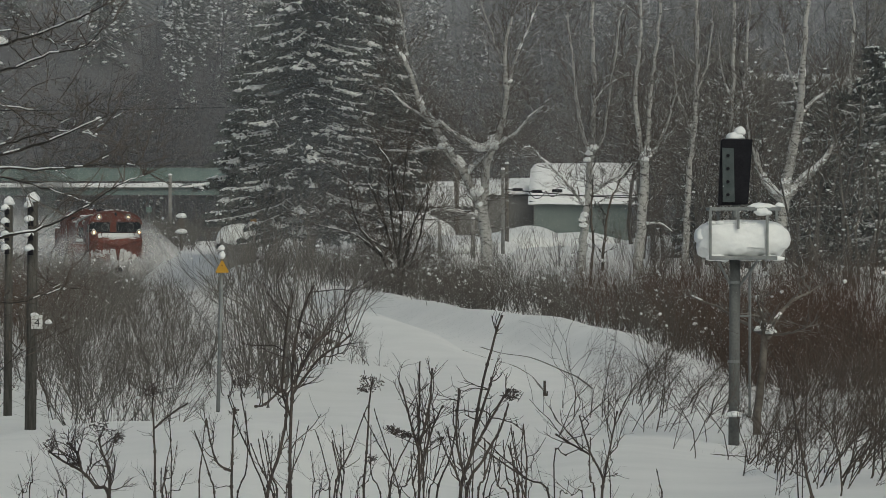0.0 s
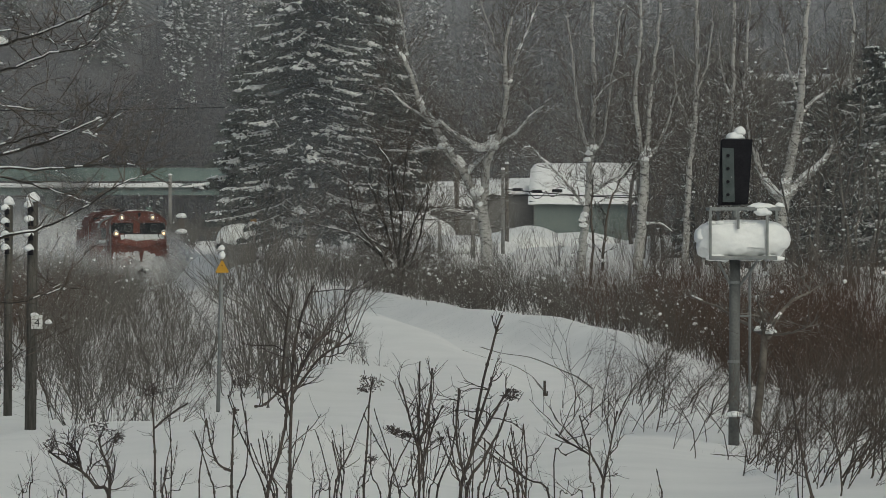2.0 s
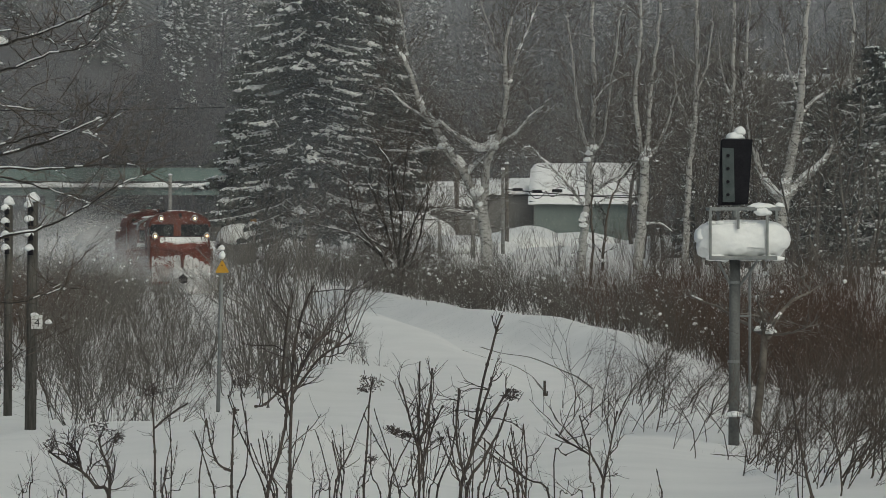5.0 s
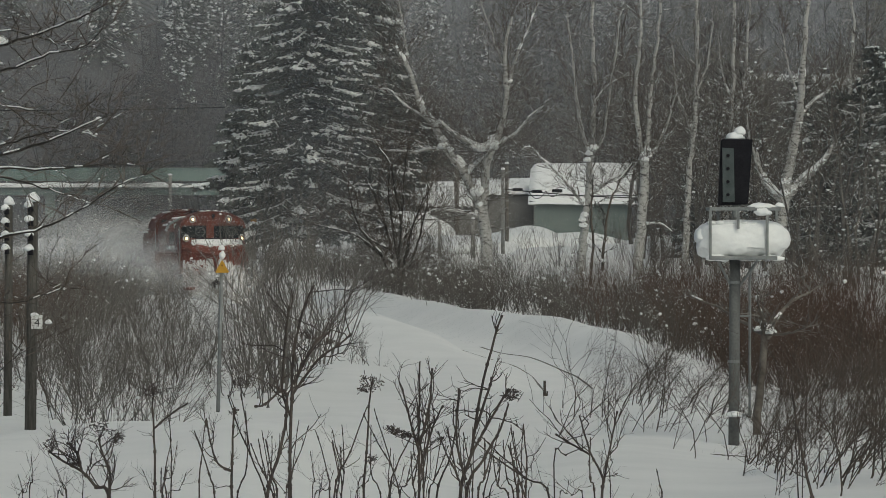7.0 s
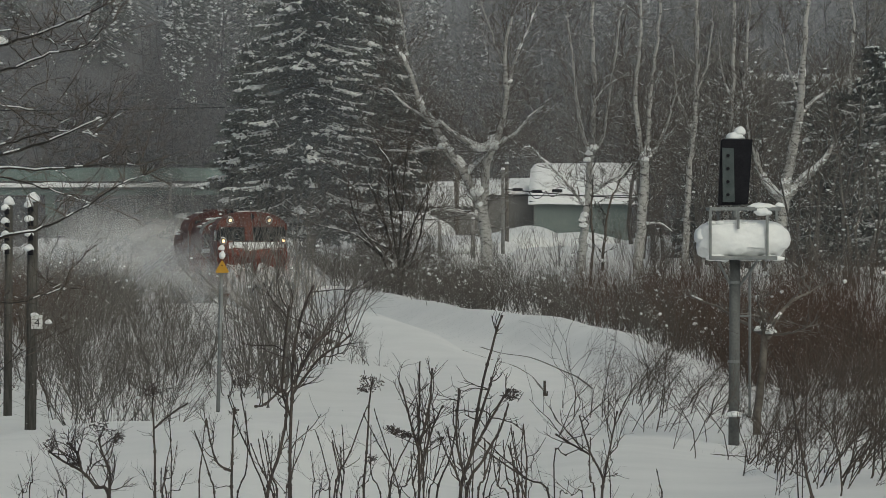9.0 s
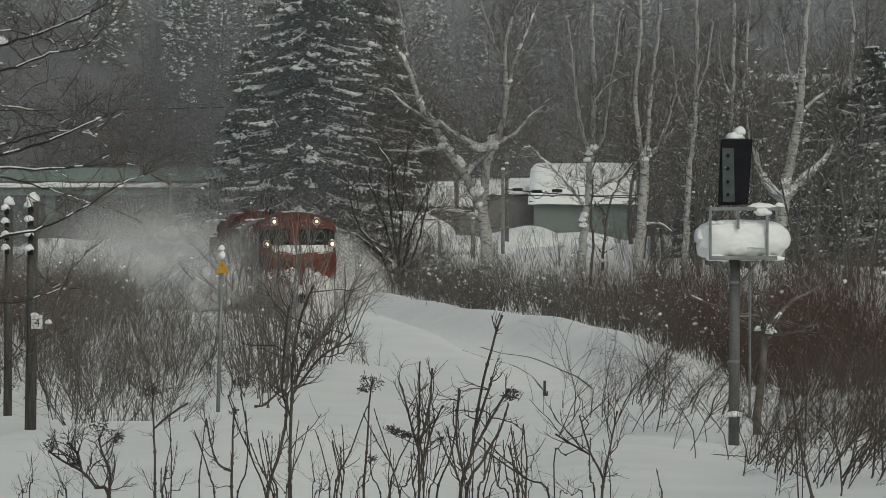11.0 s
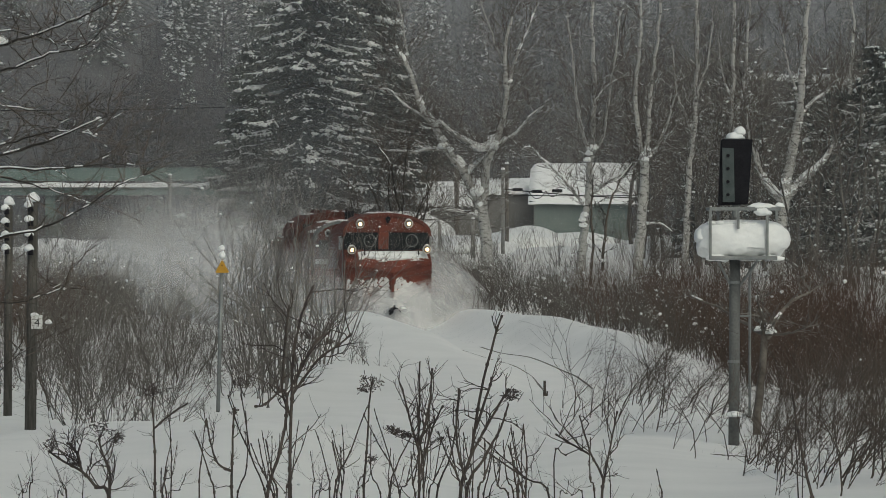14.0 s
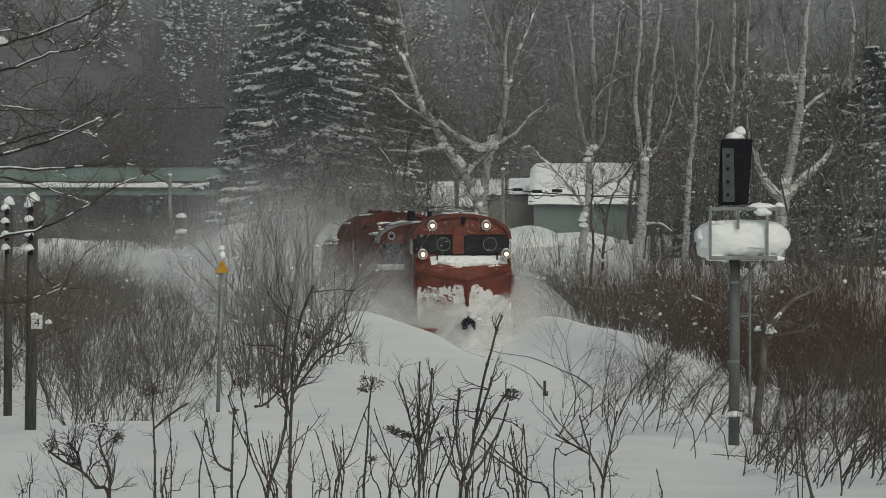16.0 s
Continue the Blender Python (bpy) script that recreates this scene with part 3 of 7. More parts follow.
    part("brake_hose", bm, BLACK, car)
    # wings
    for side, span, name in ((-1, 1.0, "wing"), (1, 0.42, "wing")):
        bm = bmesh.new()
        x0, x1, y0, y1 = side * 1.33, side * (1.33 + span), 1.3, 1.3 + span * 1.1
        f = [bm.verts.new(p) for p in ((x0, y0, 2.12), (x1, y1, 2.14), (x1, y1, 1.15), (x0 + side * span * 0.15, y0 + 0.1, 0.45), (x0, y0, 0.45))]
        b = [bm.verts.new(v.co + Vector((0, 0.07, 0))) for v in f]
        bm.faces.new(f), bm.faces.new(b[::-1])
        for i in range(5):
            bm.faces.new((f[i], b[i], b[(i + 1) % 5], f[(i + 1) % 5]))
        wing = part(name, bm, RED, car, "opened red side wing of the plough")
        bm = bmesh.new()
        rod(bm, (x0, y0 + 0.05, 0.5), (x0, y0 + 0.05, 2.2), 0.05, sides=10)
        part("hinge", bm, DARK_RED, wing)
        for z in (2.1, 1.62):
            bm = bmesh.new()
            rod(bm, (x0, y0 - 0.02, z), (x1, y1 - 0.02, z), 0.03, sides=6)
            part("stiffener", bm, DARK_RED, wing)
    # running gear
    bm = bmesh.new()
    box(bm, -1.15, 1.15, 0.3, 5.4, 0.75, 1.15, 0.03)
    part("underframe", bm, BLACK, car)
    for y in (1.6, 4.4):
        bm = bmesh.new()
        rod(bm, (-0.62, y, 0.43), (0.62, y, 0.43), 0.07, sides=12)
        for side in (-1, 1):
            rod(bm, (side * 0.50, y, 0.43), (side * 0.63, y, 0.43), 0.43, sides=24)
        part("wheelset", bm, RAIL_STEEL, car)
    # packed snow plastered on the shelf and the blade
    rng = np.random.default_rng(5)

    def blade_at(side, u, w):
        z = 0.45 + u * (1.52 + 0.36 * w)
        y = -0.95 + 0.10 + 0.75 * u ** 0.8 - 0.55 * u * u + w * 0.78 * (1 - 0.25 * u)
        return 0.05 + side * w * 1.38, y, z

    def depth(side, u, w):
        # thick low down, ragged at the top, worn through in places
        n1 = noise.noise((side * 3 + w * 3.1, u * 3.4, 1.7))
        n2 = noise.noise((side * 9 + w * 11, u * 9, 4.2)) + 0.6 * noise.noise((side * 5 + w * 29, u * 25, 1.2))
        lim = (0.97 - 0.22 * w if side < 0 else 1.02 - 0.46 * w) - 0.42 * max(0, 1 - w / 0.09) + 0.09 * n1 + 0.05 * n2
        worn = max(0, 1 - ((u - 0.42) / 0.34) ** 2) * max(0, 1 - ((w - 0.62) / 0.45) ** 2) if side < 0 else 0.35 * max(0, 1 - ((u - 0.3) / 0.1) ** 2 - ((w - 0.68) / 0.12) ** 2)
        n3 = noise.noise((side * 4 + w * 62, u * 54 + w * 24, 7.7))
        return min(0.035, (lim - u) * 0.22) - worn * max(0, 0.035 + 0.05 * n2 + 0.14 * n3) - 0.06 * max(0, n2 - 0.25) - 0.10 * max(0, 0.06 - u) / 0.06
    for side in (-1, 1):
        plaster("blade_snow", car, lambda u, w: blade_at(side, u, w), lambda u, w: depth(side, u, w), 84, 76, "packed white snow plastered on the blade")

    def shelf_at(u, w):
        x = -0.95 + w * 2.25
        y = 0.22 - u * (0.36 + 0.10 * (1 - abs(x) / 1.4))
        return x, y, 2.715 - 0.71 * (0.26 - y)

    def shelf_depth(u, w):
        n1, n2 = noise.noise((w * 4, u * 3, 8.1)), noise.noise((w * 15, u * 9, 2.2))
        n3 = noise.noise((w * 38, u * 16, 5.2))
        return min(0.10, 0.40 * (0.86 - u + 0.42 * n1 + 0.22 * n2 + 0.12 * n3), 0.9 * min(w, 1 - w) + 0.05 * n2) - 0.16 * max(0, n2 - 0.28)
    plaster("shelf_snow", car, shelf_at, shelf_depth, 40, 110, "white snow drift lying on the nose shelf")
    pts = [(0.25 + 0.0 * i, -1.40, 0.9) for i in range(1)]
    pts += [(rng.uniform(-1.3, 1.0), rng.uniform(0.7, 1.7), 3.72) for i in range(8)]
    sizes = [(0.10, 0.10, 0.05)] + [(0.14, 0.12, 0.035)] * 8
    pts = pts[:1] + [(x, y, 3.22 + 0.74 * math.sin(math.acos(max(-1, min(1, x / 1.46)))) ** 0.85) for x, y, z in pts[1:]]
    for i in range(len(pts)):
        crust("snow_patch", car, pts[i:i + 1], sizes[i:i + 1], "thin patch of snow", 7.0 + i)
    # snow dust stuck to the face, thicker low down and along ledges
    dust = []
    while len(dust) < 340:
        x, z = rng.uniform(-1.36, 1.38), rng.uniform(1.9, 3.8)
        if z > 3.22 + 0.60 * math.sqrt(1 - (x / 1.42) ** 2) or noise.noise((x * 2.1, z * 2.1, 3.0)) < rng.uniform(-0.35, 0.45):
            continue
        if 2.5 < z < 2.76 or (2.78 < z < 3.30 and not -0.3 < x < 0.08 and rng.uniform() < 0.85):
            continue
        if z > 2.76:
            y = 0.215
        else:
            y = min(0.2, -0.16 - 0.54 * max(0, 1 - abs(x - 0.05) / 1.36)) if z > 2.05 else -0.12 - 0.3 * max(0, 1 - abs(x) / 1.3)
            y = max(y, 0.26 - (2.70 - z) / 0.71) if z > 2.40 - 0.38 * max(0, 1 - abs(x - 0.05) / 1.36) else 0.5
        if y < 0.3:
            dust.append((x, y - 0.01, z))
    tagged(grains("stuck_snow", np.array(dust), rng.uniform(0.06, 0.32, (340, 1)) ** 2 * 0.16 * np.array([[1.2, 0.5, 1.0]]), SNOW_CLUMP, car, "oct", rng), "specks of snow stuck to the paint", kind="stuff")
    return car


def build_locomotive():
    car = base("diesel_locomotive", 0, 0, 0, "red diesel locomotive coupled behind the plough, dusted with snow", "locomotive")
    bm = bmesh.new()
    shape(bm, arch(1.34, 3.05, 3.66) + [(-1.34, 1.1), (1.34, 1.1)], 0, 4.3)
    part("front_hood", bm, LOCO_RED, car, "round-topped red front end")
    bm = bmesh.new()
    shape(bm, arch(1.40, 3.02, 3.72) + arch(1.32, 3.02, 3.63)[::-1], -0.05, 0.5)
    part("front_rim", bm, STEEL, car, "pale snowy rim of the front end")
    cab_window(car, -1.22, -0.2, 2.45, 2.98, -0.01, (-0.85, 2.75, 0.19))
    cab_window(car, 0.2, 1.22, 2.45, 2.98, -0.01, (0.85, 2.75, 0.19))
    bm = bmesh.new()
    box(bm, -1.36, 1.36, -0.04, 0.2, 2.20, 2.38, 0.02)
    part("waist_stripe", bm, SNOW_CLUMP, car, "white stripe crusted with snow")
    bm = bmesh.new()
    shape(bm, arch(1.44, 3.15, 3.93) + [(-1.44, 1.1), (1.44, 1.1)], 4.2, 7.3)
    part("body", bm, LOCO_RED, car, "tall red cab with an arched roof")
    bm = bmesh.new()
    shape(bm, arch(1.22, 2.70, 3.20) + [(-1.22, 1.1), (1.22, 1.1)], 7.3, 12.6)
    part("rear_hood", bm, LOCO_RED, car, "lower red hood behind the cab")
    bm = bmesh.new()
    shape(bm, arch(1.49, 3.12, 3.99) + arch(1.40, 3.12, 3.90)[::-1], 4.1, 7.4)
    part("roof", bm, DARK_RED, car, "sooty arched roof")
    for y in (4.4, 5.4, 6.4):
        bm = bmesh.new()
        box(bm, -1.50, -1.43, y, y + 0.8, 2.4, 3.0, 0.02)
        part("side_panel", bm, DARK_RED, car, "dark red side panel of the cab")
        bm = bmesh.new()
        box(bm, -0.5, 0.5, y, y + 0.8, 3.92, 4.03, 0.03)
        part("roof_hatch", bm, DARK_RED, car)
    for side in (-1, 1):
        bm = bmesh.new()
        box(bm, min(side * 0.62, side * 1.18), max(side * 0.62, side * 1.18), 4.15, 4.22, 3.12, 3.55, 0.02)
        part("front_window", bm, GLASS, car, "dark front window of the cab")
        bm = bmesh.new()
        rod(bm, (side * 1.47, 4.15, 1.2), (side * 1.47, 4.15, 3.1), 0.02, sides=8)
        part("grab_rail", bm, STEEL, car)
    bm = bmesh.new()
    for x in (-1.25, 1.25):
        rod(bm, (x, -0.45, 1.0), (x, -0.45, 2.1), 0.02, sides=8)
    rod(bm, (-1.25, -0.45, 2.1), (1.25, -0.45, 2.1), 0.02, sides=8)
    rod(bm, (-1.25, -0.45, 1.6), (1.25, -0.45, 1.6), 0.016, sides=8)
    part("handrail", bm, STEEL, car)
    bm = bmesh.new()
    box(bm, -1.36, 1.36, -0.6, 12.6, 0.85, 1.12, 0.03)
    part("underframe", bm, BLACK, car)
    bm = bmesh.new()
    rod(bm, (0.3, 3.6, 3.4), (0.3, 3.6, 4.02), 0.12, sides=14)
    part("exhaust_stack", bm, BLACK, car)
    for x in (-0.95, 0.95):
        bezel_light(car, "marker_lamp", x, 0.0, 3.25, 0.08, GLASS, "unlit lamp of the locomotive")
    for y in (1.5, 3.6, 8.9, 11.0):
        bm = bmesh.new()
        rod(bm, (-0.62, y, 0.43), (0.62, y, 0.43), 0.07, sides=12)
        for side in (-1, 1):
            rod(bm, (side * 0.50, y, 0.43), (side * 0.63, y, 0.43), 0.43, sides=24)
        part("wheelset", bm, RAIL_STEEL, car)
    rng = np.random.default_rng(11)
    pts, sizes = [], []
    for i in range(50):
        y = rng.uniform(0.1, 12.4)
        half, eave, top = (1.37, 3.05, 3.66) if y < 4.1 else (1.46, 3.12, 3.98) if y < 7.4 else (1.22, 2.70, 3.20)
        x = rng.uniform(-0.95, 0.6) * half
        pts.append((x, y, eave + (top - eave) * math.sqrt(1 - (x / half) ** 2)))
        sizes.append((rng.uniform(0.1, 0.3), rng.uniform(0.2, 0.5), 0.05))
    for i in range(len(pts)):
        crust("snow_patch", car, pts[i:i + 1], sizes[i:i + 1], "thin patch of snow on the roof", 3.0 + i)
    return car


plough = build_plough()
locomotive = build_locomotive()


# ---- thrown snow, in rigid sheets and grains that travel with the plough ----
def spray(name, label, cat="thrown snow"):
    return base(name, 0, 0, 0, label, cat)


def fan(name, label, side, tall, wide, n, seed):
    """Snow thrown aside by the wing: curved sheets, one inside the other, with grains between."""
    rng = np.random.default_rng(seed)
    thing = spray(name, label)

    def curve(u, v, k):
        # u: along the train, v: from the crest beside the body out and down to the ground
        y = -0.9 + 8.8 * u * (0.8 + 0.25 * k)
        grow = min(1.0, max(0.14, (y + 0.4) / 2.4 if side > 0 else (y + 0.5) / 2.8))
        x = side * (1.05 + 0.25 * k + k * wide * grow * v * (1 + 0.12 * u))
        z = 0.02 + tall * (0.35 + 0.65 * k) * grow * (1 - 0.22 * u) * (1 - 1.55 * v ** 1.25)
        wob = 0.20 * noise.noise((x * 1.1, y * 0.8, k * 5 + seed)) * grow
        return x + side * abs(wob), y + wob, z + 0.8 * wob
    for k in (0.25, 0.38, 0.50, 0.62, 0.73, 0.83, 0.92, 1.0):
        sheet("sheet", lambda u, v: curve(u, v, k), 26, 20, MIST_FAN, thing)
    u, v, k = rng.beta(1.4, 1.6, n), rng.uniform(0, 1, n) ** 0.9, rng.uniform(0.1, 1.08, n) ** 0.7
    pts = np.array([curve(u[i], v[i], k[i]) for i in range(n)]) + rng.normal(0, 0.09, (n, 3))
    pts = pts[pts[:, 2] > -0.6]
    n = len(pts)
    tagged(specks("powder", pts, rng.uniform(0.002, 0.006, n), POWDER, rng), kind="stuff").parent = thing
    return thing


def trail():
    """The cloud that hangs over the line behind the train: billow after billow."""
    rng = np.random.default_rng(33)
    thing = spray("snow_trail", "long billowing cloud of powder snow hanging behind the train")
    for i in range(16):
        y0 = 9.5 + i * 3.3
        cx, w, h = -1.9 - 0.09 * i + rng.normal(0, 0.5), 3.7 + 0.09 * i + rng.uniform(-0.4, 0.4), 3.4 - 0.09 * i + rng.uniform(-0.5, 0.7)
        if i < 5:
            cx -= 1.7 - 0.25 * i
            h *= 0.50 + 0.10 * i
        else:
            h *= max(0.6, 1.5 - 0.12 * (i - 5))

        def at(u, v):
            a, b = (u - 0.5) * 2, v
            bulge = 1 - 0.8 * a * a - 0.5 * b * b
            x, z = cx + a * w, 0.0 + b * h * 1.35
            nz = noise.noise((x * 0.5, z * 0.7, i * 3.3))
            return x + 0.5 * nz, y0 - 2.2 * bulge + 0.8 * nz, z + 0.5 * nz
        sheet("billow", at, 22, 16, MIST_TRAIL, thing)
    n = 22000
    u, a = rng.uniform(0, 1, n), rng.normal(0, 1, n)
    x, y = -2.4 + a * (1.5 + 1.2 * u), 13 + 56 * u
    x = np.where((np.abs(x) < 1.7) & (y < 24), -1.7 - np.abs(a), x)
    z = 0.1 + (2.4 - 0.8 * u) * np.exp(-(a / 1.8) ** 2) * rng.uniform(0, 1, n) ** 1.2
    tagged(specks("powder", np.stack([x, y, z], 1), rng.uniform(0.006, 0.016, n), POWDER, rng), kind="stuff").parent = thing
    return thing


def haze():
    """Older snow dust farther back along the line, wide and drifting to the near side."""
    rng = np.random.default_rng(39)
    thing = spray("drifting_snow_dust", "wide pale cloud of settling snow dust far behind the train")
    for i in range(8):
        y0 = 30 + i * 8.5
        cx, w, h = -3.6 - 0.25 * i + rng.normal(0, 0.8), 6.2 + 0.35 * i, 2.3 + rng.uniform(-0.5, 0.7)

        def at(u, v):
            a = (u - 0.5) * 2
            x, z = cx + a * w, v * h * 1.3
            nz = noise.noise((x * 0.35, z * 0.6, i * 2.9 + 7))
            return x + 0.6 * nz, y0 + 2.0 * a * a + 1.0 * nz, z + 0.6 * nz
        sheet("billow", at, 22, 14, MIST_DUST, thing)
    for i in range(5):      # thin dust whirled up above the roofs
        y0, cx, w = 14 + 3.5 * i, -1.8 - 0.5 * i, 4.2 + 0.6 * i

        def over(u, v):
            a = (u - 0.5) * 2
            nz = noise.noise((a * 2.0, v * 2.0, i * 3.7 + 2))
            return cx + a * w + 0.5 * nz, y0 + 0.8 * nz, 1.5 + v * 5.4 + 0.5 * nz
        sheet("billow", over, 18, 12, MIST_DUST, thing)
    return thing


def boil():
    rng = np.random.default_rng(35)
    thing = spray("snow_boil", "churning snow rolling off the foot of the blade")
    for i, k in enumerate((0.6, 0.72, 0.84, 0.96, 1.08, 1.2)):
        def at(u, v):
            a = (u - 0.5) * 2
            x = 0.05 + a * 2.1 * k
            z = 0.02 + v * (1.2 + 0.55 * abs(a)) * k
            nz = noise.noise((x * 1.3, z * 1.5, i * 4.1))
            return x + 0.15 * nz, -1.75 + 0.22 * i + abs(a) * 1.1 + 0.45 * v + 0.3 * nz, z + 0.15 * nz
        sheet("billow", at, 24, 10, MIST_BOIL, thing)
    for i in range(10):
        bm = bmesh.new()
        a = -1.4 + 2.8 * (i + rng.uniform(-0.4, 0.4)) / 9
        lump(bm, 0.05 + a, -0.72 + abs(a) * 0.5, 0.08 + 0.08 * rng.uniform(), 0.24, 0.22, 0.18 + 0.10 * rng.uniform(), i, 0.5, 3)
        part("rolling_lump", bm, SNOW_CLUMP, thing, "", True)
    n = 16000
    a = rng.normal(0, 0.95, n)
    pts = np.stack([0.05 + a, -1.35 + np.abs(a) * 0.75 + rng.normal(0, 0.25, n), 0.03 + (0.7 + 0.25 * np.abs(a)) * rng.uniform(0, 1, n) ** 1.5], 1)
    tagged(specks("powder", pts, rng.uniform(0.002, 0.006, n), POWDER, rng), kind="stuff").parent = thing
    return thing


def smoke():
    rng = np.random.default_rng(37)
    thing = spray("exhaust_smoke", "thin dark diesel smoke drifting over the roofs", "smoke")
    for i in range(6):
        y0, cx, w, h = 5 + i * 5, -1.0 - 0.25 * i + rng.normal(0, 0.3), 0.9 + 0.45 * i, 0.8 + 0.42 * i

        def at(u, v):
            a, b = (u - 0.5) * 2, (v - 0.5) * 2
            nz = noise.noise((a * 2 + i, b * 2, i * 2.7))
            return cx + a * w + 0.3 * nz, y0 + 1.0 * (a * a + b * b) + 0.5 * nz, 4.3 + 0.18 * i + b * h * 0.8 + 0.3 * nz
        sheet("puff", at, 14, 12, SMOKE, thing)
    return thing


clouds = [
    fan("snow_spray_fan", "white fan of powder snow thrown off the plough wing", 1, 2.75, 3.9, 34000, 31),
    fan("snow_spray_cloud", "white cloud of powder snow thrown beside the plough", -1, 3.0, 5.0, 26000, 32),
    trail(), boil(), smoke(), haze(),
]

# ---- rails, swept bare on the near curve ----
def build_rail(side):
    thing = base("rail", 0, 0, 0, "rusty steel rail showing through the snow", "rail", "rails of the track", "structure")
    ys = np.linspace(93, 126, 34)
    xs = track_x(ys)
    k = np.array([0.2, 0.6, 0.2])
    xs[1:-1] = np.convolve(xs, k, "valid")
    xs[1:-1] = np.convolve(xs, k, "valid")
    prof = [(-0.026, 0.0), (-0.026, -0.03), (-0.010, -0.05), (-0.010, -0.13), (0.010, -0.13), (0.010, -0.05), (0.026, -0.03), (0.026, 0.0)]
    bm = bmesh.new()
    rows = []
    for x, y in zip(xs, ys):
        top = gz(x + side * 0.533, y) + (0.010 if side > 0 else 0.002) - 0.11 * max(0, y - 123) / 4 - 0.10 * max(0, 96 - y) / 4
        rows.append([bm.verts.new((x + side * 0.533 + a, y, top + b)) for a, b in prof])
    for i in range(len(rows) - 1):
        for j in range(8):
            bm.faces.new((rows[i][j], rows[i][(j + 1) % 8], rows[i + 1][(j + 1) % 8], rows[i + 1][j]))
    part("running_rail", bm, RAIL_STEEL, thing)


build_rail(1)
build_rail(-1)


# ---- the signal seen from behind, on its pole with a snowed-up platform ----
POLE_GREY = material("dull_grey_paint", (0.075, 0.077, 0.078), (0.16, 0.163, 0.16), 0.75, 2.5, 25, 0.2)
STRIP = material("slate_paint", (0.045, 0.058, 0.06), (0.075, 0.09, 0.092), 0.6, 6, 40, 0.1)


def build_signal():
    x, y = 4.28, 62.0
    g = gz(x, y)
    sig = base("railway_signal", x, y, g - 0.3, "black signal head on a grey pole with a snow-loaded platform", "railway signal")
    k = 62.0 / 7459.0

    def at(px, py, dy=0.0):
        return (px - 1299) * k, dy, 4.15 - (py - 366) * k - (g - 0.3)
    bm = bmesh.new()
    rod(bm, (0, 0, 0), at(1301, 385), 0.082, 0.078, 20)
    part("pole", bm, POLE_GREY, sig, "weathered dark grey pole", True)
    bm = bmesh.new()
    for z in (at(0, 500)[2], at(0, 735)[2], at(0, 640)[2]):
        rod(bm, (0, 0, z - 0.02), (0, 0, z + 0.02), 0.092, sides=20)
    part("pole_band", bm, STEEL, sig)
    bm = bmesh.new()
    rod(bm, at(1328, 475, 0.1), at(1328, 740, 0.1), 0.02, sides=8)
    rod(bm, at(1300, 735), at(1330, 735, 0.1), 0.015, sides=6)
    rod(bm, at(1300, 560), at(1330, 560, 0.1), 0.015, sides=6)
    part("cable_pipe", bm, STEEL, sig)
    # head: dark box with a tapered back and a lamp strip
    bm = bmesh.new()
    a = [at(1275, 247), at(1331, 247), at(1323, 362), at(1270, 364)]
    f = [bm.verts.new((p[0], -0.13, p[2])) for p in a]
    b = [bm.verts.new((p[0] + 0.01, 0.17, p[2])) for p in a]
    bm.faces.new(f), bm.faces.new(b[::-1])
    for i in range(4):
        bm.faces.new((f[i], b[i], b[(i + 1) % 4], f[(i + 1) % 4]))
    bmesh.ops.bevel(bm, geom=list(bm.edges), offset=0.012, segments=2, affect="EDGES")
    head = part("signal_head", bm, BLACK, sig, "black signal case seen from behind")
    bm = bmesh.new()
    a = [at(1277, 262), at(1297, 263), at(1299, 358), at(1278, 358)]
    f = [bm.verts.new((p[0], -0.165, p[2])) for p in a]
    b = [bm.verts.new((p[0], -0.12, p[2])) for p in a]
    bm.faces.new(f), bm.faces.new(b[::-1])
    for i in range(4):
        bm.faces.new((f[i], b[i], b[(i + 1) % 4], f[(i + 1) % 4]))
    part("lamp_strip", bm, STRIP, head, "grey-green strip with round sockets")
    for py in (276, 299, 322, 345):
        bm = bmesh.new()
        p = at(1287, py)
        rod(bm, (p[0], -0.16, p[2]), (p[0], -0.19, p[2]), 0.026, 0.024, 16)
        part("lamp_socket", bm, BLACK, head)
    bm = bmesh.new()
    rod(bm, at(1302, 362), at(1302, 395), 0.06, 0.05, 12)
    part("head_bracket", bm, STEEL, sig)
    # platform and railing
    bm = bmesh.new()
    p, q = at(1252, 456), at(1372, 450)
    box(bm, p[0], q[0], -0.42, 0.42, p[2] - 0.03, p[2] + 0.03, 0.01)
    part("platform", bm, STEEL, sig, "steel grating platform")
    top = at(0, 370)[2]
    bars = [(at(px, 455)[0] - 0.02, at(px, 455)[0] + 0.02, dy - 0.02, dy + 0.02, at(0, 455)[2], top) for px, dy in ((1254, -0.4), (1354, -0.4), (1274, 0.4), (1378, 0.4))]
    bars.append((at(1303, 0)[0] - 0.02, at(1303, 0)[0] + 0.02, -0.42, -0.38, at(0, 405)[2], top))
    for x0, x1, y0, y1, z0, z1 in bars:
        bm = bmesh.new()
        box(bm, x0, x1, y0, y1, z0, z1 - 0.025, 0.004)
        part("railing_post", bm, STEEL, sig, "grey angle-iron upright")
    for dy in (-0.4, 0.4):
        bm = bmesh.new()
        box(bm, at(1252, 0)[0], at(1378, 0)[0], dy - 0.022, dy + 0.022, top - 0.025, top + 0.025, 0.004)
        part("handrail", bm, STEEL, sig, "grey angle-iron rail")
    for px in (1254, 1376):
        bm = bmesh.new()
        box(bm, at(px - 2, 0)[0], at(px + 2, 0)[0], -0.377, 0.377, top - 0.025, top + 0.02)
        part("handrail", bm, STEEL, sig)
    for px in (1268, 1345):
        bm = bmesh.new()
        rod(bm, at(px, 456), at(1297 if px < 1300 else 1305, 512), 0.02, sides=6)
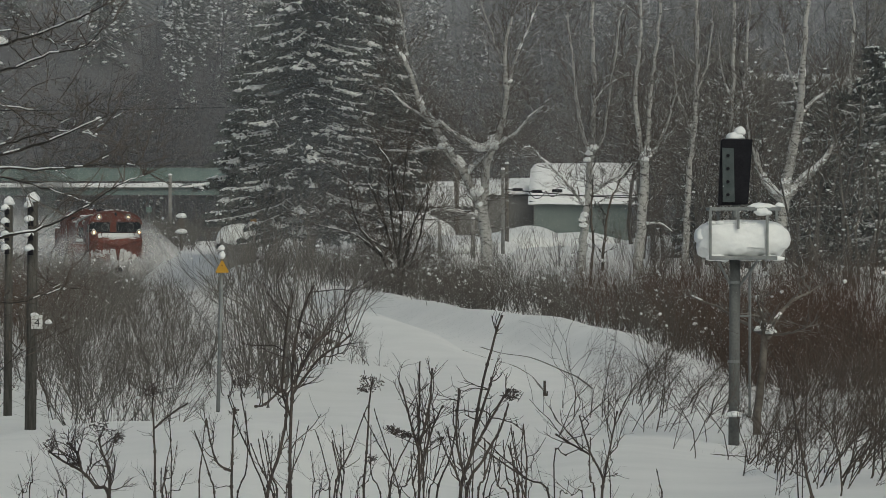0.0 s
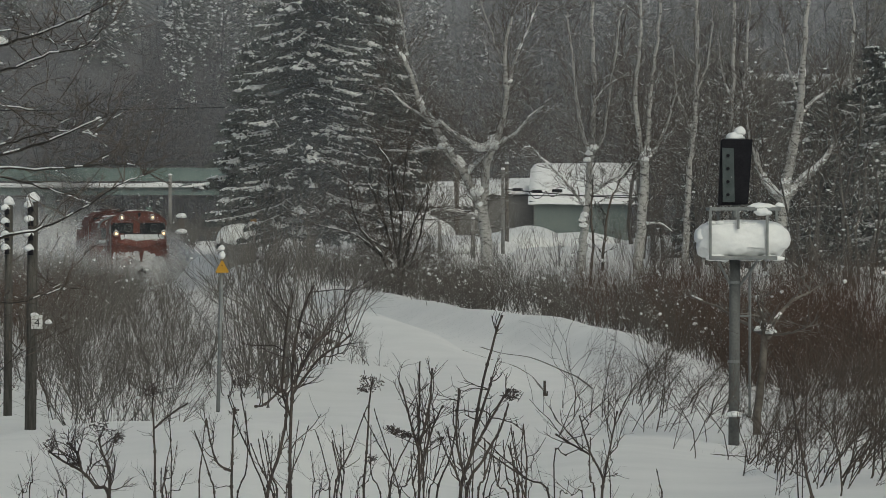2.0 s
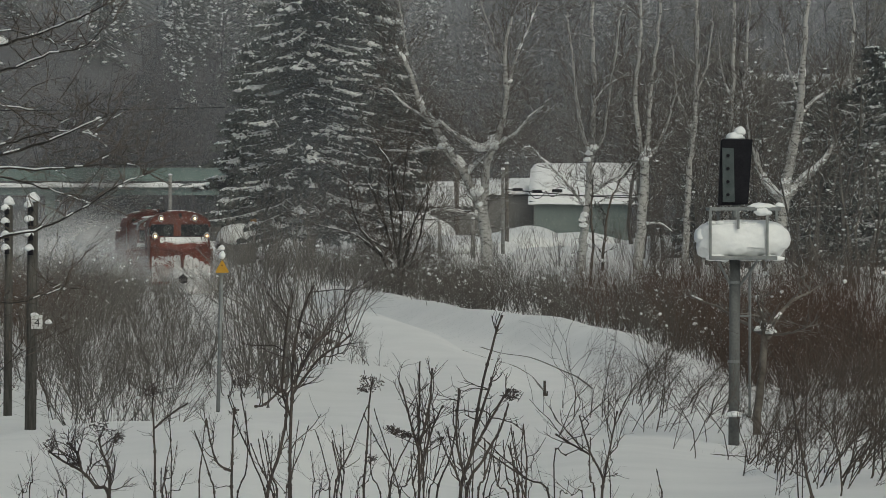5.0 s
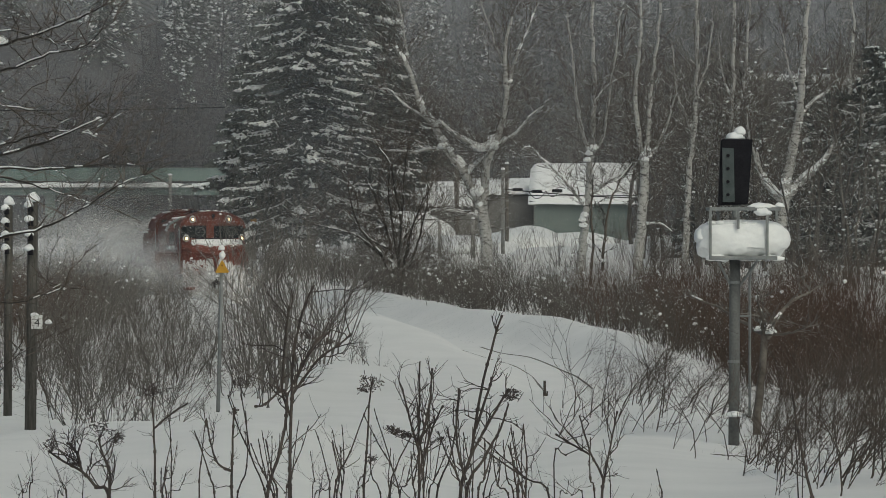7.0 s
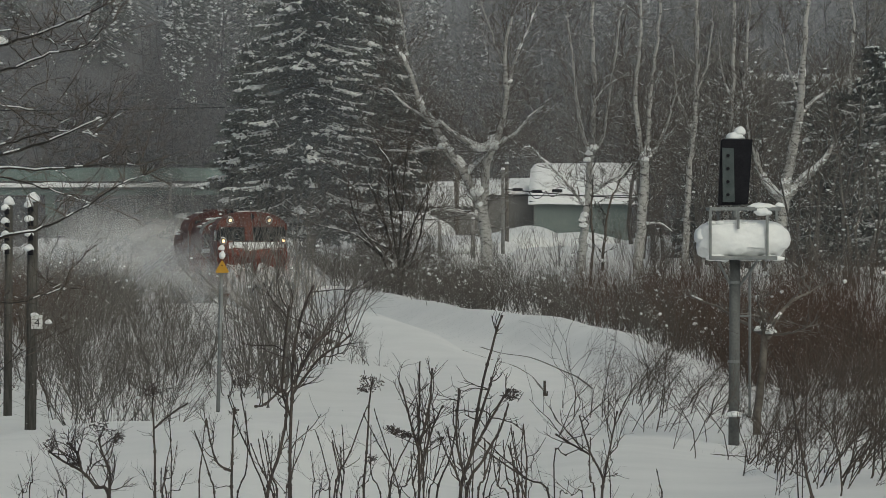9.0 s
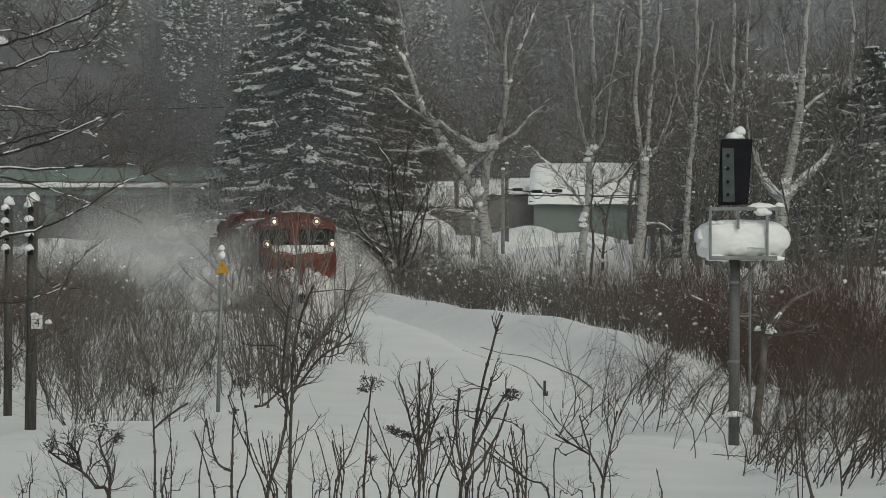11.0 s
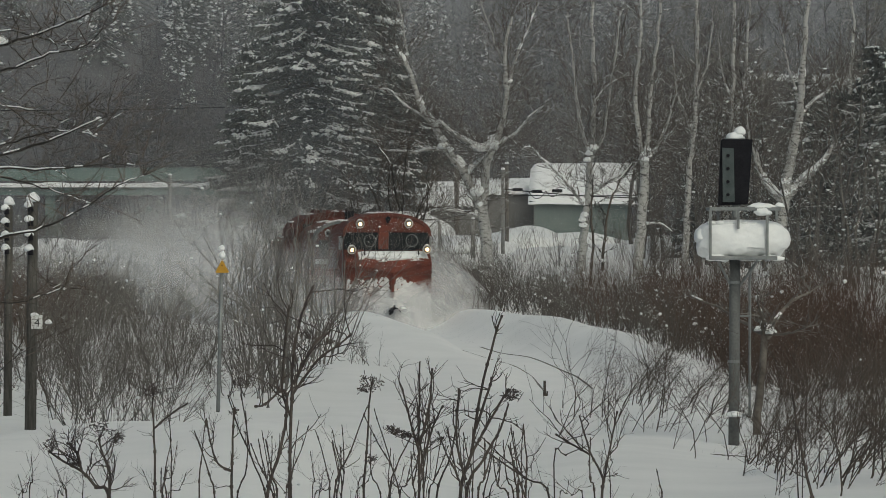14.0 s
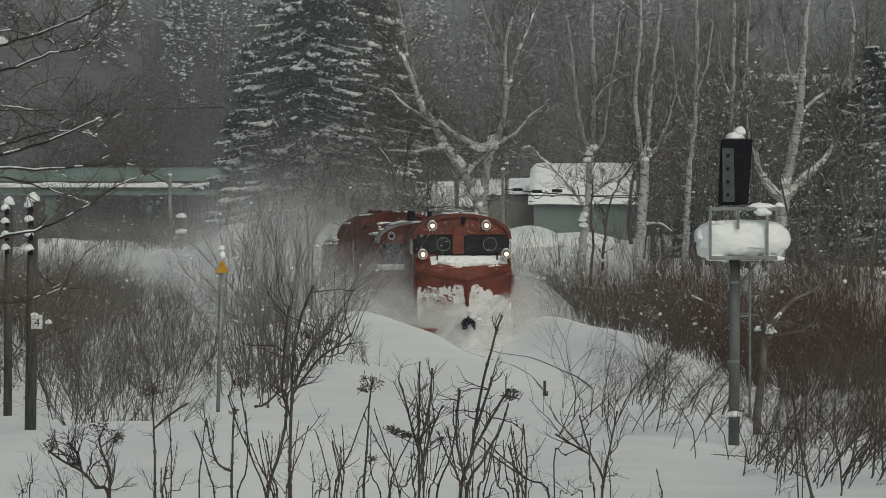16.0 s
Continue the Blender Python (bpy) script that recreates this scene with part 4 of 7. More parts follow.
        part("brace", bm, STEEL, sig)
    bm = bmesh.new()
    p = at(1318, 424)
    # one rounded block, squarer at one end, its underside uneven
    for v in bmesh.ops.create_icosphere(bm, subdivisions=5, radius=1)["verts"]:
        e = 3.3 - 1.1 * v.co.x
        c = v.co / (abs(v.co.x) ** e + abs(v.co.y) ** e + abs(v.co.z) ** e) ** (1 / e)
        f = 1 + 0.05 * noise.noise(c * 1.6) + 0.02 * noise.noise(c * 6)
        under = 0.09 * noise.noise((c.x * 5, c.y * 3, 1.0)) if c.z < -0.5 else 0.0
        v.co = Vector((p[0] + c.x * 0.69 * f, c.y * 0.375 * f, p[2] + c.z * 0.285 * f + under))
    rim = np.random.default_rng(77)
    for i in range(15):     # sagging lower edge and a ragged upper rim
        a = rim.uniform(-0.55, 0.52)
        lump(bm, p[0] + a, -0.30, p[2] - 0.265 - 0.03 * rim.uniform(), rim.uniform(0.05, 0.12), 0.09, rim.uniform(0.03, 0.065), i * 1.7, 0.35, 2)
        if i < 6:
            lump(bm, p[0] - 0.5 + 0.12 * i, -0.22, p[2] + 0.235, rim.uniform(0.06, 0.12), 0.10, rim.uniform(0.03, 0.06), i * 2.3, 0.35, 2)
    lump(bm, p[0] - 0.66, -0.1, p[2] + 0.02, 0.09, 0.2, 0.15, 3.1, 0.3, 3)
    part("platform_snow", bm, SNOW_CLUMP, sig, "thick pillow of snow filling the platform", True)
    bm = bmesh.new()
    p = at(1303, 246)
    lump(bm, p[0] - 0.02, 0, p[2] + 0.01, 0.14, 0.13, 0.09, 4.0, 0.2, 3)
    lump(bm, p[0] + 0.05, 0, p[2] + 0.09, 0.09, 0.10, 0.09, 5.0, 0.2, 3)
    part("cap_snow", bm, SNOW_CLUMP, sig, "snow lump on top of the signal", True)
    p, q = at(1345, 370), at(1299, 735)
    for x0, y0, z0, sx, sy, sz in ((p[0], -0.38, p[2] + 0.03, 0.2, 0.06, 0.06), (p[0] + 0.01, -0.40, p[2] - 0.06, 0.12, 0.05, 0.09),
                                   (p[0] + 0.26, -0.36, p[2] + 0.04, 0.07, 0.05, 0.05), (q[0], -0.05, q[2], 0.11, 0.11, 0.06)):
        bm = bmesh.new()
        lump(bm, x0, y0, z0, sx, sy, sz, 6.0 + x0 * 9, 0.3, 3)
        part("rail_snow", bm, SNOW_CLUMP, sig, "", True)


build_signal()


# ---- line-side posts and markers ----
def build_post(px, d, top_py, r, label, fittings=True, plate=False, lean=0.0):
    k = d / 7459.0
    x = (px - 784) * k
    g = gz(x, d) - 0.3
    z = 4.15 - (top_py - 366) * k - g
    post = base("line_post", x, d, g, label, "post", "line-side posts", rz=0)
    bm = bmesh.new()
    rod(bm, (0, 0, 0), (lean, 0, z), r * 1.12, r * 0.96, 16)
    part("shaft", bm, WOOD, post, "weathered grey timber shaft", True)
    bm = bmesh.new()
    lump(bm, lean, 0, z + 0.02, r * 1.35, r * 1.35, 0.11, px, 0.2, 3)
    part("snow_cap", bm, SNOW_CLUMP, post, "round cap of snow", True)
    if fittings:
        for i, f in enumerate((0.14, 0.36, 0.58, 0.80)):
            bm = bmesh.new()
            zz = z - f
            rod(bm, (lean - 0.02, -r - 0.01, zz), (lean - 0.02, -r - 0.10, zz + 0.02), 0.02, sides=8)
            rod(bm, (lean - 0.02, -r - 0.10, zz - 0.02), (lean - 0.02, -r - 0.10, zz + 0.09), 0.045, 0.03, 12)
            arm = part("insulator", bm, BLACK, post, "dark insulator on an iron hook")
            bm = bmesh.new()
            lump(bm, lean - 0.05, -r - 0.08, zz + 0.07, 0.075, 0.07, 0.075, px + i, 0.3, 2)
            part("snow_tuft", bm, SNOW_CLUMP, arm, "", True)
    if plate:
        bm = bmesh.new()
        zz = 4.15 - (569 - 366) * k - g
        box(bm, 0.03, 0.20, -r - 0.05, -r - 0.035, zz - 0.11, zz + 0.10, 0.004)
        pl = part("marker_plate", bm, material("white_enamel", (0.6, 0.61, 0.6), (0.75, 0.75, 0.74), 0.5), post, "small white plate with a black digit")
        cu = bpy.data.curves.new("digit", "FONT")
        cu.body, cu.size, cu.extrude, cu.align_x = "4", 0.17, 0.002, "CENTER"
        tmp = new("digit_curve", cu)
        me = bpy.data.meshes.new_from_object(tmp.evaluated_get(bpy.context.evaluated_depsgraph_get()))
        bpy.data.objects.remove(tmp)
        me.transform(pose(0.12, -r - 0.055, zz - 0.075, 90))
        me.materials.clear()
        me.materials.append(BLACK)
        ob = new("digit", me)
        ob.parent = pl
        bm = bmesh.new()
        lump(bm, 0.08, -r - 0.04, zz + 0.10, 0.07, 0.035, 0.035, 4, 0.3, 2)
        lump(bm, 0.29, -r - 0.02, zz - 0.02, 0.05, 0.03, 0.05, 6, 0.4, 2)
        part("plate_snow", bm, SNOW_CLUMP, pl, "", True)
    return post


build_post(53, 64.0, 356, 0.080, "grey timber line post with snow-capped insulators and a small plate", True, True, 0.05)
build_post(13, 70.0, 362, 0.066, "dark timber line post with snow-capped insulators", True, False, 0.03)


def build_plough_sign():
    x, y = -3.716, 70.0
    g = gz(x, y) - 0.3
    sign = base("warning_marker", x, y, g, "yellow triangular marker on a thin grey post", "railway sign")
    z = 3.052 - g
    bm = bmesh.new()
    rod(bm, (-0.03, 0, 0), (0.04, 0, z + 0.02), 0.034, 0.030, 12)
    part("post", bm, STEEL, sign, "thin grey post", True)
    bm = bmesh.new()
    f = [bm.verts.new(p) for p in ((-0.07, -0.05, z), (0.17, -0.05, z), (0.05, -0.05, z + 0.22))]
    b = [bm.verts.new(v.co + Vector((0, 0.02, 0))) for v in f]
    bm.faces.new(f), bm.faces.new(b[::-1])
    for i in range(3):
        bm.faces.new((f[i], b[i], b[(i + 1) % 3], f[(i + 1) % 3]))
    bmesh.ops.bevel(bm, geom=[e for e in bm.edges if abs(e.verts[0].co.y - e.verts[1].co.y) > 0.01], offset=0.015, segments=2, affect="EDGES")
    plate = part("plate", bm, YELLOW, sign, "amber yellow triangular plate")
    bm = bmesh.new()
    rod(bm, (0.05, -0.055, z + 0.12), (0.05, -0.06, z + 0.12), 0.012, sides=8)
    part("bolt", bm, BLACK, plate)
    bm = bmesh.new()
    lump(bm, 0.05, -0.03, z + 0.27, 0.05, 0.05, 0.10, 2, 0.3, 3)
    lump(bm, 0.04, -0.03, z + 0.40, 0.055, 0.05, 0.06, 5, 0.3, 3)
    part("snow_cap", bm, SNOW_CLUMP, sign, "snow lump above the plate", True)


build_plough_sign()


def build_stake(px, py, top, d, label):
    k = d / 7459.0
    x = (px - 784) * k
    g = gz(x, d) - 0.1
    h = 4.15 - (top - 366) * k - g
    bm = bmesh.new()
    rod(bm, (0, 0, 0), (0.0, 0, h), 0.028, 0.024, 8)
    rod(bm, (0.035, 0.02, 0), (0.05, 0.02, h * 0.5), 0.02, 0.015, 6)
    st = base("track_stake", x, d, g, label, "stake")
    part("shaft", bm, WEED, st)


build_stake(964, 710, 674, 79.0, "short dark stake standing in the snow")


# ---- green girder bridge over the line ----
def build_bridge():
    d = 300.0
    br = base("girder_bridge", -25.497, d, 0, "green plate-girder bridge with snow on its ledges", "bridge")
    z0, z1, z2, z3 = 5.035, 5.557, 6.08, 6.925
    L = 26.0
    bm = bmesh.new()
    box(bm, -L, 10, -0.1, 0.1, z0, z1)
    box(bm, -L, 10, -0.25, 0.2, z0 - 0.05, z0)
    part("girder", bm, GREEN, br, "green lower girder")
    bm = bmesh.new()
    box(bm, -L, 10, 0.3, 7.0, z0 + 0.3, z1 - 0.02)
    part("deck", bm, CONCRETE, br)
    bm = bmesh.new()
    rows = []
    for i in range(91):
        x = -L + i * 0.4
        h = 0.32 + 0.16 * noise.noise((i * 0.21, 0, 3)) + 0.04 * noise.noise((i * 0.9, 5, 3))
        rows.append([bm.verts.new((x, -0.1 + b * (0.42 + 0.05 * noise.noise((i * 0.5, 2, 1))), z1 - 0.04 + c * h)) for b, c in ((-1, 0), (-1, 0.45), (-0.75, 0.85), (0, 1), (0.9, 0.9), (1, 0))])
    for a, b in zip(rows, rows[1:]):
        for j in range(5):
            bm.faces.new((a[j], a[j + 1], b[j + 1], b[j]))
    part("ledge_snow", bm, SNOW_CLUMP, br, "snow ridge lying along the ledge", True)
    bm = bmesh.new()
    box(bm, -L, 10, 0.45, 0.55, z2 - 0.1, z3)
    box(bm, -L, 10, 0.35, 0.62, z3 - 0.06, z3)
    part("parapet", bm, GREEN, br, "green upper parapet panels")
    for i in range(25):
        bm = bmesh.new()
        box(bm, -L + i * 1.5 - 0.04, -L + i * 1.5 + 0.04, -0.22, -0.1, z0, z1)
        box(bm, -L + i * 1.5 - 0.04, -L + i * 1.5 + 0.04, 0.33, 0.45, z2 - 0.1, z3 - 0.06)
        part("stiffener", bm, GREEN, br)
    for px in (88, 425):
        bm = bmesh.new()
        x = (px - 150) * d / 7459
        box(bm, x - 0.35, x + 0.35, 0.3, 6.5, gz(x + -25.497, d) - 0.5, z0 + 0.3, 0.03)
        part("pier", bm, GREEN if px < 100 else CONCRETE, br, "painted pier column")


build_bridge()


# ---- grey-green shed under deep roof snow, with its brown neighbour ----
def gabled(name, px0, px1, d, eave_py, ridge_py, depth, wall_mat, label, snow_front, turn=0.0):
    k = d / 7459.0
    x0, x1 = (px0 - 784) * k, (px1 - 784) * k
    cx, half = (x0 + x1) / 2, (x1 - x0) / 2
    g = min(gz(cx, d), gz(cx, d + depth)) - 0.6
    e, r = 4.15 - (eave_py - 366) * k - g, 4.15 - (ridge_py - 366) * k - g
    h = base(name, cx, d, g, label, "shed", rz=turn)
    bm = bmesh.new()
    n = max(2, int(half * 2 / 0.45))
    t = 0.15
    box(bm, -half, half, 0, t, 0, e)
    part("front_wall", bm, wall_mat, h)
    bm = bmesh.new()
    box(bm, -half, half, depth - t, depth, 0, e)
    part("rear_wall", bm, wall_mat, h)
    for s in (-1, 1):
        bm = bmesh.new()
        xs = sorted((s * half, s * (half - t)))
        pts = [(t, 0), (depth - t, 0), (depth - t, e), (depth / 2, r - 0.25), (t, e)]
        a = [bm.verts.new((xs[0], y, z)) for y, z in pts]
        b = [bm.verts.new((xs[1], y, z)) for y, z in pts]
        bm.faces.new(a), bm.faces.new(b[::-1])
        for i in range(5):
            bm.faces.new((a[i], b[i], b[(i + 1) % 5], a[(i + 1) % 5]))
        part("end_wall", bm, wall_mat, h)
    for i in range(n + 1):
        bm = bmesh.new()
        x = -half + i * 2 * half / n
        box(bm, x - 0.015, x + 0.015, -0.012, 0, 0, e)
        part("batten", bm, wall_mat, h)
    bm = bmesh.new()
    o = 0.35
    pts = [(-o, e - 0.12), (depth / 2, r - 0.30), (depth + o, e - 0.12), (depth + o, e - 0.02), (depth / 2, r - 0.2), (-o, e - 0.02)]
    a = [bm.verts.new((-half - 0.3, y, z)) for y, z in pts]
    b = [bm.verts.new((half + 0.3, y, z)) for y, z in pts]
    bm.faces.new(a), bm.faces.new(b[::-1])
    for i in range(6):
        bm.faces.new((a[i], b[i], b[(i + 1) % 6], a[(i + 1) % 6]))
    roof = part("roof", bm, BLACK, h, "dark metal roof edge")
    # snow blanket, thick and rounded at the edges
    bm = bmesh.new()
    nx, ny = 26, 18
    grid = []
    for j in range(ny + 1):
        v = j / ny
        y = -o - 0.12 + v * (depth + 2 * o + 0.24)
        row = []
        for i in range(nx + 1):
            u = i / nx
            x = -half - 0.4 + u * (2 * half + 0.8)
            slope = e - 0.02 + (r - e - 0.18) * (1 - abs(y - depth / 2) / (depth / 2 + o))
            edge = min(1, min(u, 1 - u) * 12) ** 0.5 * min(1, min(v, 1 - v) * 10) ** 0.5
            z = slope + snow_front * edge + 0.05 * noise.noise((x * 0.8, y * 0.8, d))
            if j in (0, ny) or i in (0, nx):
                z = slope - 0.10 + 0.08 * noise.noise((x * 1.5, y * 1.5, 3))
            row.append(bm.verts.new((x, y, z)))
        grid.append(row)
    for j in range(ny):
        for i in range(nx):
            bm.faces.new((grid[j][i], grid[j][i + 1], grid[j + 1][i + 1], grid[j + 1][i]))
    part("roof_snow", bm, SNOW_CLUMP, roof, "thick smooth blanket of snow on the roof", True)
    return h


gabled("shed", 946, 1112, 258.0, 356, 292, 6.0, WALL_GREEN, "grey-green shed with a thick blanket of roof snow", 0.35, -4)
gabled("shed", 838, 944, 262.0, 340, 318, 5.0, WALL_BROWN, "brown-grey shed beside the green one under snow", 0.3)
gabled("shed", 745, 842, 275.0, 362, 325, 5.0, WALL_BROWN, "low dark shed with a snowy roof behind birches", 0.35)


def heap(name, px, py, d, sx, sy, sz, label, cat="snow heap", seed=1.0):
    k = d / 7459.0
    x, z = (px - 784) * k, 4.15 - (py - 366) * k
    bm = bmesh.new()
    lump(bm, 0, 0, 0, sx, sy, sz, seed, 0.16, 4)
    me = bpy.data.meshes.new(name)
    bm.to_mesh(me)
    bm.free()
    me.materials.append(SNOW_CLUMP)
    me.polygons.foreach_set("use_smooth", [True] * len(me.polygons))
    ob = new(name, me)
    ob.matrix_world = pose(x, d, z)
    return tagged(ob, label, cat)


heap("snow_drift", 1010, 442, 240.0, 3.4, 3.0, 1.0, "rounded drift of snow against the shed wall", seed=2)
heap("snow_drift", 925, 440, 235.0, 2.6, 3.0, 1.2, "rounded drift of snow beside the shed", seed=5)
heap("snow_drift", 800, 446, 232.0, 3.8, 5.0, 0.9, "low drift of snow in front of the sheds", seed=7)
heap("snow_drift", 712, 424, 240.0, 3.0, 3.0, 1.5, "tall drift of snow behind an alder", seed=15)
heap("snow_drift", 660, 436, 232.0, 2.6, 3.0, 1.0, "rounded drift of snow at the foot of the spruces", seed=17)
heap("snow_drift", 1175, 445, 235.0, 3.0, 3.0, 0.9, "rounded drift of snow among the birches", seed=9)
heap("snow_drift", 1060, 470, 222.0, 6.0, 5.0, 1.1, "broad drift of snow below the shed", seed=12)


def build_snowed_bin():
    x, y = -9.9, 204.0
    g = gz(x, y)
    z = 2.454
    thing = base("storage_box", x, y, min(g, z) - 0.3, "low grey box under a deep rounded pillow of snow", "box")
    h = z - (min(g, z) - 0.3)
    bm = bmesh.new()
    box(bm, -0.85, 0.85, -0.6, 0.6, 0, h + 0.15, 0.04)
    part("case", bm, WALL_BROWN, thing)
    bm = bmesh.new()
    lump(bm, 0, 0, h + 0.10, 1.06, 0.8, 0.80, 3.3, 0.1, 4)
    part("snow_pillow", bm, SNOW_CLUMP, thing, "deep rounded pillow of snow", True)


build_snowed_bin()


def build_small_signal():
    x, y = -14.586, 235.0
    g = gz(x, y) - 0.3
    thing = base("dwarf_signal", x, y, g, "small line-side lamp post with two snow caps", "railway signal")
    zt, zm = 3.583 - g, 2.732 - g
    bm = bmesh.new()
    rod(bm, (0, 0, 0), (0, 0, zt), 0.06, sides=10)
    box(bm, -0.16, 0.16, -0.14, 0.14, zm + 0.18, zt, 0.03)
    part("post", bm, BARK, thing)
    bm = bmesh.new()
    lump(bm, 0, 0, zt, 0.30, 0.26, 0.2, 1.2, 0.2, 3)
    part("snow_cap", bm, SNOW_CLUMP, thing, "", True)
    bm = bmesh.new()
    lump(bm, 0, -0.05, zm, 0.34, 0.28, 0.2, 2.2, 0.2, 3)
    part("snow_collar", bm, SNOW_CLUMP, thing, "", True)


build_small_signal()


def build_pole(px, d, top_py, r, label, name="utility_pole", mat=None, arm=None):
    k = d / 7459.0
    x = (px - 784) * k
    g = gz(x, d) - 0.3
    h = 4.15 - (top_py - 366) * k - g
    pole = base(name, x, d, g, label, "pole")
    bm = bmesh.new()
    rod(bm, (0, 0, 0), (0, 0, h), r * 1.15, r * 0.9, 12)
    part("shaft", bm, mat or CONCRETE, pole, "", True)
    bm = bmesh.new()
    lump(bm, 0, 0, h, r * 1.3, r * 1.3, 0.1, px, 0.2, 2)
    part("snow_cap", bm, SNOW_CLUMP, pole, "", True)
    if arm:
        bm = bmesh.new()
        rod(bm, (0, 0, h * 0.75), (arm, 0, h * 0.75 + 0.5), 0.04, sides=8)
        rod(bm, (arm, 0, h * 0.75 + 0.5), (arm * 1.6, 0, h * 0.75 + 0.55), 0.07, 0.05, 8)
        part("lamp_arm", bm, STEEL, pole)
    return pole


build_pole(890, 228.0, 300, 0.09, "slim grey utility pole beside the sheds")
build_pole(897, 232.0, 290, 0.10, "dark timber utility pole beside the sheds", mat=BARK)
build_pole(808, 240.0, 285, 0.13, "dark timber utility pole by the low shed", mat=BARK)
build_pole(301, 280.0, 310, 0.12, "grey street lamp pole near the bridge", "street_lamp", arm=0.9)
build_pole(837, 215.0, 388, 0.10, "short grey post in front of the sheds", "marker_post")
build_pole(778, 214.0, 392, 0.09, "short grey post in front of the low shed", "marker_post")


def build_wire(name, pts, r, label, boxes=()):
    cu = []
    for (a, b, sag) in pts:
        a, b = Vector(a), Vector(b)
        line = [a.lerp(b, i / 14) - Vector((0, 0, sag * (1 - (2 * i / 14 - 1) ** 2))) for i in range(15)]
        cu += chain(line, r, r)
    ob = sticks(name, cu, BLACK, sides=4)
    tagged(ob, label, "cable")
    for c in boxes:
        bm = bmesh.new()
        box(bm, c[0] - 0.28, c[0] + 0.28, c[1] - 0.1, c[1] + 0.1, c[2] - 0.09, c[2] + 0.09, 0.03)
        part("junction_box", bm, BLACK, ob, "black cable joint box")


build_wire("overhead_cable", [((3.331, 228, 5.097), (13.937, 228, 4.578), 0.15)], 0.03,
           "dark overhead cable with black joint boxes", [(4.033, 227.9, 5.066), (5.071, 227.9, 4.975), (6.171, 227.9, 5.005)])
build_wire("hanging_loop", [((4.611, 227.8, 5.005), (5.558, 227.8, 5.005), 0.42), ((5.558, 227.8, 5.005), (6.291, 227.8, 5.005), 0.32)], 0.022, "slack black loop of cable")
build_wire("overhead_wire", [((-29.094, 270, 10.301), (-13.896, 270, 10.518), 0.05)], 0.025, "thin dark wire across the valley")
build_wire("overhead_wire", [((-31.253, 290, 6.949), (-15.316, 290, 7.026), 0.05)], 0.025, "thin dark wire above the bridge")
build_wire("overhead_wire", [((-5.484, 330, 14.144), (40.51, 330, 13.702), 0.3)], 0.03, "thin dark wire in front of the hillside")


# ---- small signs by the far track ----
def build_little_sign(px, py, d, w, h, mat, label):
    k = d / 7459.0
    x, z = (px - 784) * k, 4.15 - (py - 366) * k
    g = gz(x, d) - 0.2
    thing = base("track_sign", x, d, g, label, "sign")
    bm = bmesh.new()
    rod(bm, (0, 0, 0), (0, 0, z - g), 0.03, sides=8)
    part("post", bm, STEEL, thing)
    bm = bmesh.new()
    box(bm, -w / 2, w / 2, -0.05, -0.03, z - g - h / 2, z - g + h / 2, 0.008)
    part("plate", bm, mat, thing)


build_little_sign(264, 371, 255.0, 0.34, 0.32, GREEN, "small green square sign on a post")
build_little_sign(449, 389, 205.0, 0.30, 0.32, YELLOW, "small dull yellow square sign on a post")
build_wire("overhead_cable", [((3.331, 228, 4.792), (13.937, 228, 4.883), 0.1)], 0.022, "thin dark overhead cable by the sheds")

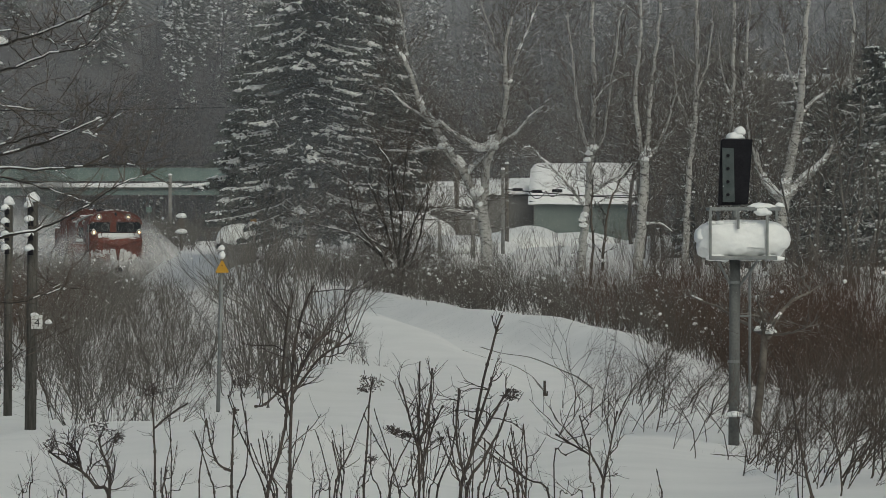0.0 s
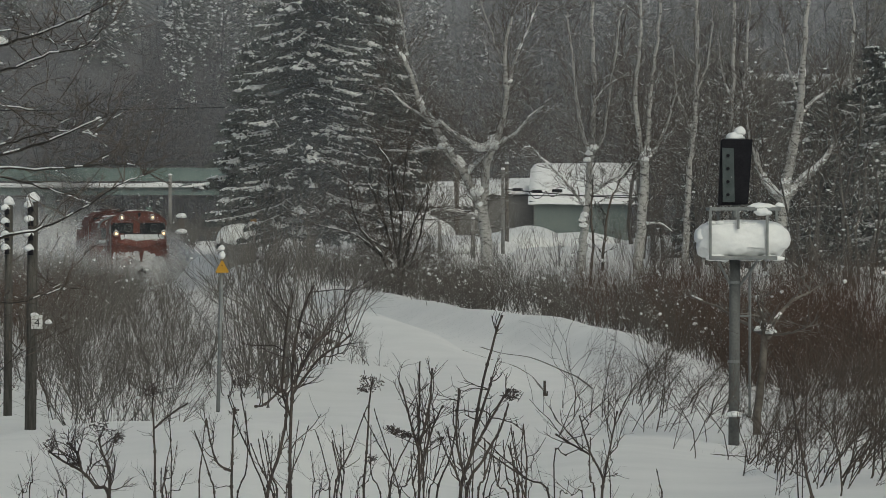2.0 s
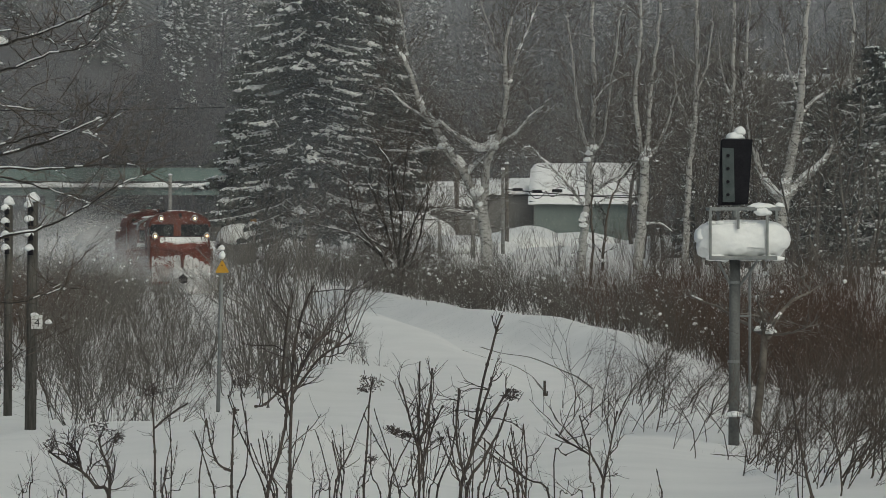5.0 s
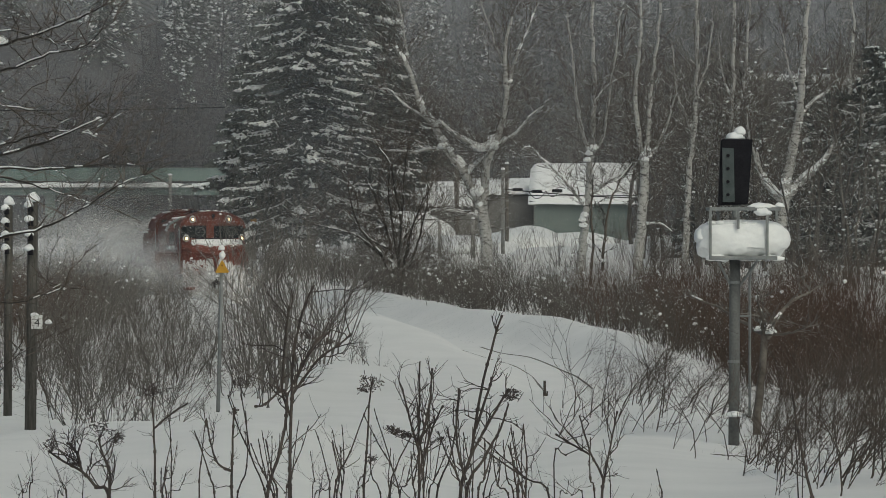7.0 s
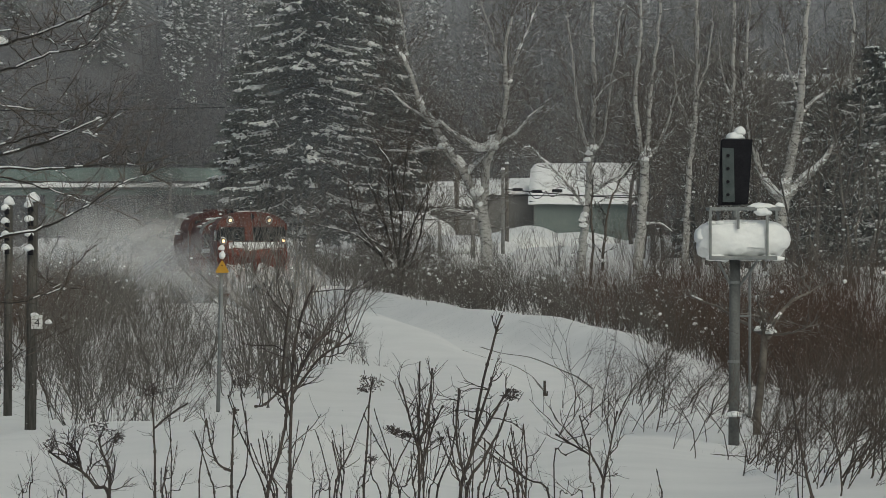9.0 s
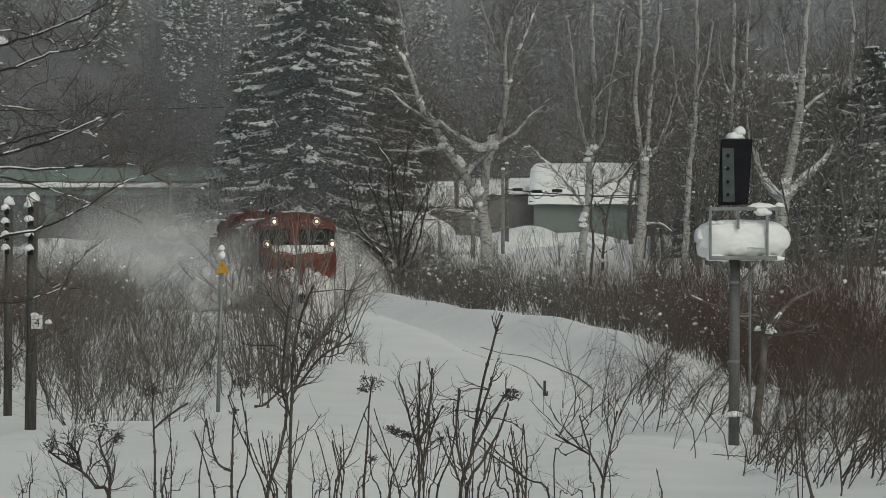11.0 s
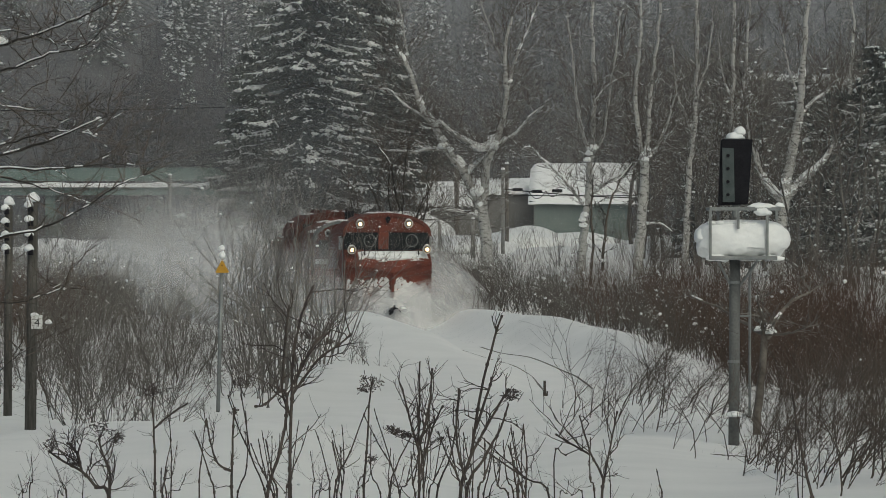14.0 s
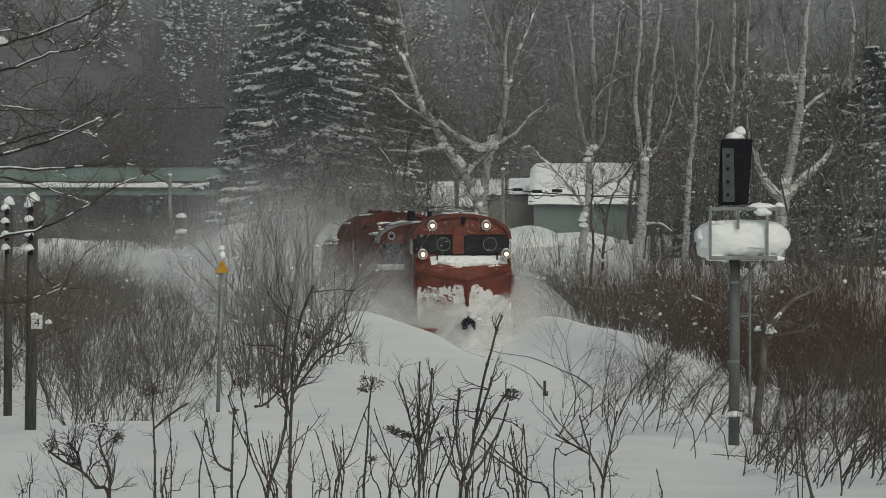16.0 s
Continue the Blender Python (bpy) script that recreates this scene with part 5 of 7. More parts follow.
# ---- trees ----
def build_birch(name, limbs, base_r, label, seed, fine=2, twig_len=1.6, count=6, mat=None, snow=0.75, twig_mat=None, every=2, bare=0.0, fine_snow=0.34, snow_thick=0.9, least=0.0115, extra=(), kids=4, plaster=True, wob=0.2, slim=1.0):
    """limbs: lists of points with their first and last radius; the first one is the trunk."""
    rng = np.random.default_rng(seed)
    o = Vector(limbs[0][0][0])
    tree = base(name, o.x, o.y, o.z - 0.6, label, "tree", "trees along the line")
    org = Vector((o.x, o.y, o.z - 0.6))
    snow_rows, fine_rows, clumps, stuck, stuck_r = [], [], [], [], []
    for n, (pts, r0, r1) in enumerate(limbs):
        local = [Vector(p) - org for p in pts]
        # limbs leave the plane of the trunk a little
        if n:
            lean = rng.normal(0, 0.25)
            local = [p + Vector((0, lean * i, 0)) for i, p in enumerate(local)]
        else:
            local = [Vector((local[0].x, 0, -0.1))] + local
        line = bend(local, rng, 0.045, 5)
        rows = chain(line, r0 * slim, r1 * slim)
        part_name = "trunk" if n == 0 else "limb"
        tube(part_name, rows, mat or BIRCH, tree, 12 if r0 > 0.12 else 7)
        snow_rows.append(snow_on(rows, rng, snow, snow_thick, flat=0.86))
        if plaster:     # wet snow plastered in runs on the limbs
            on = 0.0
            for row in rows:
                a, b = np.array(row[0:3]), np.array(row[3:6])
                d = (b - a) / (np.linalg.norm(b - a) + 1e-9)
                steep = abs(d[2])
                on = 0.72 * on + rng.uniform(-0.1, 0.55) * (1.25 - steep * 0.75)
                if on < 0.64 + 0.2 * steep or row[6] < 0.02:
                    continue
                for k in range(2):
                    r = row[6] * rng.uniform(0.4, 0.8) + 0.012
                    at = a + (b - a) * rng.uniform() + np.array((rng.normal(0, 0.25), -0.55, 0.55 * (1 - steep) + 0.25)) * row[6]
                    stuck.append(at)
                    stuck_r.append((r * (0.9 + 0.7 * abs(d[0])), r * 0.9, r * (0.8 + 0.9 * steep)))
        for i, row in enumerate(rows):
            if i / len(rows) < (0.45 if n == 0 else bare):
                continue
            if i % every == 0 or i == len(rows) - 1:
                d = np.array(row[3:6]) - np.array(row[0:3])
                d /= np.linalg.norm(d)
                for k in range(count + 1 if i == len(rows) - 1 else max(1, count * 2 // 3)):
                    side = rng.normal(0, 1, 3)
                    side[2] = abs(side[2]) * 0.5
                    dd = d * 0.45 + side * 0.62
                    dd /= np.linalg.norm(dd)
                    twigs(rng, row[3:6], dd, twig_len * rng.uniform(0.6, 1.3), min(max(row[7] * 0.35, least), least * 1.7), fine, fine_rows, 0.7, 0.2, kids, 4, 0.5, wob)
        if n and rng.uniform() < 0.65:
            j = line[min(2, len(line) - 1)]
            clumps.append((j.x, j.y, j.z + r0 * 0.9, r0))
    tagged(ribbons("crown", fine_rows, twig_mat or PALE_TWIG, rng, 1.25, tree), kind="stuff")
    srow = np.concatenate(snow_rows + [shorten(snow_on(fine_rows, rng, fine_snow, 0.8, 0.005), rng, 0.25, 0.6, 0.8)])
    tagged(sticks("branch_snow", srow, SNOW_CLUMP, tree, 6), kind="stuff")
    if stuck:
        tagged(grains("plastered_snow", np.array(stuck), np.array(stuck_r), SNOW_CLUMP, tree, "ico", rng, True), kind="stuff")
    clumps += [(x - org.x, y - org.y, z - org.z, r) for x, y, z, r in extra]
    if clumps:
        for i, (x, y, z, r) in enumerate(clumps):
            bm = bmesh.new()
            lump(bm, x, y - r * 0.3, z, r * 1.25 + 0.02, r * 1.2 + 0.02, r * 1.15 + 0.02, seed + i, 0.45, 3)
            part("fork_snow", bm, SNOW_CLUMP, tree, "lump of snow caught in a fork", True)
    return tree


build_birch("birch_tree", [
    ([(2.008, 192, 1.988), (1.905, 192, 3.275), (1.699, 192, 4.176)], 0.36, 0.30),
    ([(1.75, 192, 3.996), (1.081, 192, 5.54), (0.206, 192, 6.749), (-0.489, 192, 7.907), (-1.081, 192, 8.936), (-1.595, 192, 10.479), (-2.161, 192, 11.405)], 0.27, 0.09),
    ([(1.853, 192, 3.996), (1.956, 192, 5.849), (2.265, 192, 6.826), (2.728, 192, 8.036), (2.882, 192, 9.45), (2.804, 192, 10.994), (3.113, 192, 12.794)], 0.25, 0.07),
    ([(2.47, 192, 7.264), (1.827, 192, 6.826), (1.055, 192, 7.135), (0.412, 192, 7.495), (-0.206, 192, 8.061)], 0.15, 0.07),
    ([(0.206, 192, 6.672), (-0.566, 192, 6.775), (-1.441, 192, 6.62), (-2.676, 192, 6.749)], 0.10, 0.04),
    ([(2.882, 192, 9.193), (3.371, 192, 10.994), (3.885, 192, 12.279), (4.271, 192, 13.308)], 0.09, 0.035),
    ([(2.573, 192, 7.006), (3.371, 192, 7.521), (4.014, 192, 8.293), (4.529, 192, 8.679)], 0.09, 0.03),
    ([(-0.566, 192, 8.036), (-1.776, 192, 8.807), (-2.419, 192, 9.45), (-2.882, 192, 9.502)], 0.07, 0.025),
    ([(1.081, 192, 5.591), (1.699, 192, 6.234), (2.11, 192, 6.492)], 0.12, 0.06),
    ([(-1.595, 192, 10.479), (-1.749, 192, 12.022), (-2.032, 192, 13.565)], 0.06, 0.03),
    ([(2.805, 192, 10.479), (2.213, 192, 12.022), (1.698, 192, 13.565)], 0.07, 0.03),
    ([(1.827, 192, 3.661), (0.927, 192, 3.841), (0.154, 192, 3.996), (-0.489, 192, 3.944)], 0.12, 0.07),
], 0.36, "old spreading birch with white bark and snow-laden limbs", 101, count=8, snow=0.97, snow_thick=1.25, twig_mat=TWIG, fine_snow=0.5, slim=0.82, least=0.0085, twig_len=1.9, wob=0.26,
    extra=[(2.25, 191.8, 6.92, 0.24), (2.02, 191.8, 6.80, 0.2), (1.72, 191.8, 6.74, 0.17), (1.4, 191.8, 6.86, 0.14), (0.1, 191.8, 6.86, 0.15), (-0.1, 191.8, 6.9, 0.1)])
build_birch("birch_tree", [
    ([(6.15, 188, 1.529), (6.301, 188, 3.041), (6.502, 188, 4.553), (6.602, 188, 6.569), (6.753, 188, 8.584), (6.727, 188, 10.851), (6.675, 188, 14.376)], 0.27, 0.07),
    ([(6.602, 188, 6.191), (6.249, 188, 7.375), (5.997, 188, 8.836), (5.845, 188, 10.347), (5.567, 188, 12.865)], 0.12, 0.04),
    ([(6.602, 188, 6.443), (7.106, 188, 7.199), (7.307, 188, 8.332), (7.583, 188, 10.347), (7.91, 188, 12.865)], 0.11, 0.04),
    ([(6.452, 188, 3.999), (5.746, 188, 4.931), (5.065, 188, 5.687), (4.359, 188, 6.317)], 0.10, 0.04),
    ([(6.552, 188, 4.679), (7.258, 188, 5.183), (7.837, 188, 5.511), (8.417, 188, 5.813)], 0.12, 0.06),
    ([(8.417, 188, 5.813), (8.845, 188, 6.443), (9.223, 188, 7.073)], 0.05, 0.025),
    ([(6.702, 188, 8.836), (7.407, 188, 9.592), (7.836, 188, 9.844)], 0.05, 0.02),
    ([(4.359, 188, 6.317), (3.931, 188, 6.771), (3.553, 188, 6.771)], 0.05, 0.02),
], 0.27, "white-barked birch with snow packed in its fork", 102, count=7, least=0.0085, wob=0.26, snow=0.92, snow_thick=1.1, twig_mat=TWIG, fine_snow=0.4, slim=0.85,
    extra=[(6.62, 187.8, 6.72, 0.14), (6.5, 187.8, 6.5, 0.12), (6.42, 187.8, 6.2, 0.12), (6.3, 187.8, 3.75, 0.13), (6.22, 187.8, 3.55, 0.12), (6.25, 187.8, 3.3, 0.12)])
build_birch("birch_tree", [
    ([(8.533, 185, 1.322), (8.681, 185, 3.059), (8.828, 185, 5.043), (8.877, 185, 6.282)], 0.24, 0.19),
    ([(8.853, 185, 5.787), (8.579, 185, 7.398), (8.43, 185, 9.009), (8.578, 185, 10.992), (8.725, 185, 14.213)], 0.13, 0.05),
    ([(8.878, 185, 6.035), (9.026, 185, 7.522), (9.124, 185, 9.505), (9.371, 185, 11.488), (9.617, 185, 14.213)], 0.12, 0.05),
    ([(8.828, 185, 6.035), (9.447, 185, 6.902), (9.943, 185, 8.018), (10.314, 185, 9.505)], 0.08, 0.03),
    ([(8.705, 185, 3.307), (9.449, 185, 3.431), (10.069, 185, 3.059)], 0.05, 0.02),
], 0.24, "twin-stemmed white birch with dark bark marks", 103, count=7, least=0.0085, wob=0.26, snow=0.9, twig_mat=TWIG, fine_snow=0.4,
    extra=[(8.86, 184.8, 6.2, 0.11)])
build_birch("birch_tree", [
    ([(11.247, 196, 1.417), (11.299, 196, 3.257), (11.455, 196, 5.884), (11.664, 196, 7.723), (11.767, 196, 10.611), (11.817, 196, 14.811)], 0.19, 0.07),
    ([(11.611, 196, 7.46), (11.243, 196, 8.51), (10.875, 196, 9.561), (10.663, 196, 11.661)], 0.07, 0.03),
    ([(11.715, 196, 9.298), (12.24, 196, 10.611), (12.554, 196, 12.711)], 0.06, 0.03),
], 0.19, "slender birch with flaking pale bark", 104)
build_birch("birch_tree", [
    ([(13.568, 200, 1.361), (13.646, 200, 5.919), (13.724, 200, 8.599), (13.776, 200, 11.279), (13.88, 200, 15.029)], 0.16, 0.07),
    ([(13.751, 200, 8.197), (14.313, 200, 9.939), (14.499, 200, 12.35), (14.631, 200, 15.029)], 0.09, 0.04),
    ([(13.724, 200, 9.135), (13.294, 200, 10.475), (13.078, 200, 12.35)], 0.05, 0.02),
], 0.16, "slim grey birch behind the signal", 105)
build_birch("birch_tree", [
    ([(14.191, 180, 0.433), (14.382, 180, 2.847), (14.574, 180, 4.536)], 0.25, 0.22),
    ([(14.574, 180, 4.415), (14.862, 180, 6.225), (15.15, 180, 8.154), (15.245, 180, 9.601), (15.34, 180, 11.53), (15.628, 180, 13.941)], 0.20, 0.06),
    ([(14.574, 180, 4.295), (13.898, 180, 5.019), (13.536, 180, 5.742), (13.414, 180, 6.466)], 0.14, 0.07),
    ([(14.622, 180, 4.415), (15.466, 180, 5.38), (16.262, 180, 6.104), (16.792, 180, 7.19)], 0.14, 0.05),
    ([(15.15, 180, 7.913), (15.825, 180, 8.637), (16.548, 180, 9.119)], 0.07, 0.03),
    ([(15.198, 180, 8.637), (14.738, 180, 10.084), (14.496, 180, 11.53)], 0.06, 0.03),
    ([(13.415, 180, 5.984), (13.052, 180, 7.19), (12.931, 180, 8.154)], 0.05, 0.02),
], 0.25, "old birch with forked snow-covered limbs", 106, count=7, least=0.0085, wob=0.26, snow=0.97, snow_thick=1.2, fine_snow=0.45, slim=1.2, twig_mat=TWIG,
    extra=[(14.55, 179.8, 4.7, 0.15), (14.2, 179.8, 4.75, 0.11), (15.4, 179.8, 5.4, 0.1)])
build_birch("birch_tree", [
    ([(20.064, 215, 0.287), (20.204, 215, 4.611), (20.632, 215, 8.933), (20.859, 215, 11.813), (20.913, 215, 15.845)], 0.17, 0.06),
    ([(20.632, 215, 8.645), (21.495, 215, 10.373), (21.78, 215, 12.965)], 0.07, 0.03),
], 0.17, "pale birch among dark spruces", 107)
build_birch("alder_tree", [
    ([(-1.673, 160, 1.061), (-1.673, 160, 2.563), (-1.544, 160, 4.064), (-1.458, 160, 5.351), (-1.330, 160, 6.381)], 0.07, 0.025),
    ([(-1.801, 160, 1.276), (-2.016, 160, 2.777), (-2.402, 160, 4.064), (-2.767, 160, 4.923)], 0.08, 0.02),
    ([(-1.587, 160, 1.276), (-1.330, 160, 2.777), (-0.986, 160, 3.849), (-0.515, 160, 4.814)], 0.08, 0.02),
    ([(-1.801, 160, 1.919), (-2.661, 160, 2.563), (-3.410, 160, 3.100), (-4.805, 160, 3.464)], 0.07, 0.02),
    ([(-1.544, 160, 3.421), (-1.801, 160, 4.708), (-2.016, 160, 5.780), (-2.488, 160, 6.465)], 0.06, 0.02),
    ([(-1.458, 160, 2.991), (-0.837, 160, 3.742), (-0.193, 160, 4.064)], 0.05, 0.02),
    ([(-2.016, 160, 2.563), (-2.874, 160, 2.991), (-3.518, 160, 3.849)], 0.05, 0.02),
    ([(-1.866, 160, 1.110), (-2.240, 160, 2.176), (-3.094, 160, 3.244), (-3.520, 160, 4.416), (-3.574, 160, 5.270)], 0.07, 0.02),
    ([(-1.600, 160, 1.110), (-1.120, 160, 2.284), (-0.800, 160, 3.350), (-0.586, 160, 4.416), (-0.640, 160, 5.376)], 0.06, 0.02),
    ([(-1.654, 160, 1.430), (-1.866, 160, 3.136), (-2.080, 160, 4.630), (-1.974, 160, 5.696)], 0.06, 0.02),
], 0.1, "dark many-stemmed alder with snow on its lower branches", 108, count=5, mat=DARK_TWIG, twig_mat=TWIG, twig_len=1.4, least=0.0105, kids=4, fine_snow=0.3, snow_thick=1.0, slim=0.9)
build_birch("alder_tree", [
    ([(5.339, 152, 1.827), (5.421, 152, 2.846), (5.339, 152, 4.068), (5.42, 152, 4.883)], 0.06, 0.03),
    ([(5.747, 152, 1.827), (5.828, 152, 2.846), (5.991, 152, 4.068), (6.337, 152, 4.985), (6.846, 152, 5.698)], 0.06, 0.02),
], 0.06, "thin dark alder stems in front of the shed", 109, count=3, mat=TWIG, twig_mat=DARK_TWIG, twig_len=0.7)
# a snow-forked sapling by the signal
build_birch("sapling", [
    ([(4.922, 66, 0.662), (4.966, 66, 1.282), (5.027, 66, 1.902), (5.027, 66, 2.15)], 0.075, 0.05),
    ([(5.027, 66, 2.123), (5.23, 66, 2.345), (5.451, 66, 2.61), (5.805, 66, 2.787)], 0.045, 0.015),
    ([(5.027, 66, 2.123), (4.788, 66, 2.3), (4.478, 66, 2.504), (4.035, 66, 2.699)], 0.035, 0.012),
    ([(5.027, 66, 2.097), (4.965, 66, 2.433), (4.876, 66, 2.699)], 0.035, 0.015),
    ([(5.027, 66, 2.15), (5.363, 66, 2.185), (5.611, 66, 2.292)], 0.03, 0.012),
], 0.07, "grey sapling with snow lodged in its forks", 110, snow=0.12, count=2, mat=BARK, twig_len=0.4, every=4, plaster=False, fine_snow=0.0)


# ---- overhanging boughs that come in from beside the camera ----
def build_overhang():
    rng = np.random.default_rng(140)
    limbs = [
        ([(-9.366, 58, 1.085), (-9.208, 58, 2.641), (-8.662, 58, 3.73), (-7.65, 58, 4.43), (-6.562, 58, 4.741)], 0.0910, 0.0480),
        ([(-6.562, 58, 4.741), (-5.628, 58, 4.974), (-5.084, 58, 5.168), (-4.54, 58, 5.401)], 0.0245, 0.0064),
        ([(-6.641, 58, 3.575), (-6.096, 58, 3.73), (-5.474, 58, 3.855), (-4.929, 58, 4.119), (-4.424, 58, 4.43), (-4.058, 58, 4.57)], 0.0224, 0.0048),
        ([(-6.562, 58, 4.741), (-5.784, 58, 4.663), (-5.084, 58, 4.694), (-4.618, 58, 4.741), (-4.268, 58, 4.725)], 0.0210, 0.0048),
        ([(-6.715, 58, 6.14), (-6.093, 58, 6.334), (-5.394, 58, 6.528), (-4.927, 58, 6.683), (-4.539, 58, 6.839)], 0.0245, 0.0064),
        ([(-6.716, 58, 5.829), (-5.938, 58, 6.023), (-5.316, 58, 6.217), (-4.772, 58, 6.334), (-4.344, 58, 6.839)], 0.0196, 0.0048),
        ([(-6.562, 58, 4.663), (-5.862, 58, 4.508), (-5.396, 58, 4.352), (-4.929, 58, 4.197)], 0.0154, 0.0048),
        ([(-6.561, 58, 4.896), (-5.862, 58, 5.052), (-5.24, 58, 5.192), (-4.773, 58, 5.129)], 0.0154, 0.0048),
        ([(-6.56, 58, 6.528), (-5.938, 58, 6.567), (-5.472, 58, 6.45)], 0.0140, 0.0048),
        ([(-6.716, 58, 5.673), (-6.094, 58, 5.557), (-5.628, 58, 5.471), (-5.162, 58, 5.285)], 0.0140, 0.0048),
        ([(-6.41, 58, 2.95), (-5.95, 58, 2.82), (-5.45, 58, 2.95), (-5.2, 58, 3.05)], 0.0120, 0.0048),
        ([(-6.41, 58, 1.552), (-6.0, 58, 1.95), (-5.62, 58, 2.25)], 0.0130, 0.0050),
    ]
    build_birch("overhanging_tree", limbs, 0.13, "bare dark tree reaching over the line with snow-lined boughs", 140, fine=2, twig_len=0.9, count=4, kids=3, plaster=False, wob=0.27,
                mat=DARK_TWIG, twig_mat=TWIG, snow=0.46, every=2, fine_snow=0.06, snow_thick=0.75, least=0.0068,
                extra=[(-6.067, 57.9, 6.408) + (0.06,), (-5.633, 57.9, 6.493) + (0.014,), (-4.726, 57.9, 5.345) + (0.02,), (-4.78, 57.9, 5.128) + (0.012,), (-4.44, 57.9, 4.429) + (0.006,)])


build_overhang()


# ---- spruces ----
def build_spruce(px, d, foot_py, top_py, radius, label, seed, snow=0.5, dense=1.0, skirt=0.6):
    rng = np.random.default_rng(seed)
    k = d / 7459.0
    x = (px - 784) * k
    g = gz(x, d) - 0.4
    height = 4.15 - (top_py - 366) * k - g
    tree = base("spruce_tree", x, d, g, label, "tree", "spruces")
    sticks("trunk", chain([(0, 0, 0), (0.05, 0, height * 0.5), (0, 0, height)], 0.028 * height * 0.6, 0.02), BARK, tree, 8)
    limb_rows, quads, lumps, sizes, pads = [], [], [], [], []
    down = np.array((0, 0, -1.0))
    tiers = int(height / 0.46 * dense)
    for i in range(tiers):
        f = (i + rng.uniform(-0.15, 0.15)) / tiers
        z0 = skirt + max(f, 0) * (height - 0.2 - skirt)
        reach = radius * (1 - max(f, 0)) ** 0.72 * rng.uniform(0.74, 1.12) + 0.15
        count = int(9 + 6 * (1 - f))
        for j in range(count):
            a = 2 * math.pi * (j + rng.uniform(-0.4, 0.4)) / count
            z = z0 + rng.normal(0, 0.24)
            r = reach * rng.uniform(0.55, 1.12)
            out = np.array((math.cos(a), math.sin(a), 0.0))
            side = np.array((-out[1], out[0], 0.0))
            droop = rng.uniform(0.25, 0.50)
            steps = max(4, int(r / 0.26))
            prev = np.array((0, 0, z))
            laden = rng.uniform() < snow * 1.05
            first, heavy = rng.uniform(0.25, 0.7), rng.uniform(0.6, 1.25) * (1.6 if rng.uniform() < 0.06 else 1)
            last = prev
            for s in range(1, steps + 1):
                u = s / steps
                p = out * r * u + side * 0.10 * r * math.sin(u * 3 + j) * 0.3 + np.array((0, 0, z - r * droop * u + 0.30 * droop * r * u ** 3))
                if s % 2 == 0 or s == steps:
                    limb_rows.append((*prev, *p, 0.035 * (1 - u) + 0.008, 0.028 * (1 - u) + 0.006))
                    prev = p
                if laden and u > first and noise.noise((p[0] * 1.3, p[1] * 1.3, p[2] * 1.6 + seed)) + 1.1 * noise.noise((p[0] * 0.42, p[1] * 0.42, p[2] * 0.42 + seed)) > -0.2:
                    th = 0.048 * heavy * (1.15 - 0.5 * u) * rng.uniform(0.6, 1.3)
                    pads.append((*(last - down * 0.05), *(p - down * 0.05), th, th * 0.9))
                    for e in range(3):
                        s0 = rng.uniform(0.035, 0.11) * heavy
                        w0 = 0.12 + 0.45 * (1 - u) * min(r, 3) * 0.3
                        lumps.append(p + side * rng.normal(0, w0) + out * rng.normal(0, 0.1) - down * rng.uniform(-0.05, 0.05))
                        sizes.append((s0 * 1.5, s0 * 1.5, s0 * 0.75))
                last = p
                if u < 0.18:
                    continue
                w = 0.20 + 0.60 * (1 - u) * min(r, 3) * 0.3
                for sg in (-1, 1):
                    for q in range(3):
                        tip = p + side * sg * w * rng.uniform(0.5, 1.3) + out * rng.uniform(0.10, 0.32) + down * rng.uniform(0.03, 0.34)
                        mid = (p + tip) / 2
                        ww = out * rng.uniform(0.05, 0.11) - down * 0.05
                        quads.append((p, mid - ww + down * 0.06, tip, mid + ww))
                        if laden and u > first - 0.15 and q == 0 and rng.uniform() < 0.22:
                            pads.append((*(p - down * 0.03), *(p + (tip - p) * 0.8 - down * 0.03), 0.048 * heavy, 0.026 * heavy))
                quads.append((p, p + out * 0.15 + side * 0.08, p + out * 0.34 + down * 0.10, p + out * 0.15 - side * 0.08))
    tagged(sticks("snow_pad", pads, SNOW_CLUMP, tree, 5), kind="stuff")
    tagged(sticks("bough", limb_rows, BARK, tree), kind="stuff")
    q = np.array(quads).reshape(-1, 3)
    q = q.reshape(-1, 4, 3)
    frosted = rng.uniform(size=len(q)) < snow * 0.15
    q[frosted] = q[frosted][:, :1] + (q[frosted] - q[frosted][:, :1]) * 0.5 + np.array((0, 0, 0.04))
    for name, part_q, mat in (("foliage", q[~frosted], NEEDLE), ("frosted_foliage", q[frosted], SNOW_CLUMP)):
        tagged(raw_mesh(name, part_q.reshape(-1, 3), np.arange(len(part_q) * 4).reshape(-1, 4), mat, tree), kind="stuff")
    if lumps:
        tagged(grains("bough_snow", np.array(lumps), np.array(sizes), SNOW_CLUMP, tree, "oct", rng, True), kind="stuff")
    return tree


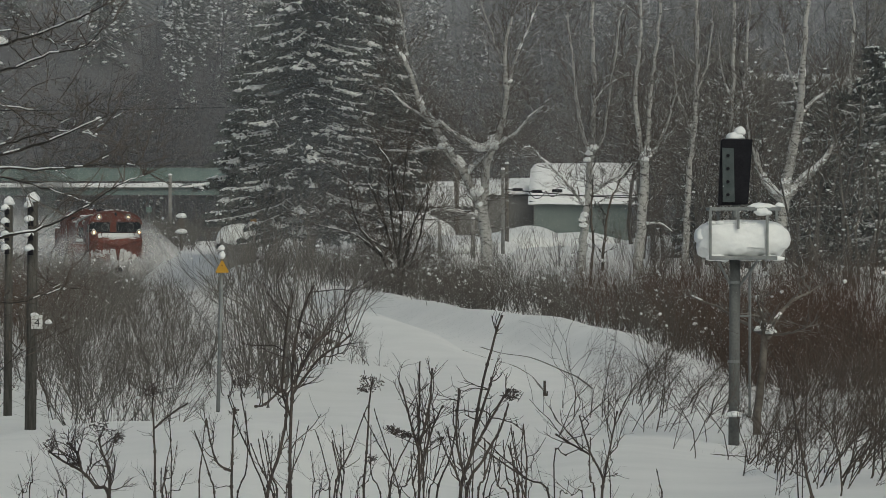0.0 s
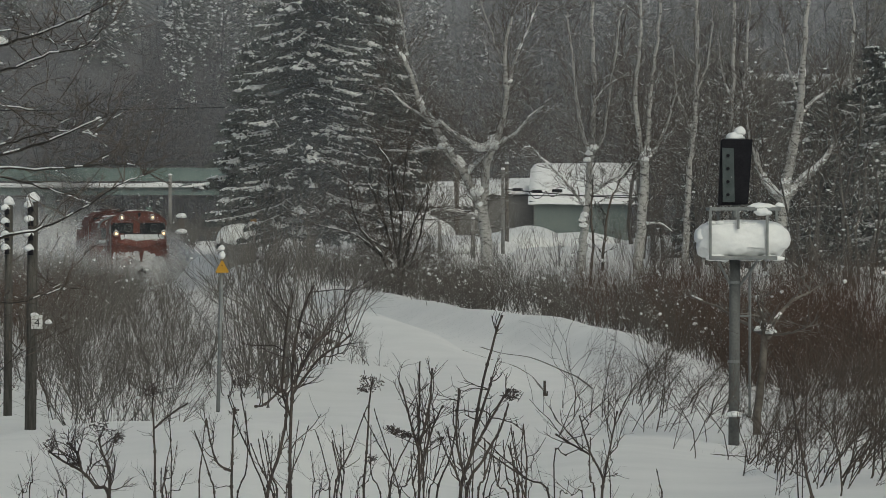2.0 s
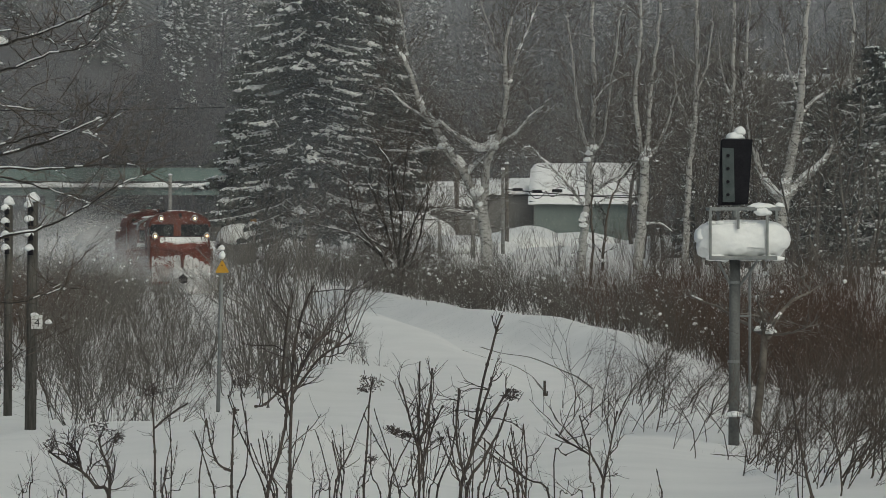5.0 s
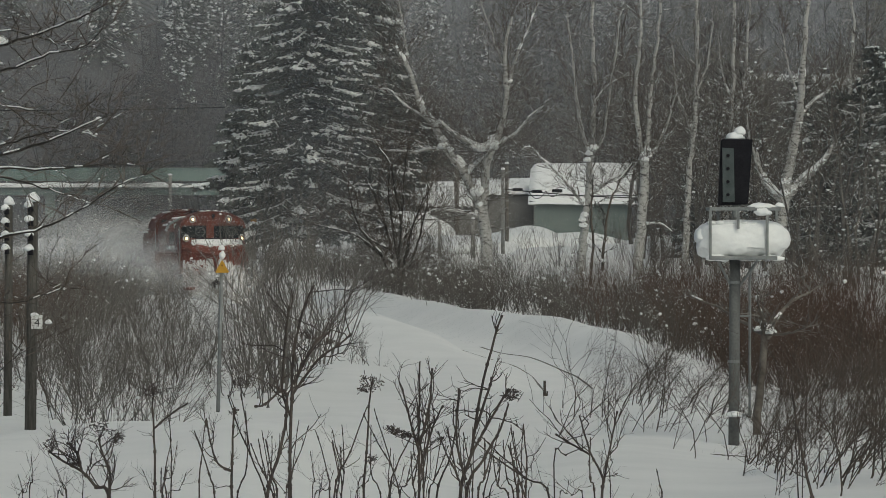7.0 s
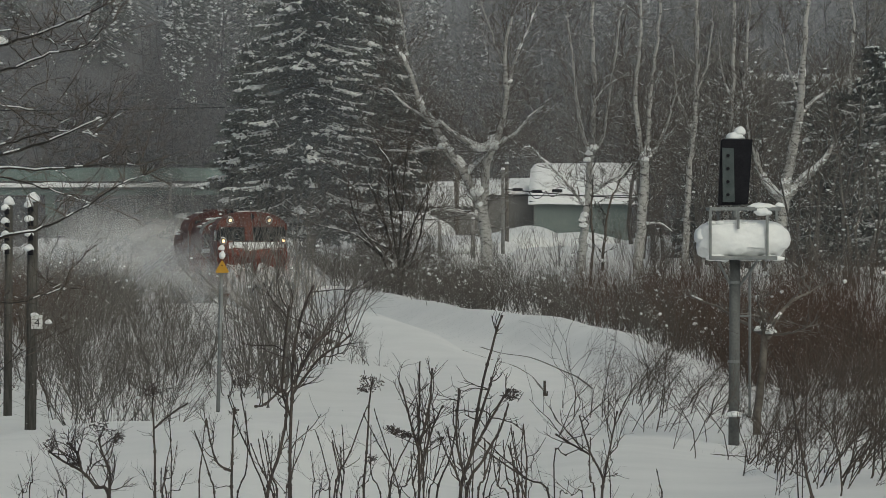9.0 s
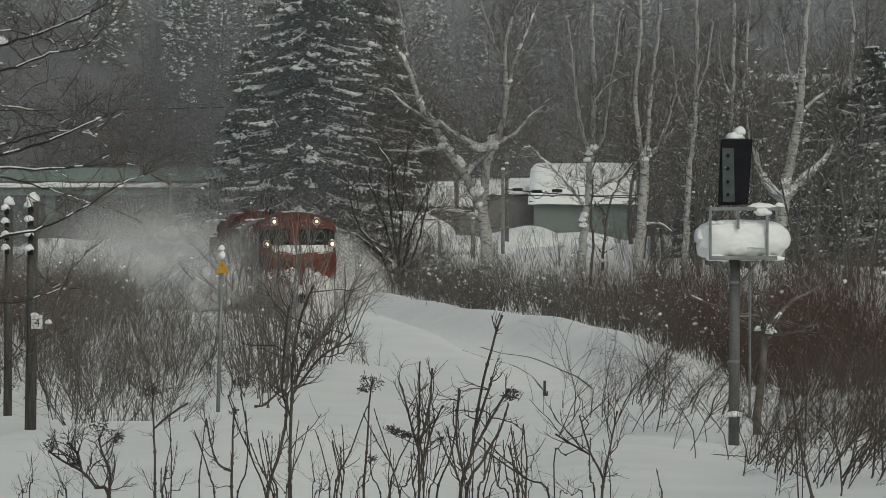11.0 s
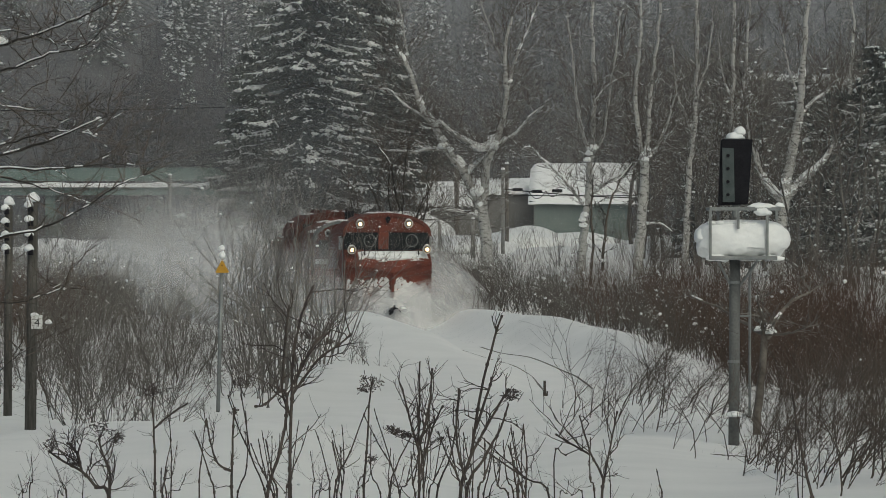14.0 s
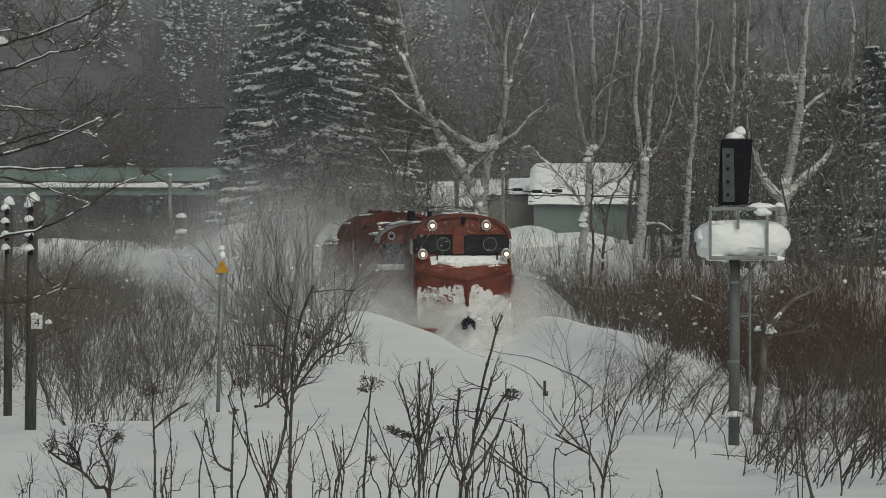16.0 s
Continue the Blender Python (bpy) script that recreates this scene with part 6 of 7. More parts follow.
build_spruce(548, 206.0, 440, -270, 5.0, "tall dark spruce with snow clumps on its drooping boughs", 201, 0.75, 1.0, 2.6)
build_spruce(640, 214.0, 440, -180, 3.4, "dark spruce with little snow beside a taller one", 202, 0.35, 1.0, 4.4)
build_spruce(446, 216.0, 440, 66, 2.4, "smaller spruce with drooping snowy boughs", 203, 0.6, 0.6, 4.2)
build_spruce(1550, 205.0, 560, 60, 3.4, "spruce bowed under heavy snow", 204, 0.7)
build_spruce(1478, 205.0, 500, 130, 2.6, "dark spruce loaded with snow", 205, 0.5)
build_spruce(1258, 215.0, 460, 190, 2.3, "young spruce loaded with snow behind the birches", 206, 0.7, 0.7)
build_spruce(1330, 225.0, 460, 160, 2.6, "snowy spruce in the thicket", 207, 0.5, 0.7)
build_spruce(1420, 235.0, 460, 120, 2.8, "snowy spruce behind an old birch", 208, 0.5, 0.8)
build_spruce(1590, 200.0, 500, 40, 3.2, "dark spruce at the edge of the wood", 209, 0.5)
build_spruce(720, 255.0, 440, 150, 2.6, "dark spruce behind the birches", 210, 0.25, 1.0, 6.0)


# ---- woods on the hillside ----
def far_tree(rng, height, kind):
    """Rows of a far tree: stout ones first, then its fine twigs."""
    rows, fine = [], []
    if kind == "fir":
        rows.append((0, 0, 0, 0, 0, height, 0.14, 0.02))
        for i in range(int(height * 18)):
            f = rng.uniform(0.1, 1)
            a = rng.uniform(0, 2 * math.pi)
            r = height * 0.2 * (1 - f) + 0.15
            z = f * height
            tip = (math.cos(a) * r, math.sin(a) * r, z - r * 0.45)
            fine.append((0, 0, z, *tip, 0.08, 0.02))
            fine.append((tip[0] * 0.5, tip[1] * 0.5, z - r * 0.2, tip[0] * 1.05 - tip[1] * 0.3, tip[1] * 1.05 + tip[0] * 0.3, z - r * 0.55, 0.06, 0.02))
        return np.array(rows), np.array(fine)
    if kind == "tall":
        twigs(rng, (0, 0, 0), (rng.normal(0, 0.03), rng.normal(0, 0.03), 1), height, 0.095, 0, rows, parts=6, thin=0.15, up=0.6)
        trunk = list(rows)
        for i in range(46):
            f = rng.uniform(0.25, 0.99)
            n = min(5, int(f * 6))
            u = f * 6 - n
            p = np.array(trunk[n][0:3]) * (1 - u) + np.array(trunk[n][3:6]) * u
            a = rng.uniform(0, 2 * math.pi)
            d = np.array((math.cos(a), math.sin(a), rng.uniform(0.4, 1.2)))
            d /= np.linalg.norm(d)
            twigs(rng, p, d, height * 0.19 * (1.25 - f * 0.8), 0.026, 1, fine, 0.8, 0.2, 7, 3, 0.45)
        return np.array(rows), np.array(fine)
    twigs(rng, (0, 0, 0), (rng.normal(0, 0.05), rng.normal(0, 0.05), 1), height, height * 0.010, 0, rows, parts=6, thin=0.2, up=0.5)
    trunk = list(rows)
    for i in range(20 if kind == "bare" else 34):
        f = rng.uniform(0.22, 0.99)
        n = min(5, int(f * 6))
        u = f * 6 - n
        p = np.array(trunk[n][0:3]) * (1 - u) + np.array(trunk[n][3:6]) * u
        a = rng.uniform(0, 2 * math.pi)
        rise = rng.uniform(0.5, 1.3) if kind == "bare" else rng.uniform(-0.1, 0.4)
        d = np.array((math.cos(a), math.sin(a), rise))
        d /= np.linalg.norm(d)
        size = height * (0.27 if kind == "bare" else 0.17) * (1.2 - f * 0.8)
        twigs(rng, p, d, size, 0.034, 1, fine, 0.7, 0.2, 6, 3, 0.4)
    return np.array(rows), np.array(fine)


def place_rows(t, x, y, z, s, a):
    c, n = math.cos(a), math.sin(a)
    o = t.copy()
    for k in (0, 3):
        o[:, k], o[:, k + 1] = (t[:, k] * c - t[:, k + 1] * n) * s + x, (t[:, k] * n + t[:, k + 1] * c) * s + y
        o[:, k + 2] = t[:, k + 2] * s + z
    o[:, 6:8] *= s
    return o


def plant(rng, kinds, places, wood_mat, name, label, snow_share, grow=(0.75, 1.35), wide=1.5, puffs=0, puff_size=1.0):
    wood, fine, white, puff = [], [], [], []
    for x, y in places:
        t, f = kinds[rng.integers(len(kinds))]
        a, s, z = rng.uniform(0, 6.28), rng.uniform(*grow), gz(x, y) - 0.3
        wood.append(place_rows(t, x, y, z, s, a))
        o = place_rows(f, x, y, z, s, a)
        fine.append(o)
        share = snow_share * rng.uniform(0.4, 1.6)
        if puffs:       # cushions of snow on the boughs
            puff.append(o[rng.choice(len(o), int(puffs * rng.uniform(0.3, 1.6))), 3:6])
        if share:
            white.append(shorten(snow_on(o, rng, min(share * 1.6, 0.9), 0.7, 0.004, 0.93), rng, 0.12, 0.35, 0.75))
            white.append(shorten(snow_on(wood[-1], rng, share, 0.6, 0.0, 0.97), rng, 0.1, 0.3, 0.6))
    tagged(sticks(name, np.concatenate(wood), wood_mat, sides=4), label, "woodland", kind="stuff")
    tagged(ribbons("woodland_twigs", np.concatenate(fine), wood_mat, rng, wide), "fine bare twigs of the woodland", "woodland", kind="stuff")
    if puffs:
        puff = np.concatenate(puff)
        s = rng.uniform(0.06, 0.18, (len(puff), 1)) * np.array([[1.6, 1.4, 0.75]]) * puff_size
        tagged(grains("woodland_snow_cushions", puff, s, SNOW_CLUMP, None, "oct", rng, True), "cushions of snow on the woodland branches", "snow", kind="stuff")
    if snow_share:
        tagged(ribbons("woodland_snow", np.concatenate(white), SNOW_CLUMP, rng, wide), "snow lining the branches of the woodland", "snow", kind="stuff")


def build_woods():
    rng = np.random.default_rng(300)
    bare = [far_tree(rng, 11.0, "bare") for i in range(7)]
    larch = [far_tree(rng, 12.0, "larch") for i in range(5)]
    fir = [far_tree(rng, 11.0, "fir") for i in range(4)]
    spots = [(rng.uniform(-0.125, 0.125), 335 + 250 * rng.uniform() ** 1.3) for i in range(500)]
    plant(rng, bare, [(u * y, y) for u, y in spots if u > -0.04 or y > 420], FAR_TWIG, "hillside_wood", "bare grey woodland on the snowy hillside", 0.30)
    spots = [(rng.uniform(-0.125, 0.125), 350 + 230 * rng.uniform()) for i in range(150)]
    plant(rng, fir, [(u * y, y) for u, y in spots], NEEDLE, "hillside_conifers", "dark conifers scattered through the hillside woodland", 0.28, puffs=22)
    spots = [(rng.uniform(-0.125, 0.125), rng.uniform(388, 430)) for i in range(230)]
    plant(rng, fir, [(u * y, y) for u, y in spots], NEEDLE, "upper_conifers", "frosted conifers high on the hillside", 0.5, (0.6, 1.1), puffs=70)
    spots = [(rng.uniform(-0.094, -0.038) + rng.normal(0, 0.004), rng.uniform(335, 385)) for i in range(150)]
    spots = [(u, y) for u, y in spots if y < 345 + 40 * min(1.0, max(0.0, (u + 0.094) / 0.03))]
    spots += [(rng.uniform(-0.035, 0.118), rng.uniform(350, 386)) for i in range(150)]
    plant(rng, larch, [(u * y, y) for u, y in spots], LARCH, "larch_plantation", "dark leafless larch plantation on the near slope", 0.0, (0.8, 1.15))
    spots = [(rng.uniform(0.045, 0.118), rng.uniform(205, 320)) for i in range(165)] + [(rng.uniform(-0.035, 0.05), rng.uniform(285, 325)) for i in range(60)]
    plant(rng, bare, [(u * y, y) for u, y in spots], BRUSH_TWIG, "thicket", "dense bare thicket of slim trees with snowy twigs", 0.12, (0.6, 1.25), 1.1)

    spots = [(rng.uniform(0.056, 0.116), rng.uniform(182, 214)) for i in range(48)]
    spots += [(rng.uniform(0.084, 0.112), rng.uniform(166, 182)) for i in range(12)]
    plant(rng, bare, [(u * y, y) for u, y in spots], BRUSH_TWIG, "snowy_thicket", "slim bare trees plastered with wet snow", 0.56, (0.45, 0.9), 1.0, 7, 0.4)
    tall = [far_tree(rng, 19.0, "tall") for i in range(5)]
    spots = [(rng.uniform(0.02, 0.118), rng.uniform(323, 350)) for i in range(74)] + [(rng.uniform(-0.035, 0.025), rng.uniform(323, 350)) for i in range(18)]
    plant(rng, tall, [(u * y, y) for u, y in spots], FAR_TWIG, "tall_wood", "tall bare trees with fine snowy twigs below the hill", 0.24, (0.75, 1.3), 1.15)


build_woods()

# snow-covered road ledge on the hillside
heap_rows = [(23.276 + i * 1.1, 318 + 0.2 * math.sin(i), 13.738 + 0.08 * math.sin(i * 1.3)) for i in range(22)]
bm = bmesh.new()
for i, (x, y, z) in enumerate(heap_rows):
    lump(bm, x, y, z, 0.9, 0.8, 0.42, i, 0.3, 2)
ledge = base("snow_fence", heap_rows[0][0], 318, gz(heap_rows[0][0], 318), "long snow-topped fence on the hillside", "fence")
for v in bm.verts:
    v.co -= Vector((heap_rows[0][0], 318, gz(heap_rows[0][0], 318)))
part("fence_snow", bm, SNOW_CLUMP, ledge, "", True)
bm = bmesh.new()
h0 = 13.738 - gz(heap_rows[0][0], 318)
box(bm, -0.6, 24, 0.1, 0.3, h0 - 1.0, h0 + 0.05)
part("boards", bm, WALL_BROWN, ledge)
for i in range(9):
    bm = bmesh.new()
    box(bm, i * 3 - 0.1, i * 3 + 0.1, 0.3, 0.5, -0.5, h0, 0.01)
    part("post", bm, WALL_BROWN, ledge)


# ---- translucent sheets standing in for snowfall haze, to lighten what lies behind ----
for y, drop, haze_mat in ((286.0, 60.0, VEIL), (399.0, 90.0, FAR_VEIL)):
    ob = sheet("haze_sheet", lambda u, v: ((u - 0.5) * y * 0.5, y + 3 * math.sin(u * 9 + y), gz((u - 0.5) * y * 0.5, y) + v * drop), 24, 4, haze_mat)
    tagged(ob, "thin grey sheet standing in for snowfall haze before the hillside", "snowfall", kind="stuff")
# two faint sheets across the whole view, added to lift the darks
ob = sheet("haze_sheet", lambda u, v: ((u - 0.5) * 60, 118.5 + 0.3 * math.sin(u * 9), gz((u - 0.5) * 60, 118.5) + v * 30), 24, 4, THIN_VEIL)
tagged(ob, "very thin haze sheet across the line, added to lighten the darks behind", "snowfall", kind="stuff")
ob = sheet("haze_sheet", lambda u, v: ((u - 0.5) * 80, 168 + 0.5 * math.sin(u * 11), gz((u - 0.5) * 80, 168) + v * 30), 24, 4, MID_VEIL)
tagged(ob, "thin haze sheet before the trees, added to lighten the darks behind", "snowfall", kind="stuff")
# added sheet over the spruces only, to lighten their dark needles
ob = sheet("haze_sheet", lambda u, v: (-11.5 + 12.0 * u, 198 + 1.5 * math.sin(u * 7), 1.0 + v * 16), 24, 4, SOFT_VEIL)
tagged(ob, "soft-edged haze sheet added to lighten the dark spruces", "snowfall", kind="stuff")

# ---- shrubs and brush ----
def shrub_thing(name, seed, stems, height, spread, fine, mat, label, group, r=0.010, clumps=2, kids=4, lean=0.0, fork=0.5, up=0.35, wob=0.2):
    rng = np.random.default_rng(seed)
    thing = base(name, 0, -200, 0, label, "shrub", group)
    every = []
    for i in range(stems):
        rows = []
        a = 2 * math.pi * (i + rng.uniform(0, 0.8)) / stems
        d = np.array((math.cos(a) * spread * rng.uniform(0.2, 1.2), math.sin(a) * spread * rng.uniform(0.2, 1.2), 1.0))
        d[0] += lean * rng.uniform(0.6, 1.5)
        d /= np.linalg.norm(d)
        p = (math.cos(a) * 0.22 * rng.uniform(), math.sin(a) * 0.22 * rng.uniform(), -0.25)
        twigs(rng, p, d, height * rng.uniform(0.6, 1.1), r * rng.uniform(0.7, 1.2), fine, rows, fork, up if not lean else 0.1, kids, 5, 0.4, wob)
        sticks("stem", rows, mat, thing)
        every += rows
    tagged(sticks("twig_snow", shorten(snow_on(every, rng, 0.05 if clumps else 0.02, 0.9, 0.003, 0.75), rng, 0.2, 0.5, 0.8), SNOW_CLUMP, thing), kind="stuff")
    top = np.array(every)[:, 3:6]
    for q in top[rng.choice(len(top), clumps)] if clumps else ():
        if q[2] > 0.3:
            bm = bmesh.new()
            lump(bm, *q, 0.035, 0.035, 0.03, seed + q[2], 0.35, 2)
            part("caught_snow", bm, SNOW_CLUMP, thing, "", True)
    return thing


def scatter(makers, places, rng, grow=(0.8, 1.2), turn=180):
    """Stands copies of the given shrubs at places; the first of each kind is moved into place itself."""
    used = set()
    for x, y in places:
        i = int(rng.integers(len(makers)))
        m = pose(x, y, gz(x, y) - 0.05, 0, 0, rng.uniform(-turn, turn))
        if i in used:
            ob = copy_thing(makers[i], m)
        else:
            ob = makers[i]
            ob.matrix_world = m
            used.add(i)
        s = rng.uniform(*grow)
        ob.scale = (s, s, s)
    for i, t in enumerate(makers):
        if i not in used:
            x, y = places[0]
            t.matrix_world = pose(x + 0.4 * i, y + 1, gz(x + 0.4 * i, y + 1))


def build_brush():
    rng = np.random.default_rng(400)
    # left of the track: grey-brown willow scrub
    kinds = [shrub_thing("willow_shrub", 410 + i, 4 + i % 3, 2.0, 0.50, 2, PALE_TWIG if i % 4 else TWIG, "bare grey-brown willow shrub standing in snow", "willow scrub", 0.0105, 1 if i == 2 else 0, 5, 0.0, 0.8, 0.26, 0.19) for i in range(8)]
    kinds += [shrub_thing("willow_shrub", 420 + i, 2 + i % 2, 2.5, 0.38, 2, PALE_TWIG if i else TWIG, "stout bare willow stems forking above the snow", "willow scrub", 0.017, 0, 5, 0.0, 0.7, 0.2, 0.22) for i in range(3)]
    places = []
    while len(places) < 84:
        y = rng.uniform(56, 92) if len(places) < 62 else rng.uniform(88, 135)
        c = -rng.uniform(2.6, 16)
        x = track_x(y) + c
        u = x / y
        px = 784 + 7459 * u
        if -60 < px < 440 + 40 * rng.normal() and not (330 < px < 445 and y < 74) and not (px < 110 and y < 76) and not (px < 150 and y > 92):
            places.append((x, y))
    scatter(kinds, places, rng, (0.45, 1.1))
    # taller bushes at the edge of the open snow
    kinds = [shrub_thing("hazel_bush", 430 + i, 7, 3.9, 0.42, 2, HAZEL, "tall bare bush of upright grey stems", "tall bushes", 0.019, 2, 3) for i in range(3)]
    kinds += [shrub_thing("hazel_bush", 435 + i, 8, 3.8, 0.55, 2, HAZEL, "tall bare bush of many slender stems fanning out of the snow", "tall bushes", 0.021, 2, 3, 0.0, 0.5, 0.25) for i in range(3)]
    places = [(-3.62, 86), (-3.426, 90), (-4.381, 95), (-3.204, 100), (-2.757, 106), (-3.302, 94), (-2.838, 98),
              (-3.282, 80), (-3.122, 82), (-3.964, 84)]
    scatter(kinds, places, rng, (0.8, 1.12))
    kinds = [shrub_thing("small_bush", 440, 3, 1.1, 0.45, 2, PALE_TWIG, "small thin bush poking from the snow", "small bushes", 0.009, 0)]
    scatter(kinds, [(-1.892, 98), (-1.521, 97), (-2.131, 100)], rng, (0.8, 1.1))
    # right of the track, near the signal: dark stems that all lean the same way
    tell = ("dark bare shrub leaning out of the snow", "leaning shrubs")
    kinds = [shrub_thing("leaning_shrub", 450 + i, 1 + i % 3, 1.75, 0.22, 2, TWIG, *tell, 0.0105 if i % 2 else 0.0135, 0, 6, 0.55, 0.7) for i in range(7)]
    places = [(2.405, 69), (2.434, 67), (2.548, 66), (2.871, 64.5), (3.171, 67), (3.286, 64.5), (3.481, 70), (3.934, 73),
              (3.148, 57), (3.158, 52), (3.923, 62), (4.742, 74), (3.721, 54), (3.209, 45), (3.503, 46), (3.169, 76),
              (3.618, 78), (4.34, 76), (4.305, 72), (2.143, 74), (2.177, 70)]
    for i in range(7):
        y = rng.uniform(62, 80)
        px = rng.uniform(1010, 1260)
        places.append(((px - 784) / 7459 * y, y))
    for i in range(26):
        y = rng.uniform(42, 62)
        px = rng.uniform(1300, 1610)
        places.append(((px - 784) / 7459 * y, y))
    for i in range(44):
        y = rng.uniform(58, 90)
        px = rng.uniform(1310, 1610)
        places.append(((px - 784) / 7459 * y, y))
    for i in range(22):
        y = rng.uniform(36, 46)
        px = rng.uniform(1375, 1630)
        places.append(((px - 784) / 7459 * y, y))
    scatter(kinds, places, rng, (0.6, 1.1), 55)
    # bent stems that lie across the others
    kinds = [shrub_thing("bent_shrub", 470 + i, 2, 1.6, 0.3, 2, TWIG, "dark bare shrub bent low over the snow", "leaning shrubs", 0.013, 0, 4, 1.7, 0.6) for i in range(3)]
    places = []
    for i in range(17):
        y = rng.uniform(43, 72)
        px = rng.uniform(1230, 1580)
        places.append(((px - 784) / 7459 * y, y))
    scatter(kinds, places, rng, (0.6, 1.1), 40)


build_brush()


def build_hedge(name, rng, places, height, mat, label, snow=0.1, stems=6, r=0.010, clump=0.25):
    """A long band of brush: nobody could count its stems."""
    temp = []
    for k in range(7):
        rows = []
        for i in range(stems):
            a = rng.uniform(0, 6.28)
            d = np.array((math.cos(a) * 0.35, math.sin(a) * 0.35, 1.0)) * 1.0
            d /= np.linalg.norm(d)
            twigs(rng, (rng.normal(0, 0.2), rng.normal(0, 0.2), -0.2), d, height * rng.uniform(0.6, 1.1), r, 2, rows, 0.6, 0.25, 3, 4, 0.5)
        temp.append(np.array(rows))
    wood, white, lumps, sizes = [], [], [], []
    for x, y in places:
        o = place_rows(temp[rng.integers(7)], x, y, gz(x, y), rng.uniform(0.7, 1.2), rng.uniform(0, 6.28))
        wood.append(o)
        white.append(shorten(snow_on(o, rng, snow, 0.9, 0.0, 0.85), rng, 0.15, 0.4))
        if rng.uniform() < clump:
            p = o[rng.integers(len(o))]
            if p[5] > gz(x, y) + 0.5:
                lumps.append(p[3:6])
                s = rng.uniform(0.025, 0.07)
                sizes.append((s, s, s * 0.8))
    wood = np.concatenate(wood)
    thick = wood[:, 6] > r * 0.55
    tagged(sticks(name, wood[thick], mat), label, "brush", kind="stuff")
    tagged(ribbons("brush_twigs", wood[~thick], mat, rng, 1.25), "fine twigs of the brush", "brush", kind="stuff")
    tagged(ribbons("brush_snow", np.concatenate(white), SNOW_CLUMP, rng, 1.3), "snow caught on the twigs of the brush", "snow", kind="stuff")
    if lumps:
        tagged(grains("brush_snow_clumps", np.array(lumps), np.array(sizes), SNOW_CLUMP, None, "ico", rng, True), "small lumps of snow caught in the brush", "snow", kind="stuff")


def hedges():
    rng = np.random.default_rng(500)
    places = []
    while len(places) < 420:
        y = rng.uniform(98, 190)
        x = track_x(y) + 3.1 + abs(rng.normal(0, 1)) * 2.6 + 0.25 * math.sin(y)
        if -0.045 < x / y < 0.075:
            places.append((x, y))
    build_hedge("brush", rng, places, 1.25, BRUSH_TWIG, "dense grey-brown brush along the track edge", 0.12, clump=0.5)
    places = []
    while len(places) < 210:
        y = rng.uniform(150, 205)
        x = track_x(y) + 4.5 + abs(rng.normal(0, 1)) * 5
        if -0.035 < x / y < 0.075:
            places.append((x, y))
    build_hedge("tall_brush", rng, places, 1.2, PALE_TWIG, "taller pale brush flecked with snow before the sheds", 0.14, 7, 0.008, 0.8)
    places = []
    while len(places) < 230:
        y = rng.uniform(84, 150)
        x = track_x(y) + 3.6 + abs(rng.normal(0, 1)) * 4.5
        if 0.052 + 0.012 * rng.normal() < x / y < 0.13:
            places.append((x, y))
    build_hedge("rust_brush", rng, places, 1.6, RUST_TWIG, "dense rust-brown brush beside the track", 0.03, 14, 0.007, 0.1)
    places = []
    while len(places) < 110:
        y = rng.uniform(105, 195)
        x = track_x(y) - 2.4 - abs(rng.normal(0, 1)) * 3.2
        px = 784 + 7459 * x / y
        if -40 < px < 310 and rng.uniform() > (px - 120) / 210:
            places.append((x, y))
    build_hedge("brush", rng, places, 1.0, PALE_TWIG, "low grey-brown brush on the near side of the track", 0.04, clump=0.2)
    places = []
    while len(places) < 64:
        y = rng.uniform(90, 126)
        px = rng.uniform(40, 345)
        x = (px - 784) / 7459 * y
        if x < track_x(y) - 3.4:
            places.append((x, y))
    build_hedge("brush", rng, places, 1.35, PALE_TWIG, "fine grey-brown brush between the willows", 0.05, 5, 0.008, 0.2)
    places = []
    while len(places) < 40:
        y = rng.uniform(122, 164)
        px = rng.uniform(100, 245)
        x = (px - 784) / 7459 * y
        if x < track_x(y) - 3.4:
            places.append((x, y))
    build_hedge("brush", rng, places, 1.95, PALE_TWIG, "tall grey-brown brush in the hollow beside the track", 0.05, 6, 0.011, 0.3)
    places = []
    while len(places) < 45:
        y = rng.uniform(150, 205)
        px = rng.uniform(90, 330)
        x = (px - 784) / 7459 * y
        if x < track_x(y) - 2.8:
            places.append((x, y))
    build_hedge("brush", rng, places, 1.35, PALE_TWIG, "grey-brown brush in the hollow beside the track", 0.05, 7, 0.009, 0.3)
    places = []
    while len(places) < 80:
        y = rng.uniform(172, 236)
        px = rng.uniform(-60, 135)
        x = (px - 784) / 7459 * y
        if x < track_x(y) - 3.2:
            places.append((x, y))
    build_hedge("undergrowth", rng, places, 1.7, PALE_TWIG, "pale brush on the snowy flat beyond the posts", 0.08, 6, 0.012, 0.3)
    places = []
    while len(places) < 190:
        y = rng.uniform(232, 292)
        px = rng.uniform(-60, 345)
        x = (px - 784) / 7459 * y
        if abs(x - track_x(y)) > 3.4:
            places.append((x, y))
    build_hedge("undergrowth", rng, places, 1.35, PALE_TWIG, "pale undergrowth along the foot of the bridge", 0.10, 6, 0.013, 0.4)
    places = [((rng.uniform(372, 500) - 784) / 7459 * y, y) for y in rng.uniform(186, 200, 30)] + [(-10.089, 196), (-9.385, 195), (-8.776, 196), (-9.475, 190), (-8.808, 191), (-8.331, 193), (-7.743, 190)]
    build_hedge("brush", rng, places, 1.0, BRUSH_TWIG, "low brush in front of a snowed-up box", 0.04, clump=0.2)
    places = []
    while len(places) < 56:
        y = rng.uniform(112, 150)
        px = rng.uniform(-40, 150)
